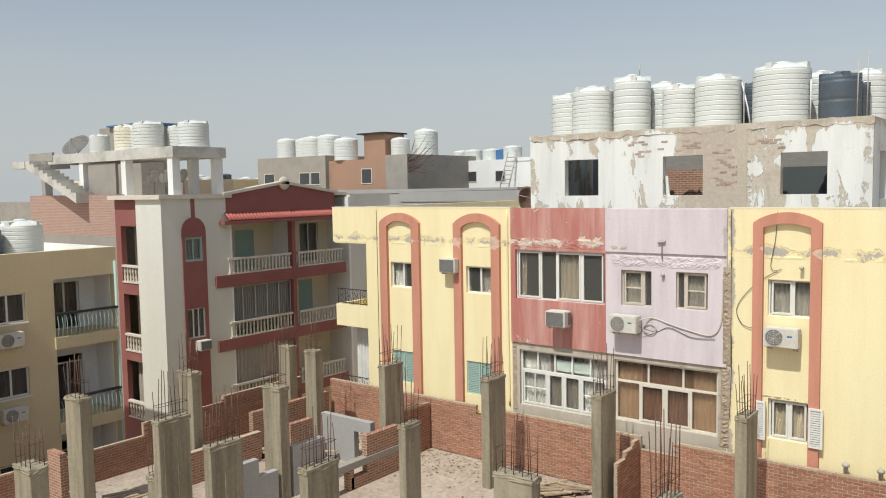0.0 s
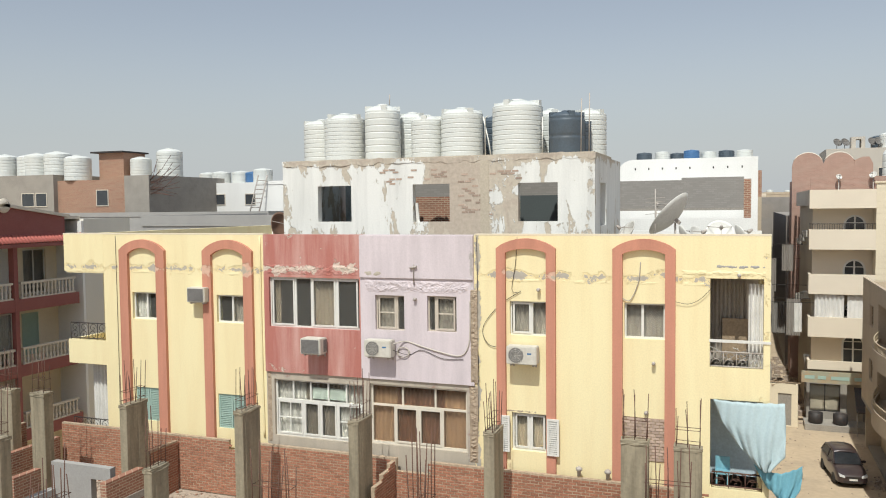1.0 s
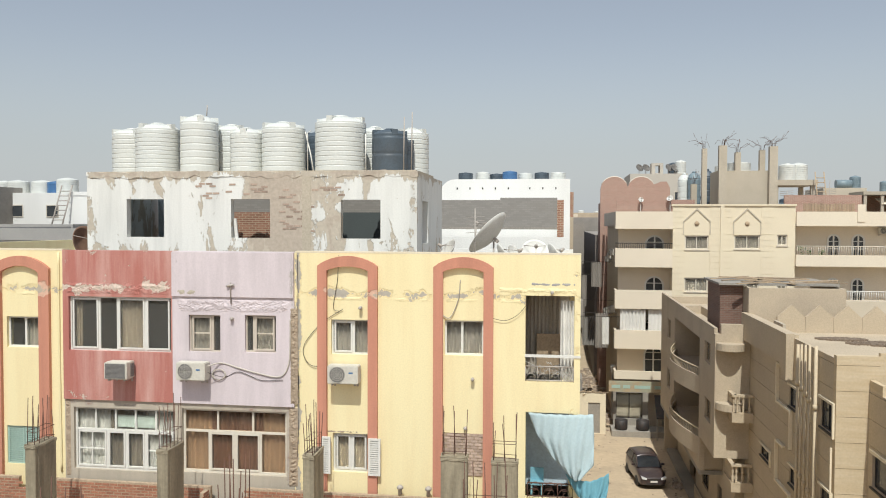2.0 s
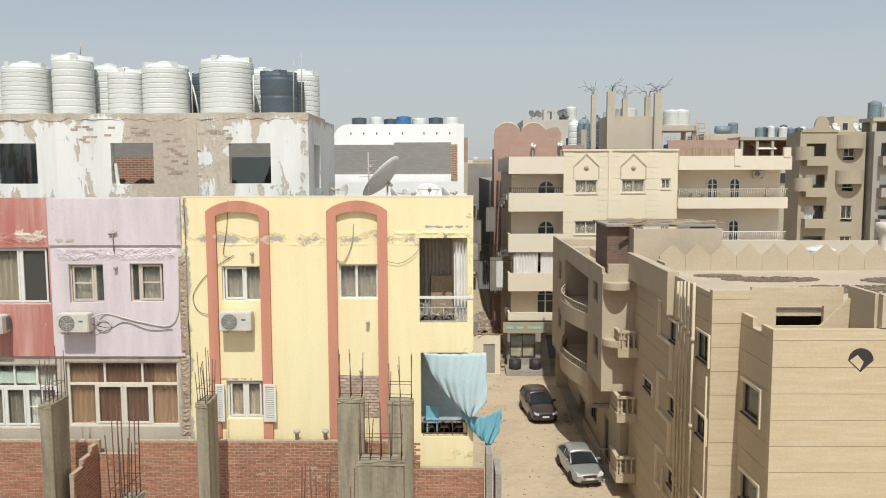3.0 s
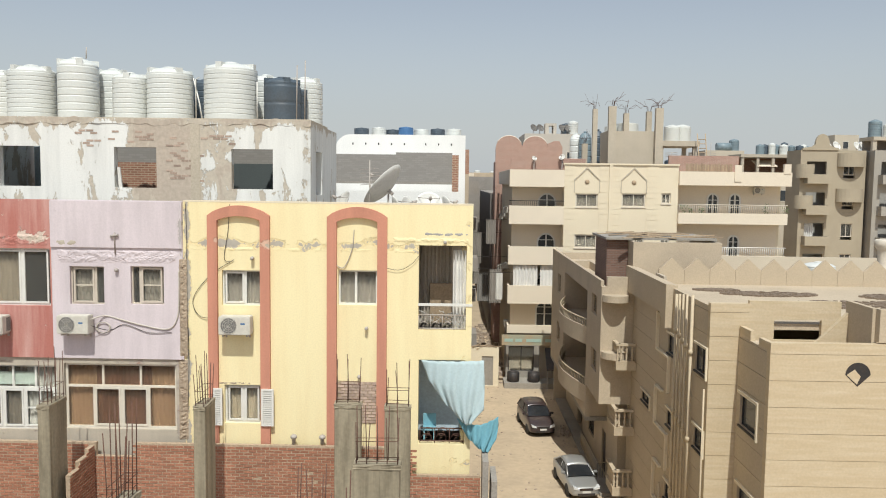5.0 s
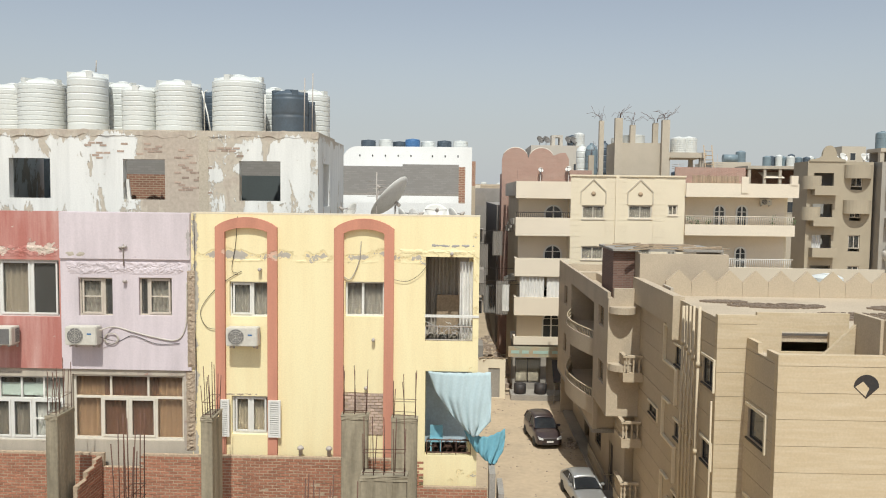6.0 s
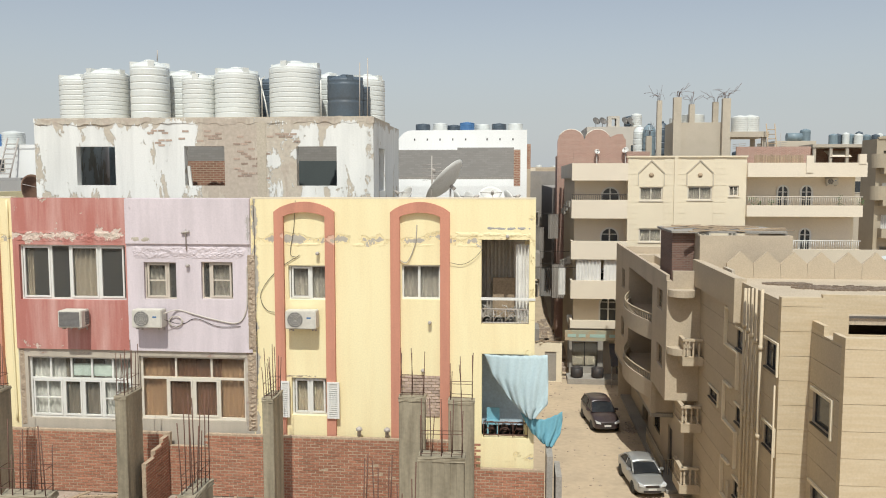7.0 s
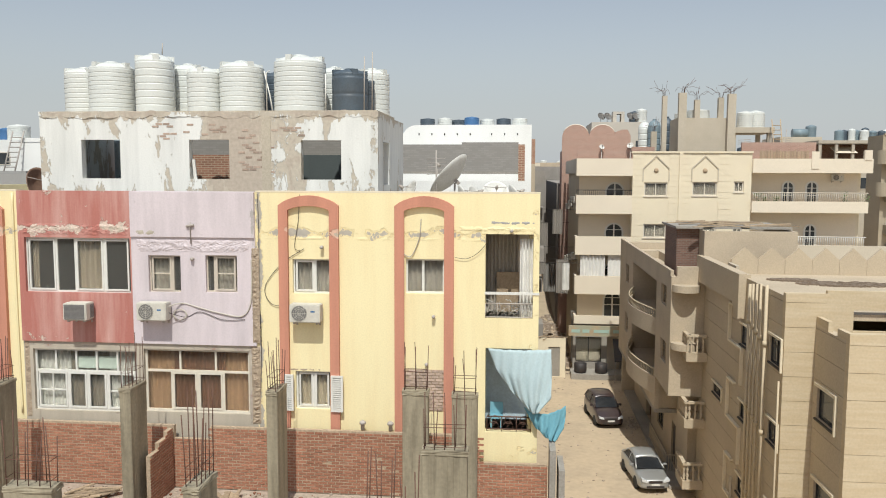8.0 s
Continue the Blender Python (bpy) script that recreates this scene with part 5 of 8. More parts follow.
part("ceiling_slab", boxes((RX - 1.9, 24.9, 13.4, RX - 0.02, 33, 13.6)), CREAM, red)
part("roof_cornice", boxes((-36.2, 21.05, 14.7, RX + 0.12, 25.0, 14.9), (-45, 25.0, 14.7, RX - 0.25, 33.2, 14.86)), STONE, red)
part("north_wall", boxes((-45, 33.16, 0, RX, 33.4, 14.7), (RX - 0.3, 33.4, 0, RX, 36.5, 14.7)), IVORY, red)
part("drape", wavy(bmesh.new(), -35.5, -34.3, 4.3, 6.95, 21.85, "y", 0.05, 9), CURTAIN, red, "grey balcony curtain")
put_ac(AC_BOX, RX + 0.05, 22.95, 7.6, 90)
nb = thing("house", -40, 22, 0, "unplastered brick neighbour wall with concrete bands", "house")
part("brick_wall", boxes((-45.2, 21.6, 12.9, -36.12, 21.9, 14.95), (-41.5, 21.6, 11.2, -36.12, 21.9, 12.3), (-45.2, 21.62, 0, -36.12, 21.9, 11.2)), BRICKPALE, nb)
part("concrete_band", boxes((-45.2, 21.57, 12.3, -36.12, 21.9, 12.9), (-45.2, 21.58, 11.2, -41.5, 21.9, 12.3), (-38.6, 21.57, 11.0, -38.1, 21.6, 12.3)), CEMENT, nb)
part("side_block", boxes((-52, 21.7, 0, -45.2, 30, 14.6)), CEMENT, nb)

# roof terrace frame over the maroon house
deck = thing("roof_frame", -38, 24, 14.86, "bare concrete roof frame with white posts and stairs", "rooftop structure")
part("slab", boxes((-43.6, 21.9, 16.6, -31.95, 24.8, 17.1)), STAINED, deck, "stained concrete slab edge")
for x, y in ((-32.3, 21.8), (-32.3, 24.5), (-36.2, 21.8), (-36.2, 24.5), (-40.2, 21.8), (-34.2, 24.5)):
    y += 0.35 if y < 22 else 0.0
    part("post", boxes((x - 0.2, y - 0.2, 14.86, x + 0.2, y + 0.2, 16.6)), WHITE, deck)
part("infill_wall", boxes((-39.6, 22.0, 14.86, -37.0, 22.15, 16.5)), CEMENT, deck)
stair = bmesh.new()
for i in range(11):
    x = -44.1 + 0.47 * i
    prism(stair, [(x, 16.78 - 0.17 * i), (x + 0.47, 16.78 - 0.17 * i), (x + 0.47, 16.42 - 0.17 * (i + 1)), (x, 16.42 - 0.17 * i)], "y", 20.95, 21.85)
box(stair, -45.6, 20.9, 16.42, -44.1, 23.4, 16.78)
part("stair", stair, STAINED, deck, "concrete stair flight")
part("stair_parapet", boxes((-45.6, 21.87, 16.8, -43.0, 22.0, 17.25)), CEMENT, deck)
part("stair_post", boxes((-44.4, 21.9, 14.6, -44.0, 22.3, 16.42)), WHITE, deck)
for x, y, r, h, mt in ((-39.4, 22.6, 0.5, 0.95, PLASTIC), (-37.5, 23.0, 0.62, 1.35, OLDTANK), (-36.5, 23.3, 0.62, 1.3, PLASTIC), (-35.1, 22.7, 0.72, 1.35, PLASTIC), (-34.4, 24.0, 0.6, 1.2, PLASTIC), (-32.9, 23.7, 0.72, 1.3, PLASTIC)):
    tank_at(x, y, 17.1, r, h, mt, "white ribbed water tank on the concrete roof frame", 7, seg=24)
satellite_dish(-42.0, 22.8, 17.1, 0.75, 20, 45, DISHDARK, "large dark satellite dish on the roof frame", 0.25)
for x, y in ((-35.9, 23.4), (-35.2, 24.6), (-34.4, 23.2)):
    satellite_dish(x, y, 14.86, 0.4, 15, 30, DISHGREY, "small grey satellite dish under the roof frame", 0.8)
shed = thing("roof_shed", -46, 29, 14.5, "grey rendered roof shed with a blue sheet roof", "shed")
part("wall", boxes((-48.2, 27.5, 14.5, -43.7, 30, 19.05)), CEMENT, shed)
part("roof", boxes((-47.0, 27.3, 19.05, -42.8, 30.2, 19.15)), BLUETANK, shed, "blue sheet roof")

# ---- left: ochre house ----
OX = -27.0
och = thing("house", -31, 10, 0, "ochre rendered house with green balcony railings", "house")
loggias = [(13.8, 10.15, 16.0, 12.13), (13.8, 7.2, 16.0, 9.7), (13.8, 4.0, 16.0, 6.75)]
part("wall", wall_x(bmesh.new(), OX, -0.3, 2.0, 16.1, 0, 13.1, loggias + [(11.2, 10.84, 12.85, 11.8), (11.2, 8.39, 12.85, 9.35), (11.2, 5.2, 12.85, 6.2)]), OCHRE, och)
part("loggia_wall", wall_x(bmesh.new(), OX - 1.4, -0.2, 13.5, 16.1, 0, 13.0, [(14.35, 10.15, 15.4, 11.85), (14.35, 7.2, 15.4, 9.2), (14.35, 4.1, 15.4, 6.1)]), WHITE, och, "white inner balcony wall")
part("end_wall", boxes((OX - 11, 15.98, 0, OX - 0.3, 16.1, 13.1), (OX - 1.4, 13.6, 0, OX - 0.3, 13.75, 13.0), (OX - 11, 2, 0, OX - 0.3, 2.3, 13.1), (OX - 11, 2.3, 0, OX - 10.7, 16, 13.1)), WHITE, och)
# added block outside the view, there to cast a slanting shadow along the wall
part("shade_bay", boxes((OX + 0.003, 8.6, 0, OX + 1.1, 10.9, 13.1)), OCHRE, och)
part("roof", boxes((OX - 10.7, 2.3, 12.3, OX - 0.3, 15.98, 12.5)), CREAM, och)
part("inner_room", boxes((OX - 4, 2.3, 0, OX - 3.8, 13.5, 12.3)), INSIDE, och)
for z in (10.15, 7.2, 4.0):
    part("balcony_floor", boxes((OX - 1.4, 13.75, z - 0.4, OX + 0.1, 16.05, z - 0.004)), OCHRE, och)
    rb = bmesh.new()
    for i in range(15):
        y = 13.85 + i * 0.15
        pts = [(OX + 0.05 + 0.09 * math.sin(math.pi * k / 5), y, z + 0.75 * k / 5) for k in range(6)]
        tube(rb, pts, 0.014, 4)
    part("railing", rb, GREENWOOD, och, "green bellied iron railing")
    hr = bmesh.new()
    box(hr, OX - 0.02, 13.8, z + 0.75, OX + 0.1, 16.05, z + 0.83)
    part("handrail", hr, DARKMETAL, och)
    window(och, "x", OX - 1.4, 14.35, z, 15.4, z + 1.75, 2, 1, curtain=REDCURTAIN, label="white-framed balcony door")
for z in (10.84, 8.39, 5.2):
    window(och, "x", OX, 11.2, z, 12.85, z + 0.96, 3, 1, sill=True, curtain=REDCURTAIN, label="white sliding window with brown curtain")
    put_ac(AC_SPLIT, OX, 12.2, z - 0.78, 90)
part("drain_pipe", tube(bmesh.new(), [(OX + 0.05, 16.02, 0), (OX + 0.05, 16.02, 12.6)], 0.05, 8), GREENWOOD, och)
tank_at(-29.6, 14.0, 12.5, 0.72, 1.65, PLASTIC, "white ribbed water tank on the ochre house roof", 9)
tank_at(-29.4, 12.6, 12.5, 0.6, 1.5, BLACKTANK, "black water tank on the ochre house roof", 7)

# ---- right: sand-brown house with grooved render ----
brown = thing("house", 14, 30, 0, "sand-brown rendered house with grooved walls and zigzag roof parapet", "house")


def grooved(name, mat, axis, at, side, a0, a1, z0, z1, holes, step=0.78, gap=0.014, thick=0.25):
    """Render in bands parted by open grooves over a backing wall."""
    if axis == "y":
        back = wall_y(bmesh.new(), at + 0.03, thick - 0.03, a0, a1, z0, z1, holes)
    else:
        back = wall_x(bmesh.new(), at - side * 0.03, -side * (thick - 0.03), a0, a1, z0, z1, holes)
    wall = part(name, back, mat, brown)
    z = z0
    while z < z1 - 0.01:
        top = min(z + step, z1)
        e = top - gap if top < z1 else z1
        here = [h for h in holes if h[1] < e and h[3] > z]
        if axis == "y":
            bm = wall_y(bmesh.new(), at, 0.03, a0, a1, z, e, here)
        else:
            bm = wall_x(bmesh.new(), at, -side * 0.03, a0, a1, z, e, here)
        part("render_band", bm, mat, wall)
        z = top


SX, NX, NY, MY = 8.37, 9.3, 23.7, 26.3
h_street = [(30.0, 8.6, 31.2, 9.35), (26.45, 8.75, 27.7, 9.65), (33.65, 5.7, 35.2, 6.15), (29.98, 5.85, 31.05, 6.5), (26.5, 6.15, 27.6, 6.9), (29.98, 3.0, 31.05, 3.7), (26.5, 3.4, 27.5, 4.15)]
grooved("street_wall", TAUPEWALL, "x", SX, -1, MY + 0.25, 38.0, 0, 11.0, h_street)
h_left = [(24.45, 7.4, 25.95, 8.4), (24.35, 4.6, 25.9, 5.5), (24.3, 1.7, 25.85, 2.6)]
grooved("inner_street_wall", TAUPEWALL, "x", NX, -1, NY + 0.25, MY, 0, 10.2, h_left)
grooved("corner_wall", BROWN, "y", MY, 1, SX, NX + 0.3, 0, 11.2, [])
vent_holes = []
grooved("front_wall", BROWN, "y", NY, 1, NX, 20, 0, 10.45, vent_holes)
# no hole is cut: a dark plate stands for the shaded vent
vent = bmesh.new()
prism(vent, [(11.82 + 0.36 * math.cos(math.pi * k / 12), 9.56 + 0.36 * math.sin(math.pi * k / 12)) for k in range(13)] + [(11.82, 9.22)], "y", NY - 0.006, NY + 0.02)
part("vent_opening", vent, DARKMETAL, brown, "rounded vent opening drawn as a dark plate")
# paler diamond on the plate for the lit part seen inside the vent
part("vent_rim", prism(bmesh.new(), [(11.5, 9.56), (11.72, 9.72), (11.9, 9.52), (11.8, 9.28)], "y", NY - 0.012, NY - 0.007), BROWN, brown)
part("roof_wall", boxes((NX + 0.3, MY, 10.7, 12.5, MY + 0.15, 11.3), (NX + 0.3, MY, 9.3, 10.4, MY + 0.15, 10.7), (11.9, MY, 9.3, 20, MY + 0.15, 10.7), (10.4, MY, 9.3, 11.9, MY + 0.15, 10.05), (NX + 0.004, MY, 9.0, NX + 0.3, MY + 0.15, 10.0)), BROWN, brown, "low roof wall with a slot")
part("roof_wall", boxes((12.4, NY + 0.06, 10.5, 20, NY + 0.3, 11.45), (12.3, NY + 0.3, 9.3, 12.45, 25.6, 11.45)), TAUPEWALL, brown)
ramp = prism(bmesh.new(), [(11.2, 10.0), (12.4, 10.0), (12.4, 11.2)], "y", 25.4, 25.55)
part("ramp_wall", ramp, BROWN, brown)
part("corner_rail", boxes((NX + 0.003, 25.3, 10.2, NX + 0.15, 26.25, 10.5)), BROWN, brown)
part("corner_rail", boxes((NX + 0.003, NY + 0.26, 10.2, NX + 0.15, NY + 0.9, 10.44)), BROWN, brown)
part("well_floor", boxes((NX + 0.25, NY + 0.25, 9.1, 20, MY, 9.3)), ROOFDUST, brown)
part("roof", boxes((SX + 0.25, MY + 0.15, 10.35, 22, 37.6, 10.55)), ROOFDUST, brown, "dusty concrete roof with dark stains")
part("parapet", boxes((SX, 30.7, 11.0, SX + 0.15, 38.0, 11.22), (SX, 26.56, 11.0, SX + 0.12, 30.7, 11.1)), TAUPEWALL, brown)
part("back_wall", boxes((SX + 0.25, 37.7, 0, 22, 38.0, 10.6), (21.7, NY, 0, 22, 37.7, 10.6), (20, NY, 0, 21.7, NY + 0.2, 10.4)), BROWN, brown)
for i in range(10):
    x0 = 9.3 + i * 1.13
    z = prism(bmesh.new(), [(x0, 10.55), (x0 + 1.12, 10.55), (x0 + 1.12, 11.2), (x0 + 0.56, 11.72), (x0, 11.2)], "y", 36.6, 36.75)
    part("zigzag_panel", z, TAUPEWALL, brown)
part("low_wall", boxes((9.15, 35.2, 10.55, 9.28, 36.6, 11.05), (9.15, 34.2, 10.55, 9.28, 35.2, 10.8)), ROOFGREY, brown)
stain = bmesh.new()
sr = random.Random(4)
for cx, cy, w, d in ((13.0, 33.5, 1.9, 0.7), (15.5, 30.8, 2.9, 1.0), (11.2, 34.6, 0.9, 0.4), (18.0, 33.0, 1.5, 0.8)):
    for k in range(420):
        a, q = sr.uniform(0, 6.28), sr.random() ** 0.5
        x, y, s = cx + w * q * math.cos(a), cy + d * q * math.sin(a), sr.uniform(0.03, 0.13)
        prism(stain, [(x + s, y), (x, y + s * 0.8), (x - s, y), (x, y - s * 0.7)], "z", 10.55, 10.555 + s * 0.5)
tagged(part("roof_debris", stain, RUBBLEDARK, brown), "dark dried debris on the roof", kind="stuff")
for a0, z0, a1, z1 in h_street:
    window(brown, "x", SX, a0, z0, a1, z1, 2, -1, deep=0.05, bar=0.035, mat=DARKMETAL, glass=DARKGLASS, sill=True, label="small dark window in a cream surround")
for a0, z0, a1, z1 in h_left:
    window(brown, "x", NX, a0, z0, a1, z1, 1, -1, deep=0.08, bar=0.035, mat=DARKMETAL, glass=DARKGLASS, sill=True, label="dark window in a cream surround")
    part("surround", boxes((NX - 0.07, a0 - 0.1, z1 + 0.004, NX - 0.003, a1 + 0.1, z1 + 0.1), (NX - 0.07, a0 - 0.1, z0 - 0.1, NX - 0.003, a0 - 0.004, z1)), CREAM, brown)
for a0, z0, a1, z1 in h_street:
    part("surround", boxes((SX - 0.07, a0 - 0.08, z1 + 0.004, SX - 0.003, a1 + 0.08, z1 + 0.08), (SX - 0.07, a0 - 0.08, z0 - 0.1, SX - 0.003, a0 - 0.004, z1)), CREAM, brown)
part("inner_room", boxes((SX + 0.8, MY + 0.4, 0, SX + 1.0, 37.5, 10.3), (NX + 0.8, NY + 0.4, 0, NX + 1.0, MY, 9.0)), INSIDE, brown)
# stepped relief panels on the street wall
for z0, h in ((7.1, 2.85), (4.1, 2.9), (1.1, 2.9)):
    rel = boxes((SX - 0.13, 30.74, z0, SX - 0.003, 30.82, z0 + 1.4), (SX - 0.13, 30.82, z0 + 1.32, SX - 0.003, 32.55, z0 + 1.4), (SX - 0.13, 32.55, z0 + 1.32, SX - 0.003, 32.63, z0 + h), (SX - 0.13, 31.6, z0 + h - 0.08, SX - 0.003, 32.55, z0 + h))
    part("relief_step", rel, CREAM, brown)
box_out = prism(bmesh.new(), [(30.7, 9.6), (31.6, 10.1), (37.8, 10.1), (37.8, 11.25), (30.7, 11.25)], "x", SX - 0.28, SX - 0.003)
part("bay_parapet", box_out, TAUPEWALL, brown)
for k, y in enumerate((27.85, 28.5, 28.95, 29.4, 29.8)):
    p = bmesh.new()
    r = 0.055 if k in (0, 4) else 0.04
    tube(p, [(SX - 0.12, y, 0), (SX - 0.12, y, 11.25 - 0.06 * k)], r, 8)
    for z in (3.2, 6.2, 9.2):
        lathe(p, [(r + 0.03, 0), (r + 0.03, 0.16)], SX - 0.12, y, z + 0.1 * k, 8)
    part("drain_pipe", p, PVC, brown, "cream drain pipe with collars")
part("drain_pipe", tube(bmesh.new(), [(SX - 0.1, 26.35, 0.5), (SX - 0.1, 26.35, 8.4)], 0.03, 6), PVC, brown)
part("drain_pipe", tube(bmesh.new(), [(SX - 0.12, 31.4, 0), (SX - 0.12, 31.4, 3.4)], 0.06, 8), PVC, brown)
for z in (7.0, 4.0, 1.2):
    fl = boxes((SX - 0.9, 36.4, z - 0.35, SX - 0.003, 38.0, z))
    part("balcony_floor", fl, TAUPEWALL, brown)
    balustrade(brown, "x", SX - 0.82, 36.4, 38.0, z, z + 0.85, TAUPEWALL, 0.22, "carved brown stone balustrade")
    balustrade(brown, "y", 36.48, SX - 0.8, SX - 0.05, z, z + 0.85, TAUPEWALL, 0.22)

# ---- right: taupe house with curved balconies ----
tau = thing("house", 10, 46, 0, "taupe rendered house with curved balconies over the street", "house")
TX, TY0, TY1 = 6.9, 37.3, 56.0
tb = [(41.2, 7.4, 49.8, 9.6), (41.2, 4.4, 49.8, 6.9)]
tw = [(38.4, 8.75, 39.9, 9.7), (38.2, 6.1, 39.7, 7.1), (51.6, 8.0, 53.0, 9.2), (51.6, 4.9, 53.0, 6.1)]
part("street_wall", wall_x(bmesh.new(), TX, 0.25, TY0, TY1, 3.2, 10.3, tb + tw + [(37.0, 3.0, 40.9, 4.85)]), TAUPE, tau)
for h in tw:
    window(tau, "x", TX, *h, 2, -1, deep=0.1, mat=TIMBER, label="brown-framed small window")
part("balcony_back", wall_x(bmesh.new(), TX + 1.5, 0.2, 40.5, 50.5, 3.2, 10.3, [(44.5, 7.45, 45.6, 9.3), (44.5, 4.45, 45.6, 6.4)]), TAUPE, tau)
for z in (7.4, 4.4):
    cur, rail = bmesh.new(), bmesh.new()
    pts = [(TX - 0.75 * math.sin(math.pi * k / 14), 41.2 + 8.6 * k / 14) for k in range(15)]
    inner = [(x + 0.14, y) for x, y in pts]
    prism(cur, pts + inner[::-1], "z", z - 0.55, z + 0.35)
    slab = [(x + 0.1, y) for x, y in pts] + [(TX + 1.5, 49.8), (TX + 1.5, 41.2)]
    prism(cur, slab, "z", z - 0.2, z - 0.05)
    part("curved_balcony", cur, TAUPE, tau)
    tube(rail, [(x + 0.07, y, z + 0.72) for x, y in pts], 0.035, 6)
    for x, y in [(TX - 0.75 * math.sin(math.pi * k / 40) + 0.07, 41.2 + 8.6 * k / 40) for k in range(1, 40)]:
        tube(rail, [(x, y, z + 0.33), (x, y, z + 0.72)], 0.02, 4)
    part("railing", rail, PVC, tau, "curved pale iron balcony railing")
# rounded lit corner with drum slabs
part("front_wall", wall_y(bmesh.new(), TY0 + 0.003, 0.25, TX + 0.25, 14, 4.85, 10.75), TAUPE, tau)
for z in (9.95, 7.35):
    d = bmesh.new()
    pts = [(TX + 0.05, TY0 + 0.002)] + [(TX + 0.62 - 0.62 * math.cos(math.pi * k / 12) + 0.0, TY0 - 0.75 * math.sin(math.pi * k / 12)) for k in range(1, 12)] + [(TX + 1.25, TY0 + 0.002)]
    prism(d, pts, "z", z - 0.3, z)
    part("curved_ledge", d, TAUPE, tau)
part("balcony_end", boxes((TX + 0.25, 49.8, 3.2, TX + 1.5, 49.95, 10.3)), TAUPE, tau)
part("balcony_end", boxes((TX + 0.25, 41.0, 3.2, TX + 1.5, 41.15, 10.3)), TAUPE, tau)
part("balcony_ceiling", boxes((TX + 0.25, 41.15, 9.62, TX + 1.5, 49.8, 9.69), (TX + 0.25, 41.15, 6.92, TX + 1.5, 49.8, 7.1)), TAUPE, tau)
part("soffit", boxes((TX, 40.9, 3.0, 14, TY1, 3.2), (TX + 0.25, TY0 + 0.26, 4.85, 14, 40.9, 5.0)), CEMENT, tau)
part("roof", boxes((TX + 0.25, TY0 + 0.25, 9.7, 16, TY1, 9.85)), ROOFDUST, tau)
part("ground_wall", wall_x(bmesh.new(), TX + 1.1, 0.25, 38.2, 40.9, 0, 4.85, []), TAUPE, tau)
part("ground_wall", wall_x(bmesh.new(), TX + 1.1, 0.25, 40.9, TY1, 0, 3.0, [(41.0, 0.1, 42.1, 2.3), (44.5, 0.9, 46.5, 2.2), (48.5, 0.0, 50.5, 2.5)]), TAUPE, tau)
window(tau, "x", TX + 1.1, 44.5, 0.9, 46.5, 2.2, 3, -1, mat=DARKMETAL, label="dark grilled ground floor window")
part("door", boxes((TX + 1.2, 41.0, 0.1, TX + 1.28, 42.1, 2.3)), DARKMETAL, tau, "dark iron entrance door")
part("end_wall", boxes((TX + 0.25, TY1 - 0.25, 0, 16, TY1, 10.3)), TAUPE, tau)
part("end_wall", boxes((TX + 1.35, 38.2, 0, 14, 38.45, 4.85)), TAUPE, tau)
part("inner_room", boxes((TX + 3.5, 38.6, 0, TX + 3.7, TY1 - 0.3, 9.7)), INSIDE, tau)
part("roof_parapet", boxes((TX, TY0 + 0.25, 10.3, TX + 0.15, TY1, 10.55)), TAUPE, tau)
room = thing("roof_room", 9.5, 40, 9.85, "brick roof room with a boarded top", "shed")
part("brick_wall", boxes((7.3, 38.5, 9.85, 7.5, 41.5, 12.4), (7.5, 38.5, 9.85, 8.3, 38.7, 12.4)), BRICKDARK, room, "dark rough brick side wall")
part("wall", boxes((8.3, 37.4, 9.85, 12.3, 37.6, 12.35), (8.3, 37.6, 9.85, 8.45, 38.5, 12.35), (12.15, 37.6, 9.85, 12.3, 42, 12.35)), TAUPE, room)
part("roof", boxes((7.2, 38.2, 12.4, 12.3, 42, 12.5)), CEMENT, room)
br = random.Random(8)
for i in range(16):
    x, y = br.uniform(8.0, 11.8), br.uniform(38.2, 41.5)
    b_ = part("board", boxes((-1.1, -0.08, 0, 1.1, 0.08, 0.04)), TIMBER, room)
    b_.matrix_basis = pose(x, y, 12.5 + 0.03 * (i % 3), br.uniform(-2, 2), br.uniform(-3, 3), br.uniform(-30, 30))
fence = thing("ramp_railing", 7.5, 42.5, 0, "pale iron lattice railing beside the entrance ramp", "railing")
bm = bmesh.new()
for z in (0.15, 0.95):
    tube(bm, [(7.5, 40.6, z), (7.5, 45.8, z)], 0.025, 6)
for k in range(18):
    y = 40.6 + k * 0.306
    tube(bm, [(7.5, y, 0), (7.5, y, 0.95)], 0.015, 4)
    if k < 17:
        tube(bm, [(7.5, y, 0.15), (7.5, y + 0.306, 0.95)], 0.012, 4)
tube(bm, [(7.5, 40.6, 0.95), (8.0, 40.6, 0.95)], 0.025, 6)
for k in range(5):
    tube(bm, [(7.5 + k * 0.12, 40.6, 0), (7.5 + k * 0.12, 40.6, 0.95)], 0.015, 4)
part("lattice", bm, PVC, fence)
tagged(part("pavement", boxes((7.3, 38.5, 0, 7.98, 56, 0.16)), CEMENT), "raised cement pavement beside the house", "pavement", kind="structure")

cl_rng = random.Random(31)
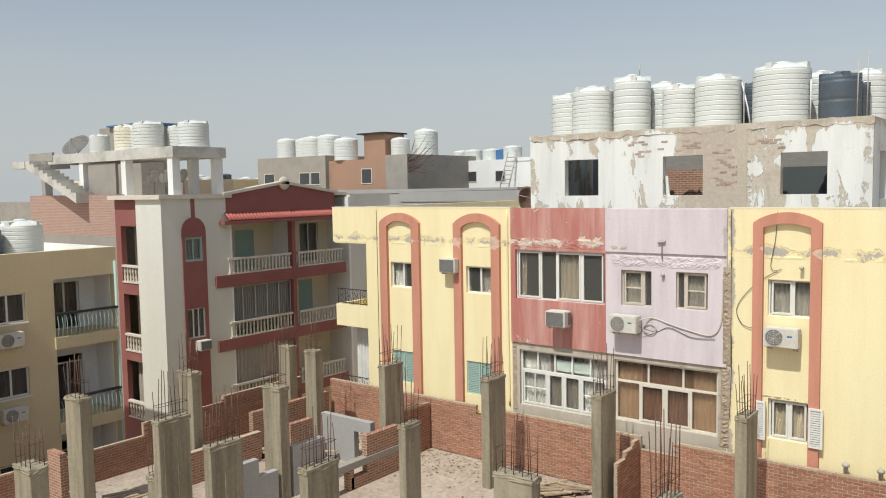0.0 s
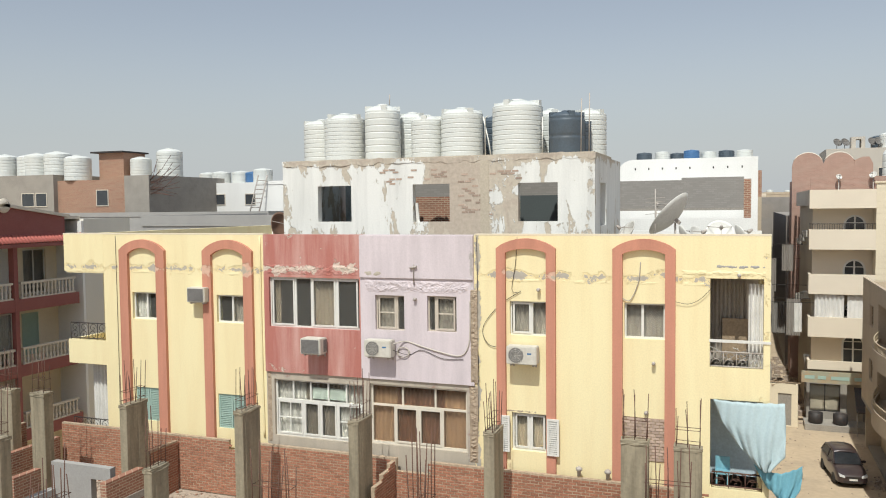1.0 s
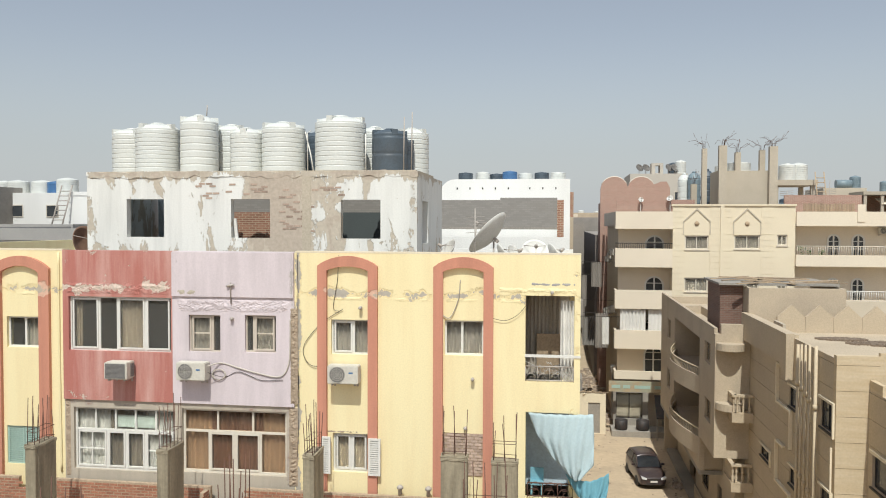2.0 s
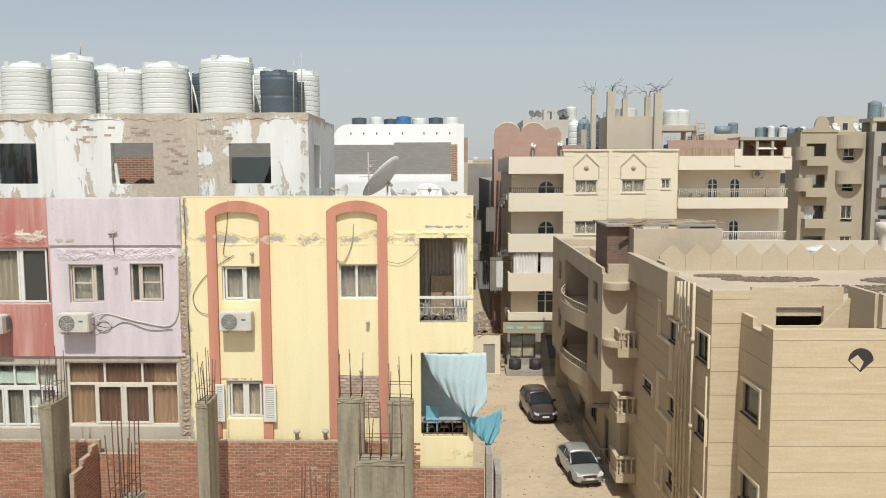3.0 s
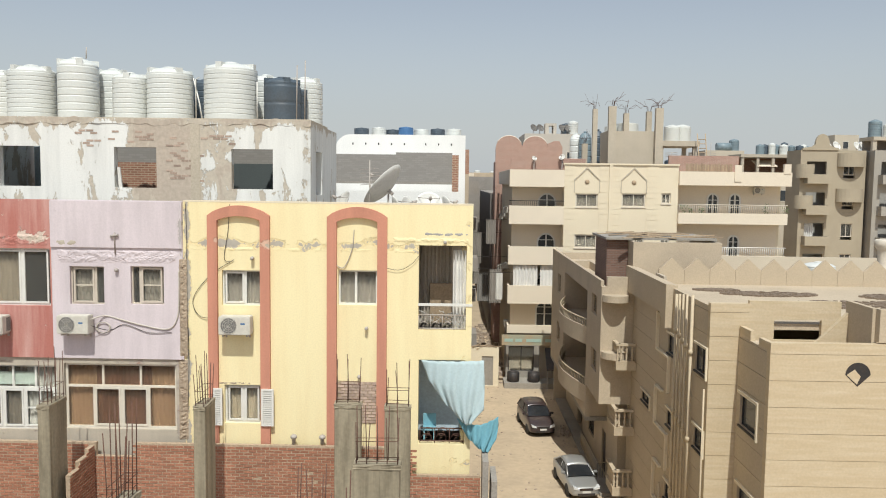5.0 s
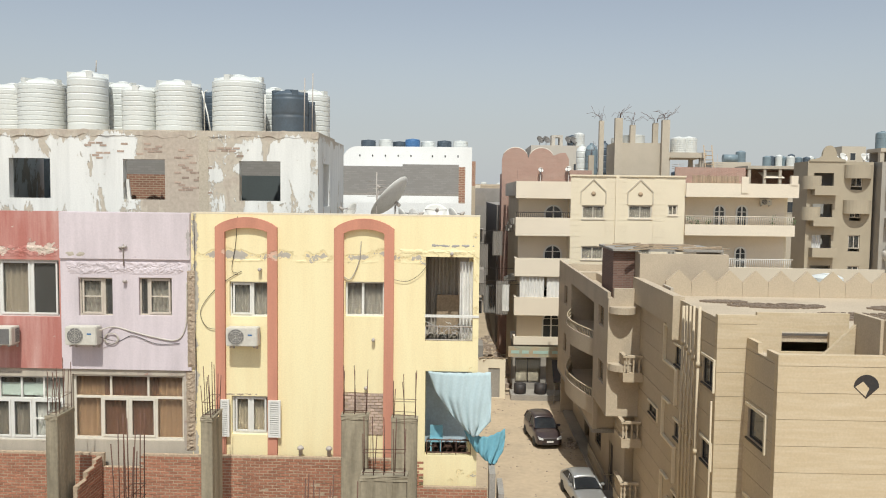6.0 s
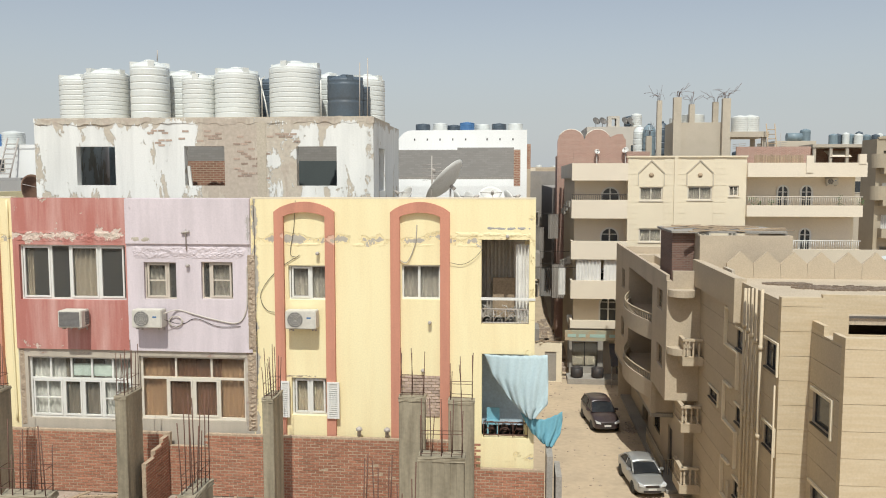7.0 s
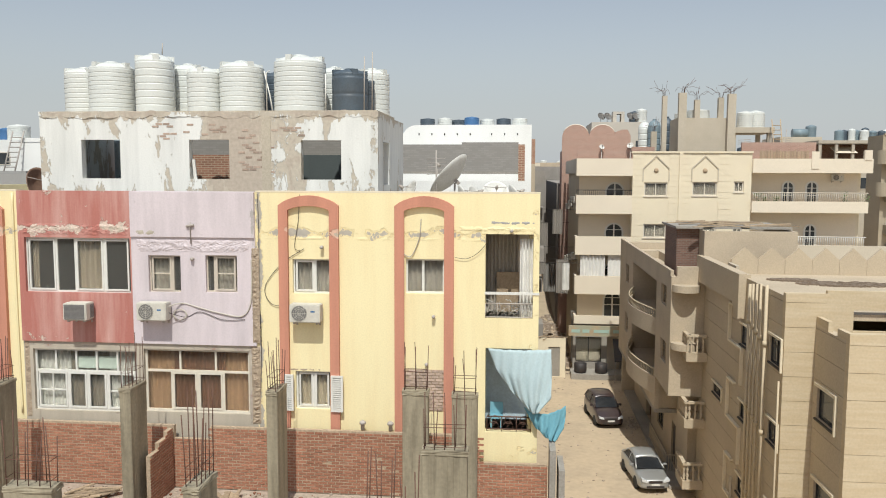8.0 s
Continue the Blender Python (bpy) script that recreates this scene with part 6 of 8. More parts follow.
for k in range(2):
    heap = thing("rubble_heap", 7.1, 43 + 4 * k, 0, "small heap of broken bricks at the pavement edge", "rubble")
    bm = bmesh.new()
    for i in range(40):
        x, y, s = 7.1 + cl_rng.gauss(0, 0.18), 43.0 + 5.5 * k + cl_rng.gauss(0, 0.6), cl_rng.uniform(0.04, 0.13)
        prism(bm, [(x + s, y), (x, y + s * 0.8), (x - s, y), (x, y - s * 0.7)], "z", 0, s * cl_rng.uniform(0.5, 1.3))
    tagged(part("rubble", bm, RUBBLE, heap), kind="stuff")

litter = bmesh.new()
for i in range(420):
    y = cl_rng.uniform(30, 59)
    x = cl_rng.choice((6.6 + cl_rng.gauss(0, 0.35), cl_rng.uniform(1.5, 7.0), 2.0 + cl_rng.gauss(0, 0.4)))
    q = cl_rng.uniform(0.015, 0.07)
    prism(litter, [(x + q, y), (x, y + q * 0.9), (x - q, y), (x, y - q * 0.6)], "z", 0, q * cl_rng.uniform(0.3, 0.9))
tagged(part("litter", litter, RUBBLE), "small stones and crumbs scattered over the sandy street", "rubble", kind="stuff")

# ---- pink apartment house across the end of the street ----
pk = thing("apartment_building", 15, 66, 0, "pale pink and cream apartment house with deep balconies", "apartment building")
QY = 60.0
def arched_door(x0, z0, x1, z1, y):
    bm = bmesh.new()
    mid, r = (x0 + x1) / 2, (x1 - x0) / 2
    def ring(r0, r1):
        o = [(x0 + (r - r0), z0), *[(mid - r0 * math.cos(math.pi * k / 10), z1 - r + r0 * math.sin(math.pi * k / 10)) for k in range(11)], (x1 - (r - r0), z0)]
        i = [(x0 + (r - r1), z0), *[(mid - r1 * math.cos(math.pi * k / 10), z1 - r + r1 * math.sin(math.pi * k / 10)) for k in range(11)], (x1 - (r - r1), z0)]
        for (a, b), (c, d) in zip(zip(o, i), zip(o[1:], i[1:])):
            prism(bm, [a, c, d, b], "y", y - 0.07, y - 0.012)
    ring(r, r - 0.12)
    box(bm, mid - 0.05, y - 0.06, z0, mid + 0.05, y - 0.012, z1 - 0.1)
    for z in (z0 + 0.5 * (z1 - z0), z0 + 0.75 * (z1 - z0)):
        box(bm, x0 + 0.1, y - 0.055, z - 0.025, x1 - 0.1, y - 0.012, z + 0.025)
    door = part("door", bm, ALU, pk, "white arched balcony door")
    dk = bmesh.new()
    prism(dk, [(x0 + 0.05, z0), (x1 - 0.05, z0)] + [(mid + (r - 0.05) * math.cos(math.pi * k / 10), z1 - r + (r - 0.05) * math.sin(math.pi * k / 10)) for k in range(11)], "y", y - 0.011, y - 0.003)
    part("pane", dk, DARKGLASS, door)


floors = (12.0, 9.0, 6.1, 3.9)
part("wing_wall", wall_y(bmesh.new(), 61.4, 0.25, 4.4, 8.1, 0, 16), PINKISH, pk)
for i, z in enumerate(floors):
    hp = 1.35 if i < 3 else 0.6
    part("balcony", boxes((4.1, QY, z, 8.1, QY + 0.15, z + hp), (4.1, QY + 0.15, z, 4.25, 61.4, z + hp), (4.25, QY + 0.15, z, 8.1, 61.4, z + 0.15)), PINKISH, pk)
    arched_door(6.3, z + 0.2, 7.7, z + 2.3, 61.4)
part("roof_parapet", boxes((4.1, QY, 14.75, 8.1, QY + 0.2, 16.0), (4.1, QY + 0.2, 14.75, 8.1, 61.4, 14.9), (4.1, QY + 0.2, 14.9, 4.3, 75, 16.0)), PINKISH, pk)
part("side_wall", boxes((4.4, 61.65, 0, 4.65, 75, 15.9)), CREAM, pk)
hr = bmesh.new()
for k in range(27):
    tube(hr, [(4.15 + k * 0.15, QY + 0.08, 13.35), (4.15 + k * 0.15, QY + 0.08, 13.7)], 0.015, 4)
tube(hr, [(4.1, QY + 0.08, 13.72), (8.1, QY + 0.08, 13.72)], 0.025, 5)
part("railing", hr, DARKMETAL, pk)
part("curtain", wavy(bmesh.new(), 4.5, 6.3, 7.3, 8.95, QY + 0.2, "y", 0.06, 7), PALECURTAIN, pk, "white balcony curtain")
part("curtain", wavy(bmesh.new(), 6.5, 7.9, 7.3, 8.95, QY + 0.25, "y", 0.02, 5), PALECURTAIN, pk, "white balcony curtain")
mid_holes = [(8.93, 13.3, 10.57, 14.3), (12.31, 13.35, 14.04, 14.35), (15.19, 13.62, 15.88, 14.39), (8.93, 10.3, 10.57, 11.3), (12.31, 10.3, 14.04, 11.3), (15.19, 10.5, 15.88, 11.3), (8.93, 7.3, 10.57, 8.3), (12.31, 7.3, 14.04, 8.3), (8.93, 4.3, 10.57, 5.3), (12.31, 4.3, 14.04, 5.3)]
part("middle_wall", wall_y(bmesh.new(), QY, 0.3, 8.1, 16.4, 3.9, 16.4, mid_holes), CREAM, pk)
for h in mid_holes:
    window(pk, "y", QY, *h, 2, mat=STONE, bar=0.1, sill=True, curtain=CURTAIN, label="window with stone surround")
for x0, x1 in ((8.1, 8.85), (10.65, 12.2), (14.12, 15.0)):
    bands = bmesh.new()
    z = 4.0
    while z < 16.2:
        box(bands, x0, QY - 0.022, z, x1, QY - 0.003, z + 0.38)
        z += 0.4
    tagged(part("pilaster", bands, CREAM, pk, "cream pilaster with banded courses"), kind="stuff")
for c in (9.75, 13.17):
    trim = bmesh.new()
    for s in (-1, 1):
        prism(trim, [(c, 16.25), (c + s * 0.95, 15.32), (c + s * 0.95, 15.22), (c, 16.13)], "y", QY - 0.06, QY - 0.003)
        box(trim, min(c + s * 0.95, c + s * 0.88), QY - 0.06, 14.4, max(c + s * 0.95, c + s * 0.88), QY - 0.003, 15.25)
    part("pointed_hood", trim, OCHREPALE, pk)
    part("plaque", lathe(bmesh.new(), [(0.02, 0), (0.17, 0), (0.17, 0.03), (0.02, 0.05)], 0, 0, 0, 12), TIMBER, pk).matrix_basis = pose(c, QY - 0.01, 15.15, 90, 0, 0)
part("cornice", boxes((8.0, QY - 0.1, 16.4, 16.45, QY + 0.35, 16.52), (11.35, QY - 0.12, 4.0, 11.6, QY - 0.023, 16.4)), CREAM, pk)
part("right_wing_wall", wall_y(bmesh.new(), 61.2, 0.25, 16.4, 24.1, 0, 16), PINKISH, pk)
for i, z in enumerate((12.2, 9.1, 6.1, 3.9)):
    part("balcony", boxes((16.4, QY - 0.3, z, 24.3, QY - 0.1, z + 0.8), (16.4, QY - 0.1, z, 24.3, 61.2, z + 0.15)), PINKISH, pk)
    arched_door(18.84, z + 0.15, 19.74, z + 2.25, 61.2)
    arched_door(20.49, z + 0.15, 21.39, z + 2.25, 61.2)
    rl = bmesh.new()
    for k in range(51):
        tube(rl, [(16.5 + k * 0.153, QY - 0.2, z + 0.8), (16.5 + k * 0.153, QY - 0.2, z + 1.4)], 0.022, 4)
    tube(rl, [(16.4, QY - 0.2, z + 1.4), (24.3, QY - 0.2, z + 1.4)], 0.035, 5)
    part("railing", rl, STONE if i == 0 else ALU, pk, "balcony rail of slim uprights")
part("roof_parapet", boxes((16.4, QY - 0.3, 15.0, 24.5, QY - 0.1, 16.0), (16.4, QY - 0.1, 15.0, 24.5, 61.2, 15.15), (20.35, QY - 0.36, 15.3, 20.85, QY - 0.303, 16.5)), PINKISH, pk)
pick = bmesh.new()
pick_rng = random.Random(53)
for k in range(34):
    x = 16.9 + k * 0.1
    box(pick, x, QY + 0.0, 15.95, x + 0.07, QY + 0.03, 16.55 + pick_rng.uniform(-0.05, 0.06))
tagged(part("picket_fence", pick, TIMBER, pk, "weathered picket fence on the parapet"), kind="stuff")
part("parapet_pier", boxes((23.9, QY - 0.34, 15.9, 24.4, QY - 0.06, 16.6)), PINKISH, pk)
part("end_wall", boxes((24.1, 61.2, 0, 24.3, 75, 15.8)), CREAM, pk)
part("back_wall", boxes((4.65, 75, 0, 24.3, 75.3, 15.8)), CREAM, pk)
part("wing_side", boxes((8.1, QY + 0.3, 0, 8.25, 61.4, 16.0)), PINKISH, pk)
part("wing_side", boxes((16.25, QY + 0.3, 0, 16.4, 61.2, 16.0)), PINKISH, pk)
part("roof", boxes((4.65, 61.65, 15.1, 24.1, 75, 15.25)), ROOFDUST, pk)
part("inner_room", boxes((8.2, 62.5, 0, 16.3, 62.7, 15.0)), INSIDE, pk)
put_ac(AC_SPLIT, 22.6, 61.2, 14.4)
put_ac(AC_SPLIT, TX + 1.5, 47.2, 8.9, -90)
part("shop_wall", wall_y(bmesh.new(), QY + 0.6, 0.25, 4.1, 16.4, 0.4, 3.9, [(4.3, 0.9, 6.2, 2.8), (6.6, 0.4, 7.6, 2.9)]), CEMENT, pk)
part("shop_room", boxes((4.1, 62.5, 0.4, 9.0, 62.7, 3.9)), INSIDE, pk)
window(pk, "y", QY + 0.6, 4.3, 0.9, 6.2, 2.8, 2, mat=DARKMETAL, label="dark shop window")
part("shop_sign", boxes((3.7, QY - 0.6, 3.1, 9.0, QY - 0.45, 3.85)), SIGN, pk, "faded green and orange shop sign board")
bars_ = bmesh.new()
for k, (x, w) in enumerate(((3.9, 0.6), (4.7, 0.5), (5.5, 1.1), (6.9, 0.7))):
    box(bars_, x, QY - 0.62, 3.35, x + w, QY - 0.604, 3.58)
part("sign_lettering", bars_, GREENWOOD, pk)
part("shop_step", boxes((3.9, QY - 1.2, 0, 9.5, QY + 0.6, 0.4)), CEMENT, pk)
for k in range(2):
    ch = thing("tub_chair", 4.6 + 1.5 * k, QY - 0.6, 0.4, "dark rounded chair on the shop step", "chair")
    part("shell", lathe(bmesh.new(), [(0.4, 0), (0.45, 0.1), (0.45, 0.7), (0.38, 0.72), (0.36, 0.4)], 4.6 + 1.5 * k, QY - 0.6, 0.4, 14), DARKMETAL, ch)
flap = thing("shop_awning", 7.6, QY - 1.0, 2.2, "black sagging cloth awning on thin poles", "awning")
bm = bmesh.new()
prism(bm, [(QY - 0.4, 2.9), (QY - 0.4, 2.86), (QY - 2.0, 1.55), (QY - 2.0, 1.6)], "x", 6.9, 8.6)
part("canopy", bm, DARKMETAL, flap)
for x in (6.95, 8.55):
    part("pole", tube(bmesh.new(), [(x, QY - 1.95, 0), (x, QY - 1.95, 1.6)], 0.025), PVCGREY, flap)

# roof storey of the pink house: bare concrete core, red gables
core = thing("roof_core", 13, 64, 15.25, "unfinished grey concrete roof core with tall bare posts", "rooftop structure")
part("wall", boxes((11.5, 62.0, 15.25, 15.5, 65, 19.0)), ROOFGREY, core)
for x, y, t, w in ((10.52, 61.9, 20.6, 0.17), (11.77, 61.75, 20.8, 0.28), (12.95, 62.4, 20.35, 0.19), (14.65, 62.4, 20.5, 0.19), (15.27, 61.75, 20.7, 0.28), (10.05, 63.5, 18.1, 0.2)):
    part("post", boxes((x - w, y - 0.22, 15.25, x + w, y + 0.22, t)), ROOFGREY, core)
    rb = bmesh.new()
    for k in range(9):
        a, l_ = rng.uniform(0, 6.28), rng.uniform(0.2, 1.1)
        tube(rb, [(x + 0.12 * math.cos(a), y + 0.1 * math.sin(a), t - 0.05), (x + 0.2 * math.cos(a), y + 0.15 * math.sin(a), t + 0.35), (x + (0.2 + l_ * 0.5) * math.cos(a), y + 0.3 * math.sin(a), t + rng.uniform(0.35, 0.7)), (x + (0.2 + l_) * math.cos(a), y + 0.5 * math.sin(a), t + rng.uniform(0.1, 1.1))], 0.011, 4)
    tagged(part("rebar", rb, RUST, core), kind="stuff")
gb = thing("house", 7, 78, 0, "red brick house with rounded gables behind the pink one", "house")
bm = bmesh.new()
for c, r in ((5.04, 1.24), (7.45, 1.22)):
    prism(bm, [(c - r, 17.0), (c + r, 17.0)] + [(c + r * math.cos(math.pi * k / 14), 18.2 + r * 0.97 * math.sin(math.pi * k / 14)) for k in range(15)], "y", 76.2 + 0.01 * c, 76.6)
prism(bm, [(8.6, 17.0), (10.0, 17.0), (10.0, 18.4), (9.7, 18.95), (9.2, 18.95), (8.6, 18.7)], "y", 76.25, 76.6)
part("gable", bm, BRICKPALE, gb)
cop = bmesh.new()
for c, r in ((5.04, 1.24), (7.45, 1.22)):
    tube(cop, [(c + r * math.cos(math.pi * k / 14), 76.4, 18.2 + r * 0.97 * math.sin(math.pi * k / 14)) for k in range(2, 13)], 0.07, 5)
part("coping", cop, STONE, gb)
part("wall", boxes((3.8, 76.2, 0, 10.0, 80, 17.0)), BRICKPALE, gb)
gw = thing("roof_wall", 7, 62, 15.25, "low red brick wall along the pink house roof", "wall")
part("wall", boxes((4.3, 61.9, 15.25, 9.9, 62.1, 16.9)), BRICKPALE, gw)
satellite_dish(6.0, 61.6, 15.25, 0.2, 20, 35, ALU, "small white satellite dish on the pink house roof", 1.5)
satellite_dish(8.1, 61.6, 15.25, 0.24, -30, 35, ALU, "small white satellite dish on the pink house roof", 1.6)
for x, y, z, r, h, m_ in ((16.85, 64, 18.35, 0.62, 1.3, PLASTIC), (17.7, 64.3, 18.35, 0.66, 1.35, PLASTIC), (13.3, 63.6, 19.0, 0.85, 0.75, PLASTIC), (12.1, 63.8, 19.0, 0.5, 0.5, PLASTIC), (10.55, 66.5, 15.25, 0.5, 4.0, BLUEGREY), (11.6, 66.8, 15.25, 0.45, 4.2, BLACKTANK), (9.9, 67.2, 15.25, 0.5, 3.9, PLASTIC)):
    tank_at(x, y, z, r, h, m_, "water tank on the pink house roof", 7, seg=20)
shelf = thing("tank_platform", 17, 64, 15.25, "concrete tank platform on posts with a timber ladder", "platform")
part("slab", boxes((15.55, 62.5, 17.95, 18.6, 66, 18.35)), ROOFGREY, shelf)
for x, y in ((15.75, 62.8), (18.3, 62.8), (15.75, 65.7), (18.3, 65.7)):
    part("post", boxes((x - 0.15, y - 0.15, 15.25, x + 0.15, y + 0.15, 17.95)), ROOFGREY, shelf)
part("parapet", boxes((16, 61.4, 15.25, 21.2, 61.6, 17.2)), BRICKPALE, shelf)
lad = bmesh.new()
for x in (18.3, 18.9):
    tube(lad, [(x, 61.0, 15.25), (x, 62.3, 18.9)], 0.04, 5)
for k in range(10):
    tube(lad, [(18.3, 61.05 + 0.12 * k, 15.4 + 0.34 * k), (18.9, 61.05 + 0.12 * k, 15.4 + 0.34 * k)], 0.03, 4)
part("ladder", lad, TIMBER, shelf)

# ---- cars ----


def car(name, label, L, W, H, paint, mpv=False):
    """A parked car at the origin, nose towards -y."""
    ob = thing(name, 0, 0, 0, label, "car", "cars parked in the street")
    hw, hood, belt = W / 2, (0.98 if mpv else 0.84), (1.02 if mpv else 0.92)
    st = [(-L / 2, 0.80, 0.30, 0.62), (-L / 2 + 0.12, 0.92, 0.22, 0.72), (-L / 2 + 0.5, 0.99, 0.2, hood - 0.06), (-L / 2 + 1.1, 1.0, 0.2, hood + 0.02), (-L * 0.12, 1.0, 0.2, belt), (L * 0.2, 1.0, 0.2, belt + 0.02), (L * 0.36, 0.99, 0.2, belt + 0.03), (L / 2 - 0.15, 0.94, 0.24, belt + 0.02), (L / 2, 0.84, 0.34, belt - 0.15)]
    bm = bmesh.new()
    rings = []
    for y, k, z0, z1 in st:
        w = hw * k
        prof = [(-w * 0.9, z0), (-w * 0.985, z0 + 0.12), (-w, (z0 + z1) / 2), (-w * 0.97, z1 - 0.08), (-w * 0.86, z1), (0, z1 + 0.035), (w * 0.86, z1), (w * 0.97, z1 - 0.08), (w, (z0 + z1) / 2), (w * 0.985, z0 + 0.12), (w * 0.9, z0)]
        rings.append([bm.verts.new((x, y, z)) for x, z in prof])
    fs = []
    for a, b in zip(rings, rings[1:]):
        for i in range(len(a)):
            f = bm.faces.new((a[i], a[(i + 1) % len(a)], b[(i + 1) % len(a)], b[i]))
            f.smooth = True
            fs.append(f)
    fs += [bm.faces.new(rings[0]), bm.faces.new(rings[-1][::-1])]
    bmesh.ops.recalc_face_normals(bm, faces=fs)
    body = part("body", bm, paint, ob)
    sub = body.modifiers.new("round", "SUBSURF")
    sub.levels = sub.render_levels = 2
    ys = [-L * 0.25, -L * 0.05, L * 0.22, L * (0.44 if mpv else 0.36)]
    top = [belt - 0.02, H - 0.04, H, belt + 0.02 if not mpv else belt + 0.05]
    glass = bmesh.new()
    lo = [(-hw * 0.88, ys[0]), (hw * 0.88, ys[0]), (hw * 0.9, ys[3]), (-hw * 0.9, ys[3])]
    hi = [(-hw * 0.72, ys[1] - 0.1), (hw * 0.72, ys[1] - 0.1), (hw * 0.72, ys[2] + (0.5 if mpv else 0.05)), (-hw * 0.72, ys[2] + (0.5 if mpv else 0.05))]
    vl = [glass.verts.new((x, y, belt)) for x, y in lo]
    vh = [glass.verts.new((x, y, H - 0.12)) for x, y in hi]
    for i in range(4):
        glass.faces.new((vl[i], vl[(i + 1) % 4], vh[(i + 1) % 4], vh[i]))
    glass.faces.new(vh)
    bmesh.ops.recalc_face_normals(glass, faces=glass.faces[:])
    part("window_band", glass, CARGLASS, ob, "dark car glass")
    roof = bmesh.new()
    ya, yb = hi[0][1] - 0.04, hi[2][1] + 0.04
    rows_ = [[roof.verts.new((hw * 0.76 * u, ya + (yb - ya) * v, H - 0.13 * (2 * v - 1) ** 4 - 0.09 * abs(u) ** 3)) for u in (-1, -0.85, -0.5, 0, 0.5, 0.85, 1)] for v in (0, 0.1, 0.25, 0.5, 0.75, 0.9, 1)]
    for p, q in zip(rows_, rows_[1:]):
        for k in range(6):
            roof.faces.new((p[k], p[k + 1], q[k + 1], q[k])).smooth = True
    skin = part("roof", roof, paint, ob)
    skin.modifiers.new("thickness", "SOLIDIFY").thickness = -0.05
    for i in range(4):
        p = bmesh.new()
        tube(p, [(lo[i][0], lo[i][1], belt), (hi[i][0], hi[i][1], H - 0.12)], 0.04, 6)
        part("pillar", p, paint, ob)
    for s in (-1, 1):
        p = bmesh.new()
        tube(p, [(s * hw * 0.89, L * 0.08, belt), (s * hw * 0.73, L * 0.08, H - 0.1)], 0.03, 5)
        part("pillar", p, paint, ob)
        m_ = bmesh.new()
        box(m_, min(s * hw * 0.92, s * (hw + 0.16)), -L * 0.17, belt, max(s * hw * 0.92, s * (hw + 0.16)), -L * 0.17 + 0.1, belt + 0.13)
        bmesh.ops.bevel(m_, geom=m_.edges[:], offset=0.03, segments=2, affect="EDGES")
        part("mirror", m_, paint, ob)
        h_ = bmesh.new()
        prism(h_, [(s * hw * 0.5, 0.58), (s * hw * 0.84, 0.64), (s * hw * 0.86, 0.76), (s * hw * 0.52, 0.68)], "y", -L / 2 - 0.012, -L / 2 + 0.3)
        part("headlight", h_, HEADLAMP, ob)
    part("grille", boxes((-hw * 0.42, -L / 2 - 0.015, 0.56, hw * 0.42, -L / 2 + 0.05, 0.66), (-hw * 0.55, -L / 2 - 0.012, 0.32, hw * 0.55, -L / 2 + 0.05, 0.42)), DARKMETAL, ob)
    part("number_plate", boxes((-0.2, -L / 2 - 0.03, 0.44, 0.2, -L / 2 - 0.016, 0.54)), ALU, ob)
    for s in (-1, 1):
        for y in (-L / 2 + 0.85, L / 2 - 0.85):
            t = bmesh.new()
            lathe(t, [(0.2, -0.1), (0.29, -0.1), (0.31, -0.06), (0.31, 0.06), (0.29, 0.1), (0.2, 0.1)], 0, 0, 0, 24)
            w = part("wheel", t, TYRE, ob)
            w.matrix_basis = pose(s * (hw - 0.09), y, 0.31, 0, 90, 0)
            r = bmesh.new()
            lathe(r, [(0.04, 0.0), (0.2, 0.02), (0.2, 0.085), (0.16, 0.09), (0.05, 0.07), (0.02, 0.075)], 0, 0, 0, 16)
            rim = part("rim", r, RIM, w)
            rim.matrix_basis = pose(0, 0, 0, 0 if s > 0 else 180, 0, 0)
    return ob


car("sedan_car", "silver grey sedan parked on the sandy street", 3.95, 1.5, 1.36, SILVERPAINT).matrix_basis = pose(6.3, 39.7, 0, 0, 0, 7)
car("minivan_car", "dark maroon-black family van parked on the sandy street", 4.1, 1.62, 1.60, DARKPAINT, True).matrix_basis = pose(5.25, 49.4, 0, 0, 0, 8)

# ---- behind the yellow block: vaulted white house, grey block wall ----
vh = thing("house", -3, 49, 0, "white rendered house with a vaulted roof edge", "house")
bm = bmesh.new()
pts = [(-6.9, 0), (0.7, 0), (0.7, 17.7), (-6.0, 17.7)] + [(-6.0 - 0.9 * math.sin(math.pi / 2 * k / 6), 16.8 + 0.9 * math.cos(math.pi / 2 * k / 6)) for k in range(1, 7)]
prism(bm, pts, "y", 48, 58)
part("wall", bm, WHITE, vh)
for k in range(8):
    x = -5.9 + k * 0.75 + (0.5 if k > 4 else 0)
    part("vent", boxes((x, 47.985, 17.1, x + 0.07, 47.997, 17.22)), DARKMETAL, vh)
for k, (x, m_) in enumerate(((-5.6, BLACKTANK), (-4.6, PLASTIC), (-3.8, BLACKTANK), (-2.9, BLUETANK), (-2.0, PLASTIC), (-1.0, BLACKTANK), (0.0, PLASTIC))):
    tank_at(x, 50 + (k % 3) * 0.6, 17.7, 0.45, 0.6 if k % 2 else 0.52, m_, "low water tank on the vaulted white house", 4, seg=16)
gh = thing("house", -3, 41, 0, "grey block rooftop wall over a white rendered storey", "house")
part("block_wall", boxes((-5.6, 38, 14.95, -2.6, 38.25, 16.2), (-2.6, 38, 14.95, 0.0, 38.25, 16.3)), GREYBLOCKS, gh)
part("brick_pier", boxes((0.0, 37.98, 14.2, 0.3, 38.3, 16.2)), BRICKFAR, gh)
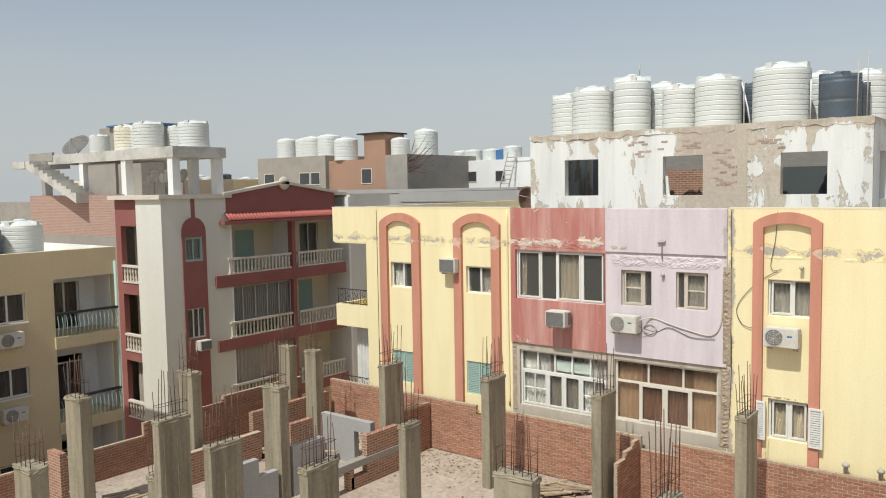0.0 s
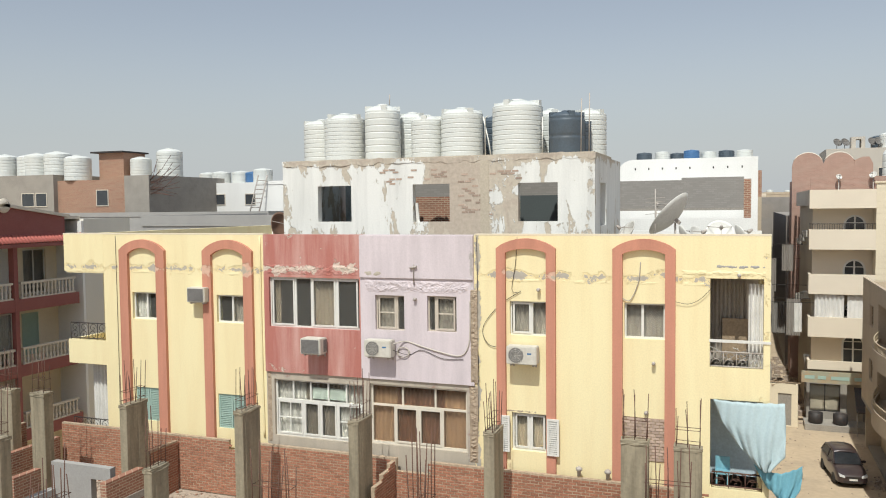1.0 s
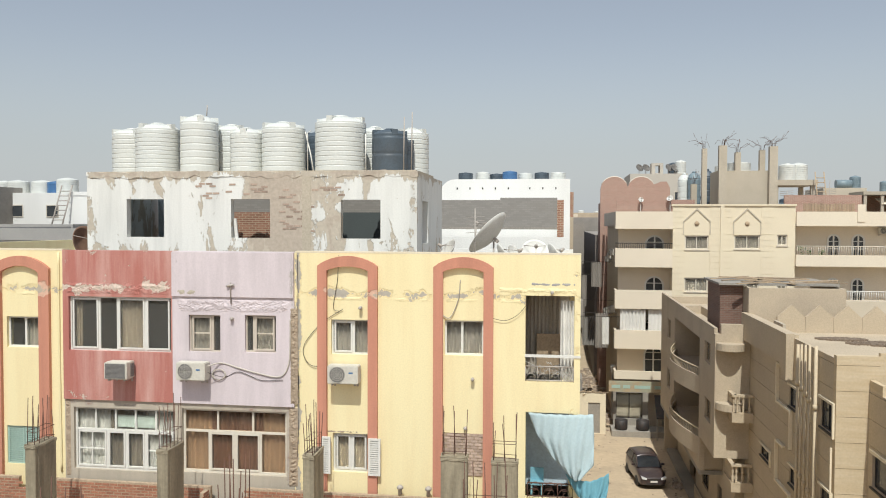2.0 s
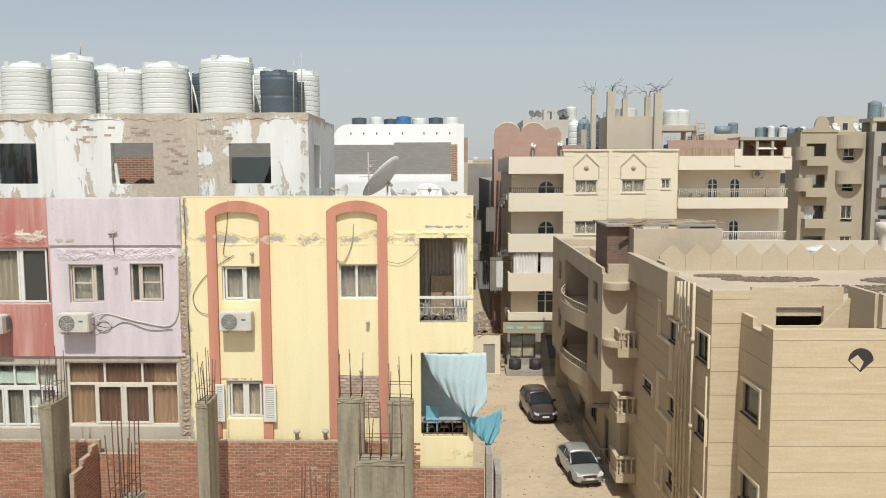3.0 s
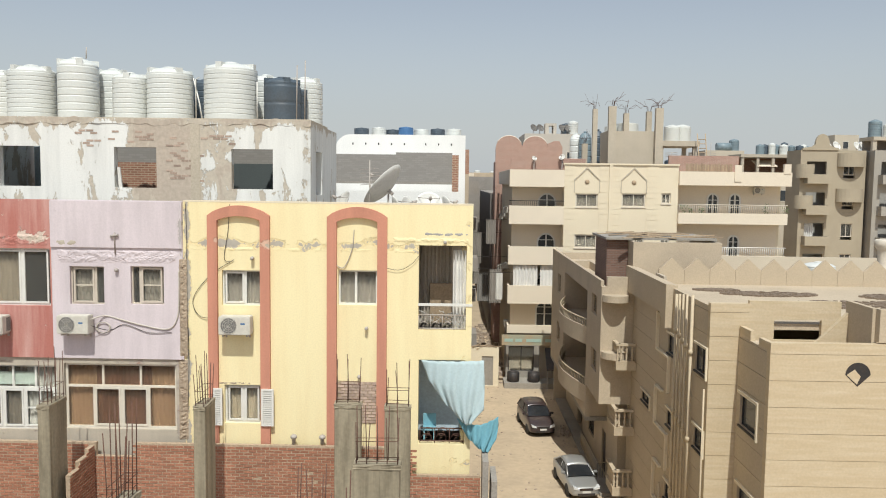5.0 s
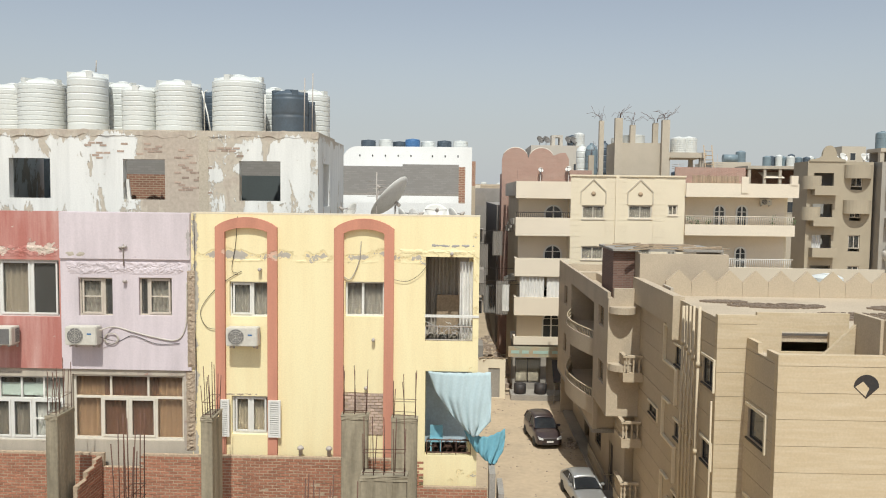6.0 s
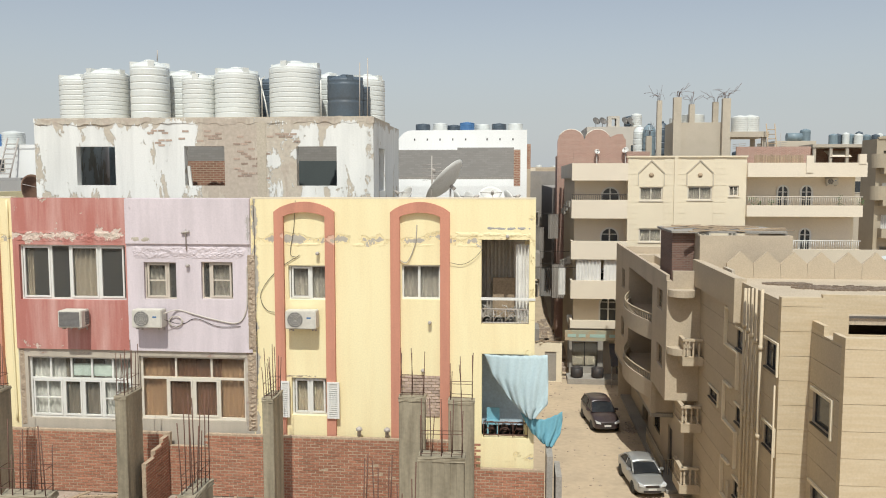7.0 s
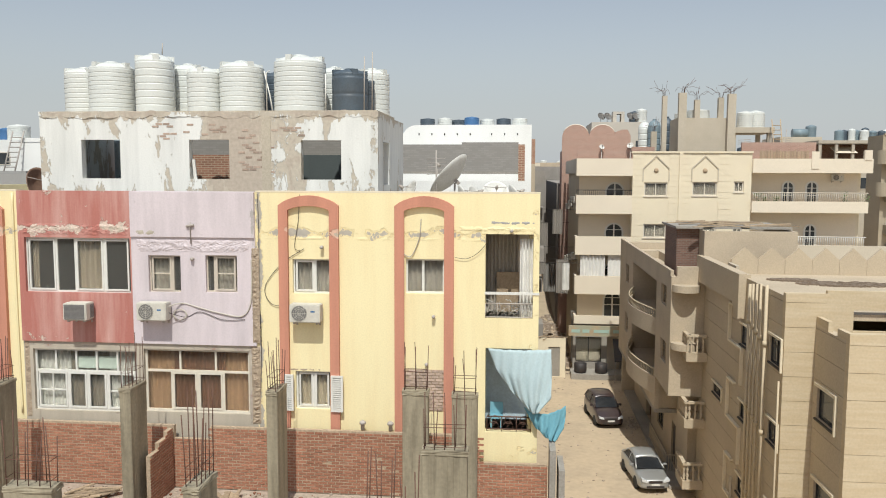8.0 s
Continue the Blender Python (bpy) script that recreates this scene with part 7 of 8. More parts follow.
part("lintel", boxes((-5.6, 37.9, 14.85, 0.0, 38.2, 14.95)), CEMENT, gh)
part("wall", boxes((-9, 38.3, 0, 0.3, 47, 14.2)), WHITE, gh)
part("parapet", boxes((-9, 35.0, 0, 0.5, 35.25, 14.55), (0.3, 35.25, 0, 0.5, 47, 14.3)), WHITE, gh)
eh = thing("house", 1.6, 62, 0, "cream house with a brick roof wall beside the alley", "house")
part("wall", boxes((-4, 60, 0, 1.1, 80, 15.6)), TAUPE, eh)
part("brick_top", boxes((0.2, 60.1, 15.6, 1.1, 62, 17.4)), BRICKFAR, eh)
# balconies in the dark grey: alley shade put into their colour
for k in range(5):
    part("balcony", boxes((1.096, 61.5 + 4 * (k % 2), 2.5 + 2.9 * k, 1.9, 64 + 4 * (k % 2), 3.5 + 2.9 * k)), DIMGREY, eh)
for k in range(9):
    put_ac(AC_SPLIT, 1.1, 61 + 2.1 * k, 3.0 + (k * 3.7) % 11, 90)
ah = thing("house", 2.5, 100, 0, "far houses closing the narrow alley, coloured dark for its shade", "house")
# far alley walls coloured dark in place of the shade between them
part("wall", boxes((-6, 82, 0, 1.5, 120, 15.0), (3.6, 81, 0, 9, 118, 14.0), (0, 121, 0, 8, 130, 16)), DIMGREY, ah)
for k in range(8):
    put_ac(AC_SPLIT, 4.4, 62 + 1.6 * k, 4.0 + (k * 4.3) % 9, -90)
# added cloths, mostly in dark colours, that deepen the alley's shade
for k, (x, y, z, w, h, m_) in enumerate(((3.3, 62.2, 8.4, 0.9, 2.6, DIMGREY), (3.5, 60.6, 8.3, 0.5, 2.0, PALECURTAIN), (1.7, 66.0, 9.0, 0.9, 2.2, DIMGREY), (2.6, 70.0, 7.2, 1.0, 2.4, GREYBLOCKS), (2.0, 74.0, 10.5, 1.1, 2.8, DIMGREY), (3.1, 67.0, 12.0, 0.8, 2.0, DIMGREY))):
    cl = thing("hanging_cloth", x, y, z, "ragged cloth across the alley, added to help darken it", "cloth")
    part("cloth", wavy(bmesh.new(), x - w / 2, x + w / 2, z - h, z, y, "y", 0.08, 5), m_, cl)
    part("line", tube(bmesh.new(), [(1.0, y, z + 0.03), (4.5, y, z + 0.03)], 0.015, 4), DARKMETAL, cl)
yard = thing("yard_wall", 2.3, 59.4, 0, "cream plastered yard wall with a plank gate closing the alley", "wall")
part("wall", wall_y(bmesh.new(), 59.35, 0.25, 0.6, 3.5, 0, 2.9, [(2.25, 0.05, 3.1, 2.25)]), CREAM, yard)
part("gate", boxes((2.25, 59.42, 0.05, 3.1, 59.47, 2.25)), CEMENT, yard)
for k in range(7):
    b_ = part("board", boxes((-0.5, -0.05, 0, 0.5, 0.05, 0.04)), TIMBER, yard)
    b_.matrix_basis = pose(1.4 + 0.3 * k, 59.5, 2.93 + 0.02 * (k % 3), 0, rr.uniform(-20, 0) if k % 2 else 0, rr.uniform(-30, 30))
rub2 = bmesh.new()
for i in range(260):
    x, y = rr.uniform(1.6, 4.0), rr.uniform(60, 84)
    s = rr.uniform(0.06, 0.3)
    prism(rub2, [(x + s, y), (x, y + s * 0.8), (x - s, y), (x, y - s * 0.7)], "z", 0, s * rr.uniform(0.5, 1.6))
tagged(part("rubble", rub2, RUBBLE), "heaps of broken masonry in the alley", "rubble", kind="stuff")

# ---- left skyline ----
def rooftop_house(x0, x1, y0, y1, h, mat, label, wins=(), tanks=(), parapet=0.0):
    t = thing("house", (x0 + x1) / 2, (y0 + y1) / 2, 0, label, "house", "houses on the skyline")
    part("wall", boxes((x0, y0, 0, x1, y1, h)), mat, t)
    if parapet:
        part("parapet", boxes((x0 - 0.05, y0 - 0.05, h, x1 + 0.05, y0 + 0.2, h + parapet), (x0 - 0.05, y0 + 0.2, h, x0 + 0.2, y1, h + parapet), (x1 - 0.2, y0 + 0.2, h, x1 + 0.05, y1, h + parapet)), mat, t)
    for a, z, w, hh in wins:
        fr = boxes((a - 0.08, y0 - 0.05, z - 0.08, a + w + 0.08, y0 - 0.003, z), (a - 0.08, y0 - 0.05, z + hh, a + w + 0.08, y0 - 0.003, z + hh + 0.08), (a - 0.08, y0 - 0.05, z, a, y0 - 0.003, z + hh), (a + w, y0 - 0.05, z, a + w + 0.08, y0 - 0.003, z + hh))
        wv = part("window", fr, STONE, t)
        part("pane", boxes((a, y0 - 0.02, z, a + w, y0 - 0.004, z + hh)), DARKGLASS, wv)
    for x, y, r, hh, m_ in tanks:
        tank_at(x, y, h, r, hh, m_, "water tank on a far flat roof", 6, seg=18)
    return t


W_, B_ = PLASTIC, BLACKTANK
rooftop_house(-73, -62, 60, 72, 18.6, CEMENT, "grey rendered house with a row of roof tanks", [(-71.8, 15.6, 1.6, 1.2), (-66.0, 15.6, 1.5, 1.2), (-64.2, 15.6, 1.3, 1.2)], [(-70.2, 62, 1.15, 2.3, W_), (-67.6, 62.3, 1.05, 2.2, W_), (-66.0, 62, 1.2, 2.3, W_), (-63.6, 62.2, 1.3, 2.4, W_)])
rooftop_house(-62, -53.5, 60.5, 72, 18.0, BRICKFAR, "rough brick house with a shaded roof hut", [(-57.2, 15.6, 1.3, 1.4)], [(-60.4, 61.5, 1.25, 2.5, W_)])
hut = thing("roof_hut", -57.8, 64, 18.0, "brown brick roof hut with a dark sheet roof", "shed")
part("wall", boxes((-59.2, 63, 18, -56.2, 66, 20.7)), BRICKFAR, hut)
part("roof", boxes((-59.9, 62.6, 20.7, -56, 66.3, 20.85)), DARKMETAL, hut)
rooftop_house(-53.5, -50.7, 60, 72, 18.3, CEMENT, "grey rendered stair tower", [], [(-55.0, 64, 1.0, 2.0, W_)])
tank_at(-53.2, 66, 18.3, 1.25, 2.9, W_, "tall water tank on the stair tower roof", 7, seg=18)
rooftop_house(-52.5, -44.8, 70, 82, 17.8, WHITE, "white rendered house with several roof tanks", [(-50.8, 15.6, 1.1, 1.0), (-47.2, 15.6, 1.1, 1.0)], [(-51.5, 72, 1.0, 1.3, W_), (-49.3, 72.4, 1.0, 1.3, W_), (-47.6, 72.2, 0.9, 1.2, BLUETANK), (-46.4, 72, 1.0, 1.5, W_), (-53.8, 73, 1.0, 1.3, W_)])
rooftop_house(-44.8, -41.5, 72, 82, 17.8, CEMENT, "grey side of a rendered house", [], [(-43.6, 74, 0.95, 1.6, W_)])
rooftop_house(-38.5, -28, 60, 72, 17.2, WHITE, "white rendered house with a roof ladder", [], [(-36.5, 63, 0.9, 1.6, W_), (-34.9, 63, 0.9, 1.7, W_), (-33.2, 63, 0.9, 1.7, W_)], 0.3)
rooftop_house(-32, -21.5, 37.5, 50, 14.2, GREYPLASTER, "low grey roof terrace with a stone coping", [], [], 0.6)
rooftop_house(-60, -33, 52, 58, 14.6, GREYPLASTER, "long grey roof terrace wall with a pale coping", [], [], 0.35)
lad = thing("ladder", -38.8, 59.5, 14.2, "iron ladder leaning on a white roof wall", "ladder")
bm = bmesh.new()
for x in (-39.2, -38.3):
    tube(bm, [(x - 0.3, 59.0, 14.2), (x + 0.2, 59.9, 18.0)], 0.06, 5)
for k in range(9):
    tube(bm, [(-39.46 + 0.05 * k, 59.05 + 0.09 * k, 14.5 + 0.38 * k), (-38.56 + 0.05 * k, 59.05 + 0.09 * k, 14.5 + 0.38 * k)], 0.04, 4)
part("ladder_frame", bm, PVCGREY, lad)
twig = thing("rebar_tangle", -50, 60, 18.2, "tangle of bent rusty starter bars on a roof edge", "rebar")
bm = bmesh.new()
for k in range(22):
    z0 = rng.uniform(16.5, 18.2)
    a = rng.uniform(-0.2, 1.0)
    l_ = rng.uniform(1.5, 4.2)
    tube(bm, [(-50.7, 60.2, z0), (-50.7 + l_ * 0.5 * math.cos(a), 60, z0 + l_ * 0.3 * math.sin(a)), (-50.7 + l_ * math.cos(a), 59.8, z0 + l_ * math.sin(a) * 0.9)], 0.025, 4)
tagged(part("rebar", bm, RUST, twig), kind="stuff")
sk = random.Random(31)
for k in range(34):
    # far flat-roofed houses in a broad arc beyond the near ones
    ang = radians(-62 + k * 3.4)
    dist = 145 + sk.uniform(-35, 60)
    x, y = dist * math.sin(ang), dist * math.cos(ang)
    if k > 23:
        dist = 105 + sk.uniform(-5, 30)
    x, y = dist * math.sin(ang), dist * math.cos(ang)
    w, h = sk.uniform(8, 14), sk.uniform(15.4, 17.2) + (1.6 if k > 23 else 0.0)
    tk = [(x + sk.uniform(-w * 0.4, w * 0.4), y + sk.uniform(1.5, 6), sk.uniform(0.5, 0.8) if k > 23 else sk.uniform(0.7, 1.1), sk.uniform(0.9, 1.6), sk.choice((W_, B_, B_, BLUEGREY) if k > 23 else (W_, W_, W_, B_))) for i in range(6)]
    wn_ = [(x - w * 0.35 + i * w * 0.22, h - 2.6, 1.2, 1.3) for i in range(4)]
    rooftop_house(x - w / 2, x + w / 2, y, y + 12, h, sk.choice((CREAM, CEMENT, OCHRE, WHITE, PINKISH, TAUPE)), "far flat-roofed house with roof tanks", wn_, tk, 0.5)

# ---- right distance: tan houses with balconies ----
def balcony_house(x0, x1, y0, floors_n, mat, label, seed, deep=9):
    r = random.Random(seed)
    t = thing("apartment_building", (x0 + x1) / 2, y0 + 6, 0, label, "apartment building")
    h = floors_n * 3.0 + 0.6
    holes = []
    bays = max(2, int((x1 - x0) / 3.0))
    step = (x1 - x0) / bays
    for f in range(floors_n):
        for b in range(bays):
            a = x0 + (b + 0.5) * step
            hw = 0.95 if b % 2 == 0 else 0.55
            holes.append((a - hw, f * 3.0 + 0.9, a + hw, f * 3.0 + 2.5))
    part("wall", wall_y(bmesh.new(), y0, 0.3, x0, x1, 0, h, holes), mat, t)
    for b in ((x0, y0 + 0.3, 0, x0 + 0.3, y0 + deep, h), (x1 - 0.3, y0 + 0.3, 0, x1, y0 + deep, h), (x0, y0 + deep, 0, x1, y0 + deep + 0.3, h)):
        part("side_wall", boxes(b), mat, t)
    part("roof", boxes((x0 + 0.3, y0 + 0.3, h - 0.5, x1 - 0.3, y0 + deep, h - 0.3)), ROOFDUST, t)
    part("inner_room", boxes((x0 + 0.3, y0 + 1.8, 0, x1 - 0.3, y0 + 2.0, h - 0.5)), INSIDE, t)
    for k, (a0, z0, a1, z1) in enumerate(holes):
        if a1 - a0 > 1.5:
            part("balcony", boxes((a0 - 0.25, y0 - 0.9, z0 - 0.55, a1 + 0.25, y0 - 0.75, z0 + 0.35), (a0 - 0.25, y0 - 0.75, z0 - 0.55, a1 + 0.25, y0 - 0.003, z0 - 0.4), (a0 - 0.25, y0 - 0.75, z0 - 0.4, a0 - 0.12, y0 - 0.003, z0 + 0.35), (a1 + 0.12, y0 - 0.75, z0 - 0.4, a1 + 0.25, y0 - 0.003, z0 + 0.35)), mat, t)
            if r.random() < 0.4:
                part("curtain", wavy(bmesh.new(), a0, (a0 + a1) / 2, z0 - 0.2, z1, y0 + 0.2, "y", 0.06, 5), PALECURTAIN, t)
        else:
            window(t, "y", y0, a0, z0 + 0.3, a1, z1, 2, mat=STONE, bar=0.08)
    for f in range(floors_n):
        for b in range(2 if deep > 6 else 0):
            y = y0 + 2.0 + 3.6 * b
            wv = part("window", boxes((x0 - 0.06, y, f * 3 + 0.9, x0 - 0.003, y + 1.4, f * 3 + 1.0), (x0 - 0.06, y, f * 3 + 2.3, x0 - 0.003, y + 1.4, f * 3 + 2.4), (x0 - 0.06, y, f * 3 + 1.0, x0 - 0.003, y + 0.1, f * 3 + 2.3), (x0 - 0.06, y + 1.3, f * 3 + 1.0, x0 - 0.003, y + 1.4, f * 3 + 2.3)), STONE, t)
            part("pane", boxes((x0 - 0.03, y + 0.1, f * 3 + 1.0, x0 - 0.004, y + 1.3, f * 3 + 2.3)), DARKGLASS, wv)
            if b == 1 and f:
                part("balcony", boxes((x0 - 1.0, y - 0.4, f * 3 + 0.1, x0 - 0.004, y + 1.8, f * 3 + 0.25), (x0 - 1.0, y - 0.4, f * 3 + 0.25, x0 - 0.88, y + 1.8, f * 3 + 1.0), (x0 - 0.88, y - 0.4, f * 3 + 0.25, x0 - 0.004, y - 0.28, f * 3 + 1.0)), mat, t)
    return t


balcony_house(33.6, 39.9, 80, 6, DULLTAN, "tan apartment house with rounded balconies and a crest", 1, 3)
crest = thing("roof_crest", 35.6, 80, 18.6, "pale oval crest on a stepped roof parapet", "roof ornament")
bm = bmesh.new()
prism(bm, [(33.7, 18.6), (37.2, 18.6), (37.2, 18.75), (36.5, 18.95), (36.3, 19.1)] + [(35.6 + 0.68 * math.cos(math.pi * k / 12), 19.15 + 1.0 * math.sin(math.pi * k / 12)) for k in range(13)] + [(34.9, 19.1), (34.7, 18.95), (33.7, 18.75)], "y", 79.9, 80.2)
part("crest", bm, DULLTAN, crest)
bow = thing("bay_parapet", 38.4, 79.5, 16.5, "rounded tan balcony parapets of the crested house", "balcony")
for cx, z0 in ((38.4, 17.0), (38.4, 13.6), (34.0, 15.9), (34.0, 12.9)):
    r_ = 1.3 if cx > 35 else 0.9
    part("parapet", prism(bmesh.new(), [(cx - r_, 80.0)] + [(cx - r_ * math.cos(math.pi * k / 12), 80.0 - 0.9 * math.sin(math.pi * k / 12)) for k in range(1, 12)] + [(cx + r_, 80.0)], "z", z0, z0 + 1.3), DULLTAN, bow)
balcony_house(40.2, 50, 79, 6, DULLGREY, "grey-tan apartment house with dark windows", 2, 4)
fr = thing("tank_platform", 43, 81, 18.3, "bare concrete tank frame on the grey-tan house", "platform")
part("slab", boxes((40.4, 79.8, 19.6, 46.5, 82.6, 19.95)), ROOFGREY, fr)
for x in (40.6, 42.6, 44.6, 46.3):
    part("post", boxes((x - 0.2, 79.9, 18.3, x + 0.2, 80.3, 19.6)), ROOFGREY, fr)
part("infill", boxes((40.6, 82.2, 18.3, 46.3, 82.4, 19.6)), DIMGREY, fr)
for x, y, r, h, m_ in ((41.3, 81.4, 0.62, 1.75, BLUEGREY), (42.2, 80.6, 0.5, 1.3, PLASTIC), (43.4, 81.2, 0.62, 1.9, BLUETANK), (44.7, 81.0, 0.6, 1.6, BLACKTANK), (45.8, 81.2, 0.6, 1.5, PLASTIC)):
    tank_at(x, y, 19.95, r, h, m_, "water tank on the bare concrete frame", 6, seg=18)
perg = thing("roof_frame", 36, 96, 16.2, "long bare concrete roof frame carrying a row of tanks", "rooftop structure")
part("slab", boxes((32.7, 94, 18.35, 42.0, 98.5, 18.7)), ROOFGREY, perg)
for k in range(6):
    part("post", boxes((32.8 + 1.75 * k, 94.1, 16.2, 33.1 + 1.75 * k, 94.4, 18.35)), ROOFGREY, perg)
part("back", boxes((32.8, 98.2, 16.2, 41.9, 98.4, 18.35)), BRICKFAR, perg)
part("awning", prism(bmesh.new(), [(94.0, 17.3), (96.0, 18.0), (96.0, 18.05), (94.0, 17.35)], "x", 34.6, 36.9), PINKISH, perg, "faded pink awning sheet")
rooftop_house(32.0, 42.4, 94.2, 102, 16.2, OCHREPALE, "tan house under a bare concrete roof frame", [(33.5, 13.4, 1.2, 1.2), (37.0, 13.4, 1.2, 1.2), (40.2, 13.4, 1.0, 1.2)], [])
row_rng = random.Random(61)
for k in range(11):
    tank_at(35.6 + 0.62 * k + row_rng.uniform(-0.08, 0.08), 95.2 + row_rng.uniform(0, 1.6), 18.7, row_rng.uniform(0.36, 0.52), row_rng.uniform(1.1, 1.55), (BLUEGREY, BLACKTANK, PLASTIC, BLUEGREY, PLASTIC, BLACKTANK)[k % 6], "water tank in a long rooftop row", 6, seg=18)
rooftop_house(30.1, 34.8, 99, 106, 19.3, OCHREPALE, "plain tan house with a lying roof cylinder", [(31.0, 16.6, 0.9, 1.2), (33.0, 16.6, 0.9, 1.2)], [(34.2, 101, 0.6, 1.5, BLUEGREY)])
drum = thing("water_tank", 32.9, 100.5, 19.3, "grey cylinder lying on a far flat roof", "water tank", "roof water tanks")
part("body", tube(bmesh.new(), [(31.9, 100.5, 19.8), (33.6, 100.5, 19.8)], 0.5, 14), BLUEGREY, drum)
rooftop_house(44.6, 47.4, 97, 101, 21.2, OCHREPALE, "tan roof tower behind the crested house", [(45.6, 19.6, 0.6, 0.8)], [])
rooftop_house(42.0, 48.0, 95, 100, 19.2, GREYTAN, "grey-tan house with satellite dishes on its roof", [], [])
for x, z in ((43.2, 19.2), (44.2, 19.2), (46.6, 19.2), (47.3, 19.2)):
    satellite_dish(x, 95.8, z, 0.55, 25, 30, ALU, "white satellite dish on a far roof", 0.5)
rooftop_house(7.6, 13.6, 90, 98, 20.5, GREYTAN, "grey rendered house rising behind the brick gables", [(12.3, 17.2, 0.7, 1.3)], [(13.0, 91, 0.6, 1.5, PLASTIC), (12.4, 92, 0.6, 1.3, BLACKTANK)])
hut2 = thing("roof_hut", 10.6, 92, 20.5, "small bare roof hut with a square opening", "shed")
part("wall", wall_y(bmesh.new(), 91, 1.5, 9.95, 11.2, 20.5, 21.7, [(10.35, 20.6, 10.85, 21.45)]), GREYTAN, hut2)
for x in (8.6, 9.3, 11.7, 12.3):
    satellite_dish(x, 90.6, 20.5, 0.45, 30, 30, DISHDARK, "dark satellite dish on the grey house", 0.5)
urn = thing("roof_pillar", 19.4, 37.0, 10.5, "turned cream stone pillar on the roof corner", "pillar")
part("pillar", lathe(bmesh.new(), [(0.36, 0), (0.36, 0.2), (0.27, 0.3), (0.27, 1.6), (0.3, 1.7), (0.42, 1.85), (0.44, 2.1), (0.36, 2.15)], 19.4, 37.0, 10.5, 20), STONE, urn)
tank_at(17.6, 39.4, 9.9, 0.75, 1.5, W_, "white water tank behind the zigzag parapet", 6, seg=18)
mid = thing("house", 18, 48, 0, "low brick house with roof railings behind the brown one", "house")
part("wall", boxes((12.5, 39, 0, 26, 55, 9.6)), OCHREPALE, mid)
part("roof_wall", boxes((12.5, 50, 9.6, 26, 50.2, 10.7)), OCHREPALE, mid)

leaf = material("dusty_green_leaves", (0.09, 0.15, 0.05), 0.8, (0.16, 0.18, 0.08), 0.5, 6.0, 0.2, 0.0)
pot_rng = random.Random(41)
for x, s in ((16.9, 0.3), (18.2, 0.22), (22.9, 0.34), (24.3, 0.28), (17.4, 0.2)):
    pot = thing("potted_plant", x, 60.2, 12.35, "small leafy plant in a clay pot on the balcony", "plant")
    part("pot", lathe(bmesh.new(), [(0.12, 0), (0.17, 0.25), (0.15, 0.26)], x, 60.2, 12.35, 10), REDTILE, pot)
    bm = bmesh.new()
    for k in range(60):
        a, q = pot_rng.uniform(0, 6.28), pot_rng.random()
        c = Vector((x + s * q * math.cos(a), 60.2 + s * q * math.sin(a) * 0.6, 12.65 + pot_rng.uniform(0, 3.2 * s)))
        d = Vector((pot_rng.uniform(-1, 1), pot_rng.uniform(-1, 1), pot_rng.uniform(-0.4, 1))).normalized() * 0.09
        e = d.orthogonal().normalized() * 0.035
        vs = [bm.verts.new(c + v) for v in (-d, e, d, -e)]
        bm.faces.new(vs)
    part("leaves", bm, leaf, pot)

for k, (x, y, w, h, m_) in enumerate(((24.5, 88, 4, 16.4, GREYTAN), (29, 90, 4.5, 16.6, OCHREPALE), (20, 100, 7, 17.6, GREYTAN))):
    tk = [(x + sk.uniform(-w * 0.42, w * 0.42), y + sk.uniform(1.0, 4.0), sk.uniform(0.5, 0.75), sk.uniform(0.9, 1.5), sk.choice((B_, B_, W_, BLUEGREY, W_))) for i in range(6)]
    wn_ = [(x - w * 0.35 + i * w * 0.3, h - 2.2, 1.0, 1.1) for i in range(3)]
    rooftop_house(x - w / 2, x + w / 2, y, y + 8, h, m_, "flat-roofed house with clustered roof tanks behind the pink house", wn_, tk, 0.35)
for k, (x, y, z) in enumerate(((23.4, 89.0, 16.4), (25.2, 89.5, 16.4), (28.2, 91, 16.6))):
    a_ = thing("roof_aerial", x, y, z, "thin rooftop aerial on a far house", "aerial")
    bm = bmesh.new()
    tube(bm, [(x, y, z - 0.02), (x + 0.1, y, z + 2.2 + (k % 3) * 0.5)], 0.04, 4)
    part("mast", bm, PVCGREY, a_)
    for j in range(3):
        part("rod", tube(bmesh.new(), [(x - 0.6, y, z + 1.7 + 0.2 * j), (x + 0.7, y, z + 1.8 + 0.2 * j)], 0.025, 4), PVCGREY, a_)

# ---- cables and fittings on the yellow block ----


def cable(points, r, label, mat=None):
    p = [Vector(q) for q in points]
    line = []
    for i in range(len(p) - 1):
        a, b, c, d = p[max(i - 1, 0)], p[i], p[i + 1], p[min(i + 2, len(p) - 1)]
        for k in range(7):
            t = k / 7
            line.append(0.5 * ((2 * b) + (c - a) * t + (2 * a - 5 * b + 4 * c - d) * t * t + (3 * b - a - 3 * c + d) * t ** 3))
    line.append(p[-1])
    ob = tagged(new("cable"), label, "cable")
    part("wire", tube(bmesh.new(), line, r, 5), mat or DARKMETAL, ob)
    return ob


Y1 = FY - 0.07
cable([(-9.0, Y1 - 0.2, 11.35), (-8.7, Y1, 11.42), (-8.2, Y1, 11.3), (-7.7, Y1, 11.18), (-7.1, Y1, 11.1), (-6.85, Y1, 11.4), (-6.8, Y1, 12.0), (-6.8, Y1, 12.6)], 0.017, "grey insulated cooling pipe run along the lilac wall", GREYTAN)
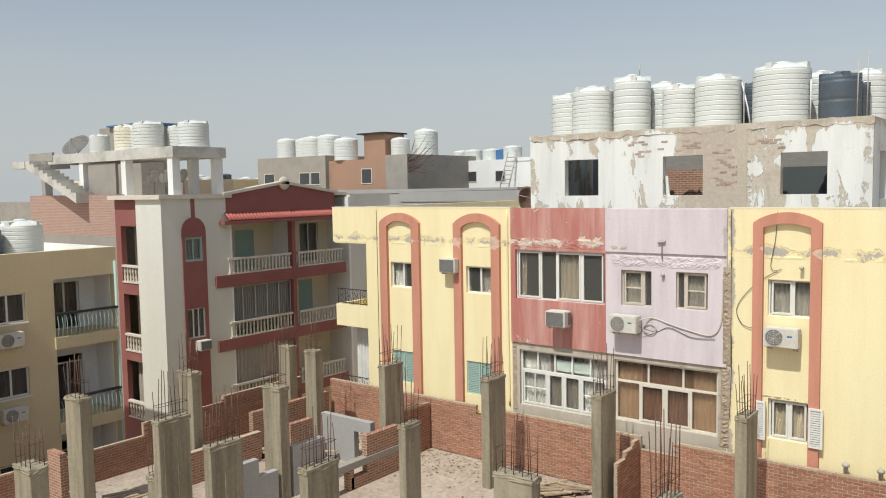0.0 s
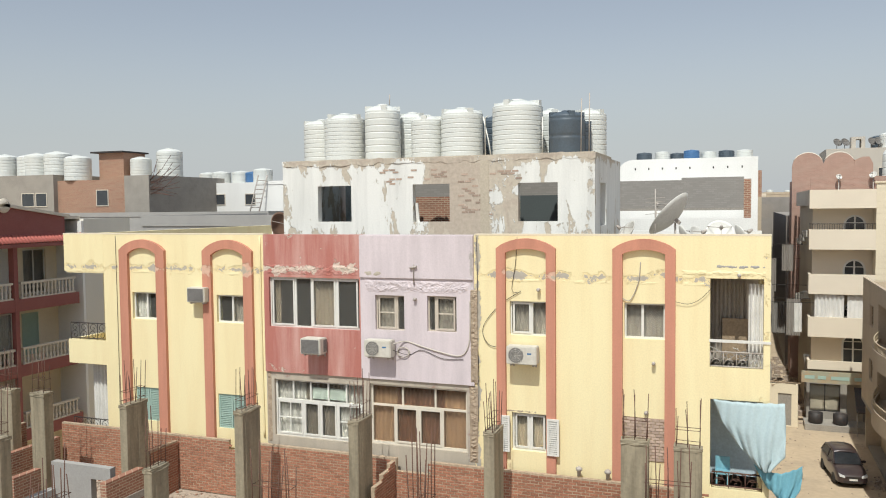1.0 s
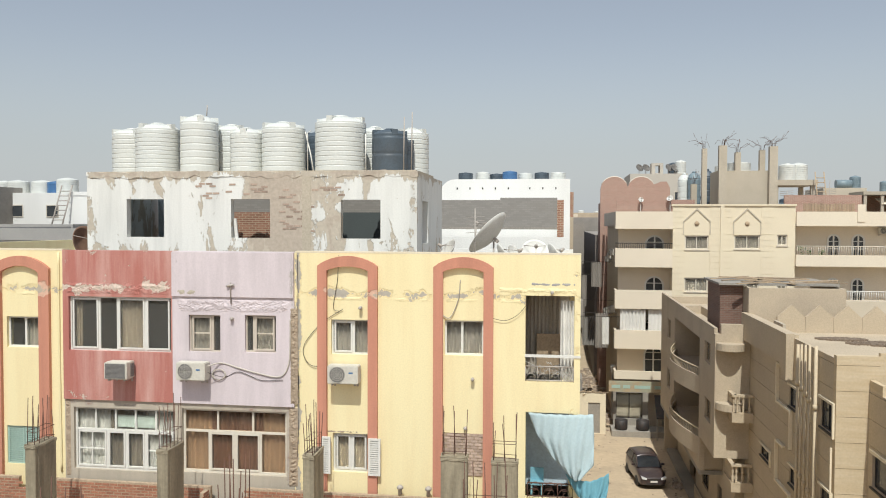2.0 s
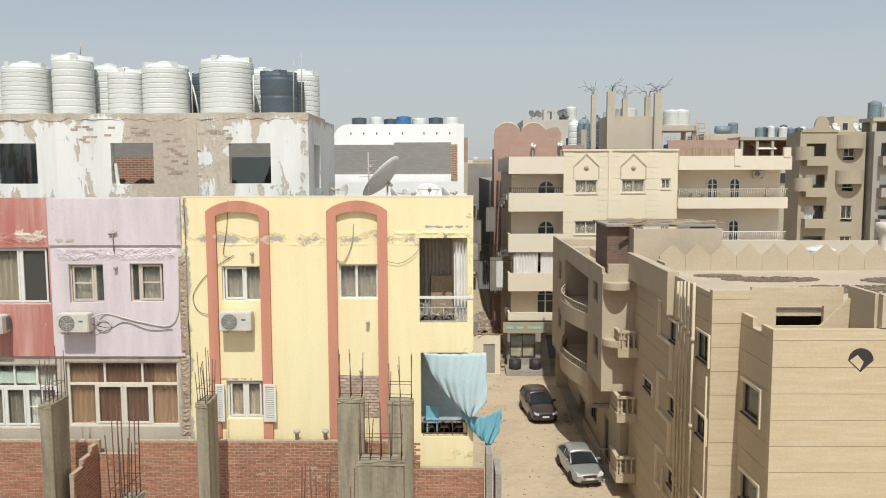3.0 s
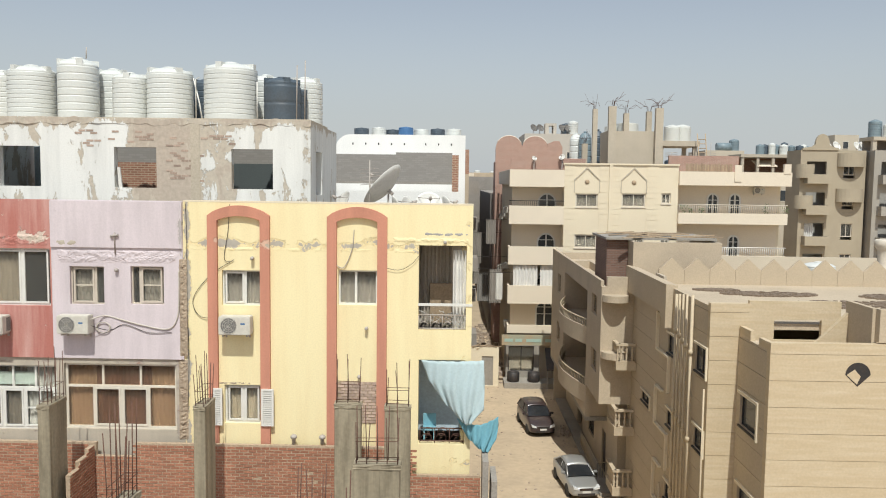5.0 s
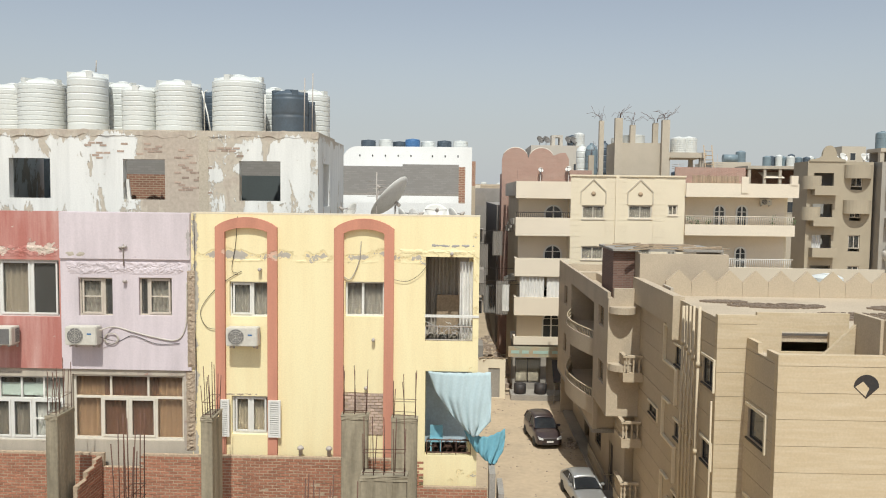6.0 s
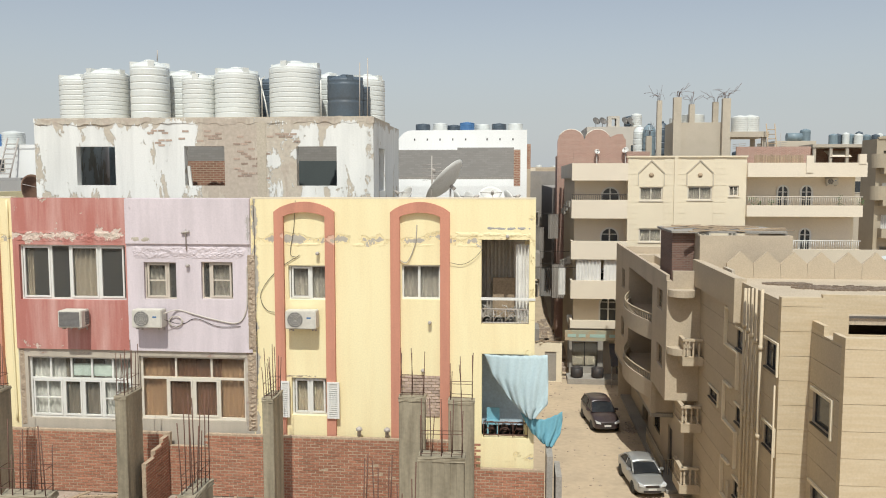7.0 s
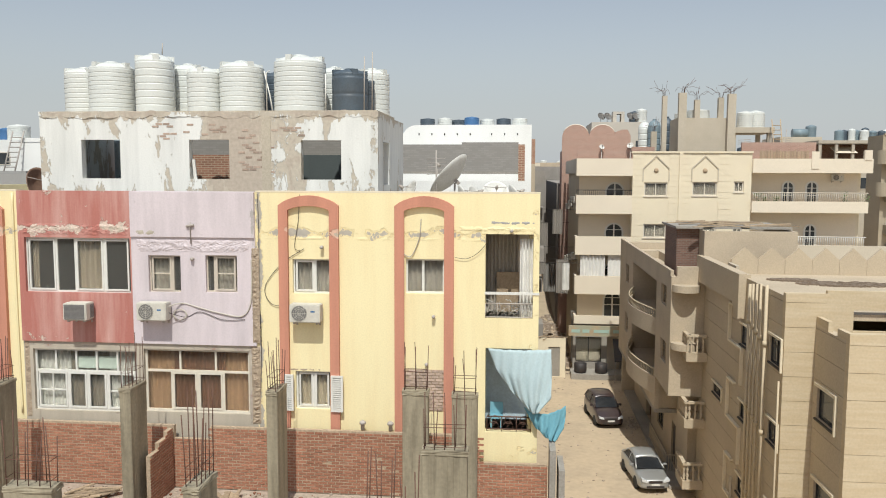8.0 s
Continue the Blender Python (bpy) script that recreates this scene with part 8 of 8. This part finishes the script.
cable([(-9.0, Y1 - 0.2, 11.2), (-8.6, Y1, 11.05), (-8.2, Y1, 11.2), (-7.6, Y1, 11.0), (-7.0, Y1, 11.02)], 0.008, "thin black cable sagging on the lilac wall")
cable([(-8.75 + 0.16 * math.cos(k * 0.8) * (1 + 0.1 * (k % 3)), Y1 - 0.02, 11.12 + 0.14 * math.sin(k * 0.8)) for k in range(22)], 0.011, "coiled spare cable on the lilac wall", GREYTAN)
cable([(-5.4, FY - 0.03, 12.9), (-6.0, FY - 0.03, 12.5), (-6.45, FY - 0.03, 11.9), (-6.3, FY - 0.03, 11.45), (-5.85, FY - 0.05, 11.4)], 0.008, "loose black cable looping round the window")
cable([(-5.5, FY - 0.03, 14.3), (-5.55, FY - 0.03, 13.6), (-5.65, FY - 0.03, 12.95), (-5.5, FY - 0.03, 12.85)], 0.007, "thin black cable down the yellow wall")
cable([(-2.35, FY - 0.04, 13.7), (-2.4, FY - 0.04, 13.2), (-2.6, FY - 0.04, 12.75), (-2.8, FY - 0.04, 12.8)], 0.012, "grey cable hanging from a wall hook", PVCGREY)
cable([(-1.55, FY - 0.05, 12.75), (-1.2, FY - 0.05, 12.7), (-0.9, FY - 0.05, 12.85), (-0.68, FY - 0.05, 13.1)], 0.006, "thin cable sagging towards the balcony")
cable([(-6.62, FY - 0.03, 14.3), (-6.6, FY - 0.03, 13.2), (-6.63, FY - 0.03, 12.0), (-6.58, FY - 0.03, 10.6), (-6.62, FY - 0.03, 9.0)], 0.007, "black cable running down the wall joint")
cable([(-18.72, FY - 0.02, 14.3), (-18.72, FY - 0.02, 11.0), (-18.74, FY - 0.02, 8.3)], 0.007, "thin cable down the yellow wall")
cable([(-13.35, FY - 0.02, 14.3), (-13.35, FY - 0.02, 11.0), (-13.32, FY - 0.02, 8.3)], 0.03, "yellow painted down pipe on the wall", YELLOW)
lamp = thing("wall_bracket", -8.4, FY - 0.1, 13.2, "small rusty pipe bracket on the lilac wall", "bracket")
bm = bmesh.new()
tube(bm, [(-8.4, FY - 0.1, 13.0), (-8.4, FY - 0.14, 13.5), (-8.4, FY - 0.1, 13.55)], 0.016)
tube(bm, [(-8.5, FY - 0.14, 13.46), (-8.3, FY - 0.14, 13.5)], 0.035)
part("bracket", bm, PVCGREY, lamp)
for x, z in ((-8.38, 12.6), (-4.92, 12.95), (-0.05, 13.42), (-2.02, 11.2), (-2.2, 9.95)):
    cap = thing("wall_vent", x, FY - 0.05, z, "small grey pipe stub in the wall", "vent")
    part("pipe", lathe(bmesh.new(), [(0.03, -0.07), (0.045, 0.0), (0.045, 0.08), (0.02, 0.1)], 0, 0, 0, 10), PVCGREY, cap).matrix_basis = pose(x, FY - 0.06, z, 90, 0, 0)
for x in (-3.85, -3.12):
    v = thing("wall_vent", x, 20.8, 8.22, "grey pipe stub on top of the brick wall", "vent")
    part("pipe", lathe(bmesh.new(), [(0.05, 0), (0.05, 0.14), (0.085, 0.15), (0.085, 0.2), (0.04, 0.24)], x, 20.78, 8.22, 10), PVCGREY, v)
chair = thing("plastic_chair", -0.35, FY + 0.5, 8.2, "faded blue plastic chair on the lower balcony", "chair")
part("seat", boxes((-0.58, FY + 0.3, 8.46, -0.24, FY + 0.66, 8.5)), CHAIRBLUE, chair)
part("backrest", boxes((-0.58, FY + 0.63, 8.5, -0.24, FY + 0.66, 8.82)), CHAIRBLUE, chair)
for dx in (-0.56, -0.3):
    for dy in (0.32, 0.6):
        part("leg", boxes((dx, FY + dy, 8.16, dx + 0.04, FY + dy + 0.04, 8.46)), CHAIRBLUE, chair)
bike = bmesh.new()
bk = random.Random(17)
for k in range(26):
    x, z = bk.uniform(-0.55, 0.4), 11.2 + bk.uniform(0, 0.1)
    tube(bike, [(x, FY + 0.2, z), (x + bk.uniform(-0.2, 0.2), FY + 0.25, z + bk.uniform(0.1, 0.25)), (x + bk.uniform(-0.35, 0.35), FY + 0.22, z + bk.uniform(0.15, 0.4))], 0.007, 4)
jn = thing("scrap_heap", 0, FY + 0.2, 11.15, "tangle of pale pipes and scrap on the balcony", "scrap")
tagged(part("scrap", bike, PALECURTAIN, jn), kind="stuff")

# ---- brick walls of the site: real bricks over a mortar core ----
BL, BH, J = 0.2, 0.057, 0.021


def brick_data(seed):
    r = random.Random(seed)
    bm = boxes((0, 0, 0, BL, 0.03, BH))
    for v in bm.verts:
        v.co += Vector((r.uniform(-1, 1), r.uniform(-1, 1) * 0.8, r.uniform(-1, 1))) * 0.0035
    me = bpy.data.meshes.new("brick")
    bm.to_mesh(me)
    bm.free()
    me.materials.append(BRICK)
    return me


BRICKS = [brick_data(k) for k in range(6)]


def brick_wall(name, label, axis, at, a0, a1, z0, top, side, single=(0, 0), thick=0.12):
    """top(a) gives the wall's height along it; bricks within the single stretch are parts, the rest one mesh."""
    r = random.Random(77)
    core = bmesh.new()
    a = a0
    while a < a1 - 1e-6:
        e = min(a + 0.5, a1)
        zt = top((a + e) / 2) - 0.01
        if axis == "y":
            box(core, a, at + 0.007, z0, e, at + thick, zt)
        else:
            lo, hi = sorted((at - side * 0.007, at - side * thick))
            box(core, lo, a, z0, hi, e, zt)
        a = e
    w = tagged(part(name, core, MORTAR), label, "wall", kind="structure")
    rest = bmesh.new()
    row = 0
    z = z0 + J
    while z < z0 + 3.0:
        a = a0 + (0.0 if row % 2 else -0.11)
        while a < a1 - 0.02:
            s, e = max(a, a0), min(a + BL, a1)
            if e - s > 0.04 and z + BH <= top((s + e) / 2) + 0.01:
                o = r.uniform(-0.006, 0.006)
                if single[0] <= s and e <= single[1] and e - s > BL - 0.01:
                    ob = new("brick", r.choice(BRICKS))
                    ob.location = (s, at + o, z) if axis == "y" else (at - side * o, s, z)
                    if axis == "x":
                        ob.rotation_euler = (0, 0, math.pi / 2)
                    ob.parent = w
                else:
                    if axis == "y":
                        box(rest, s, at + o, z, e, at + 0.02, z + BH)
                    else:
                        lo, hi = sorted((at - side * o, at - side * 0.02))
                        box(rest, lo, s, z, hi, e, z + BH)
            a += BL + J
        z += BH + J
        row += 1
    tagged(part("bricks", rest, BRICK, w), kind="stuff")
    return w


def main_top(a):
    if a > -0.72:
        return 7.5
    if -9.0 < a < -7.9:
        return 7.85
    if -14.3 < a < -13.6:
        return 7.9
    return 8.2


brick_wall("wall_north", "new red brick boundary wall against the yellow building", "y", 20.68, -20.9, 0.92, SLAB, main_top, 1, (-5.5, -2.6))
brick_wall("wall_west", "red brick side wall of the building site", "x", -22.35, 9.6, 20.6, SLAB, lambda a: 7.5 if a < 14.2 else 7.9 if a < 17.0 else 8.1, 1)
brick_wall("wall_stub", "short red brick wall stub beside a column", "x", -8.9, 19.3, 20.6, SLAB, lambda a: 7.75 + 0.35 * (a - 19.3), 1)
brick_wall("wall_stub", "short red brick wall stub beside a column", "x", -16.2, 19.4, 20.6, SLAB, lambda a: 8.05, 1)
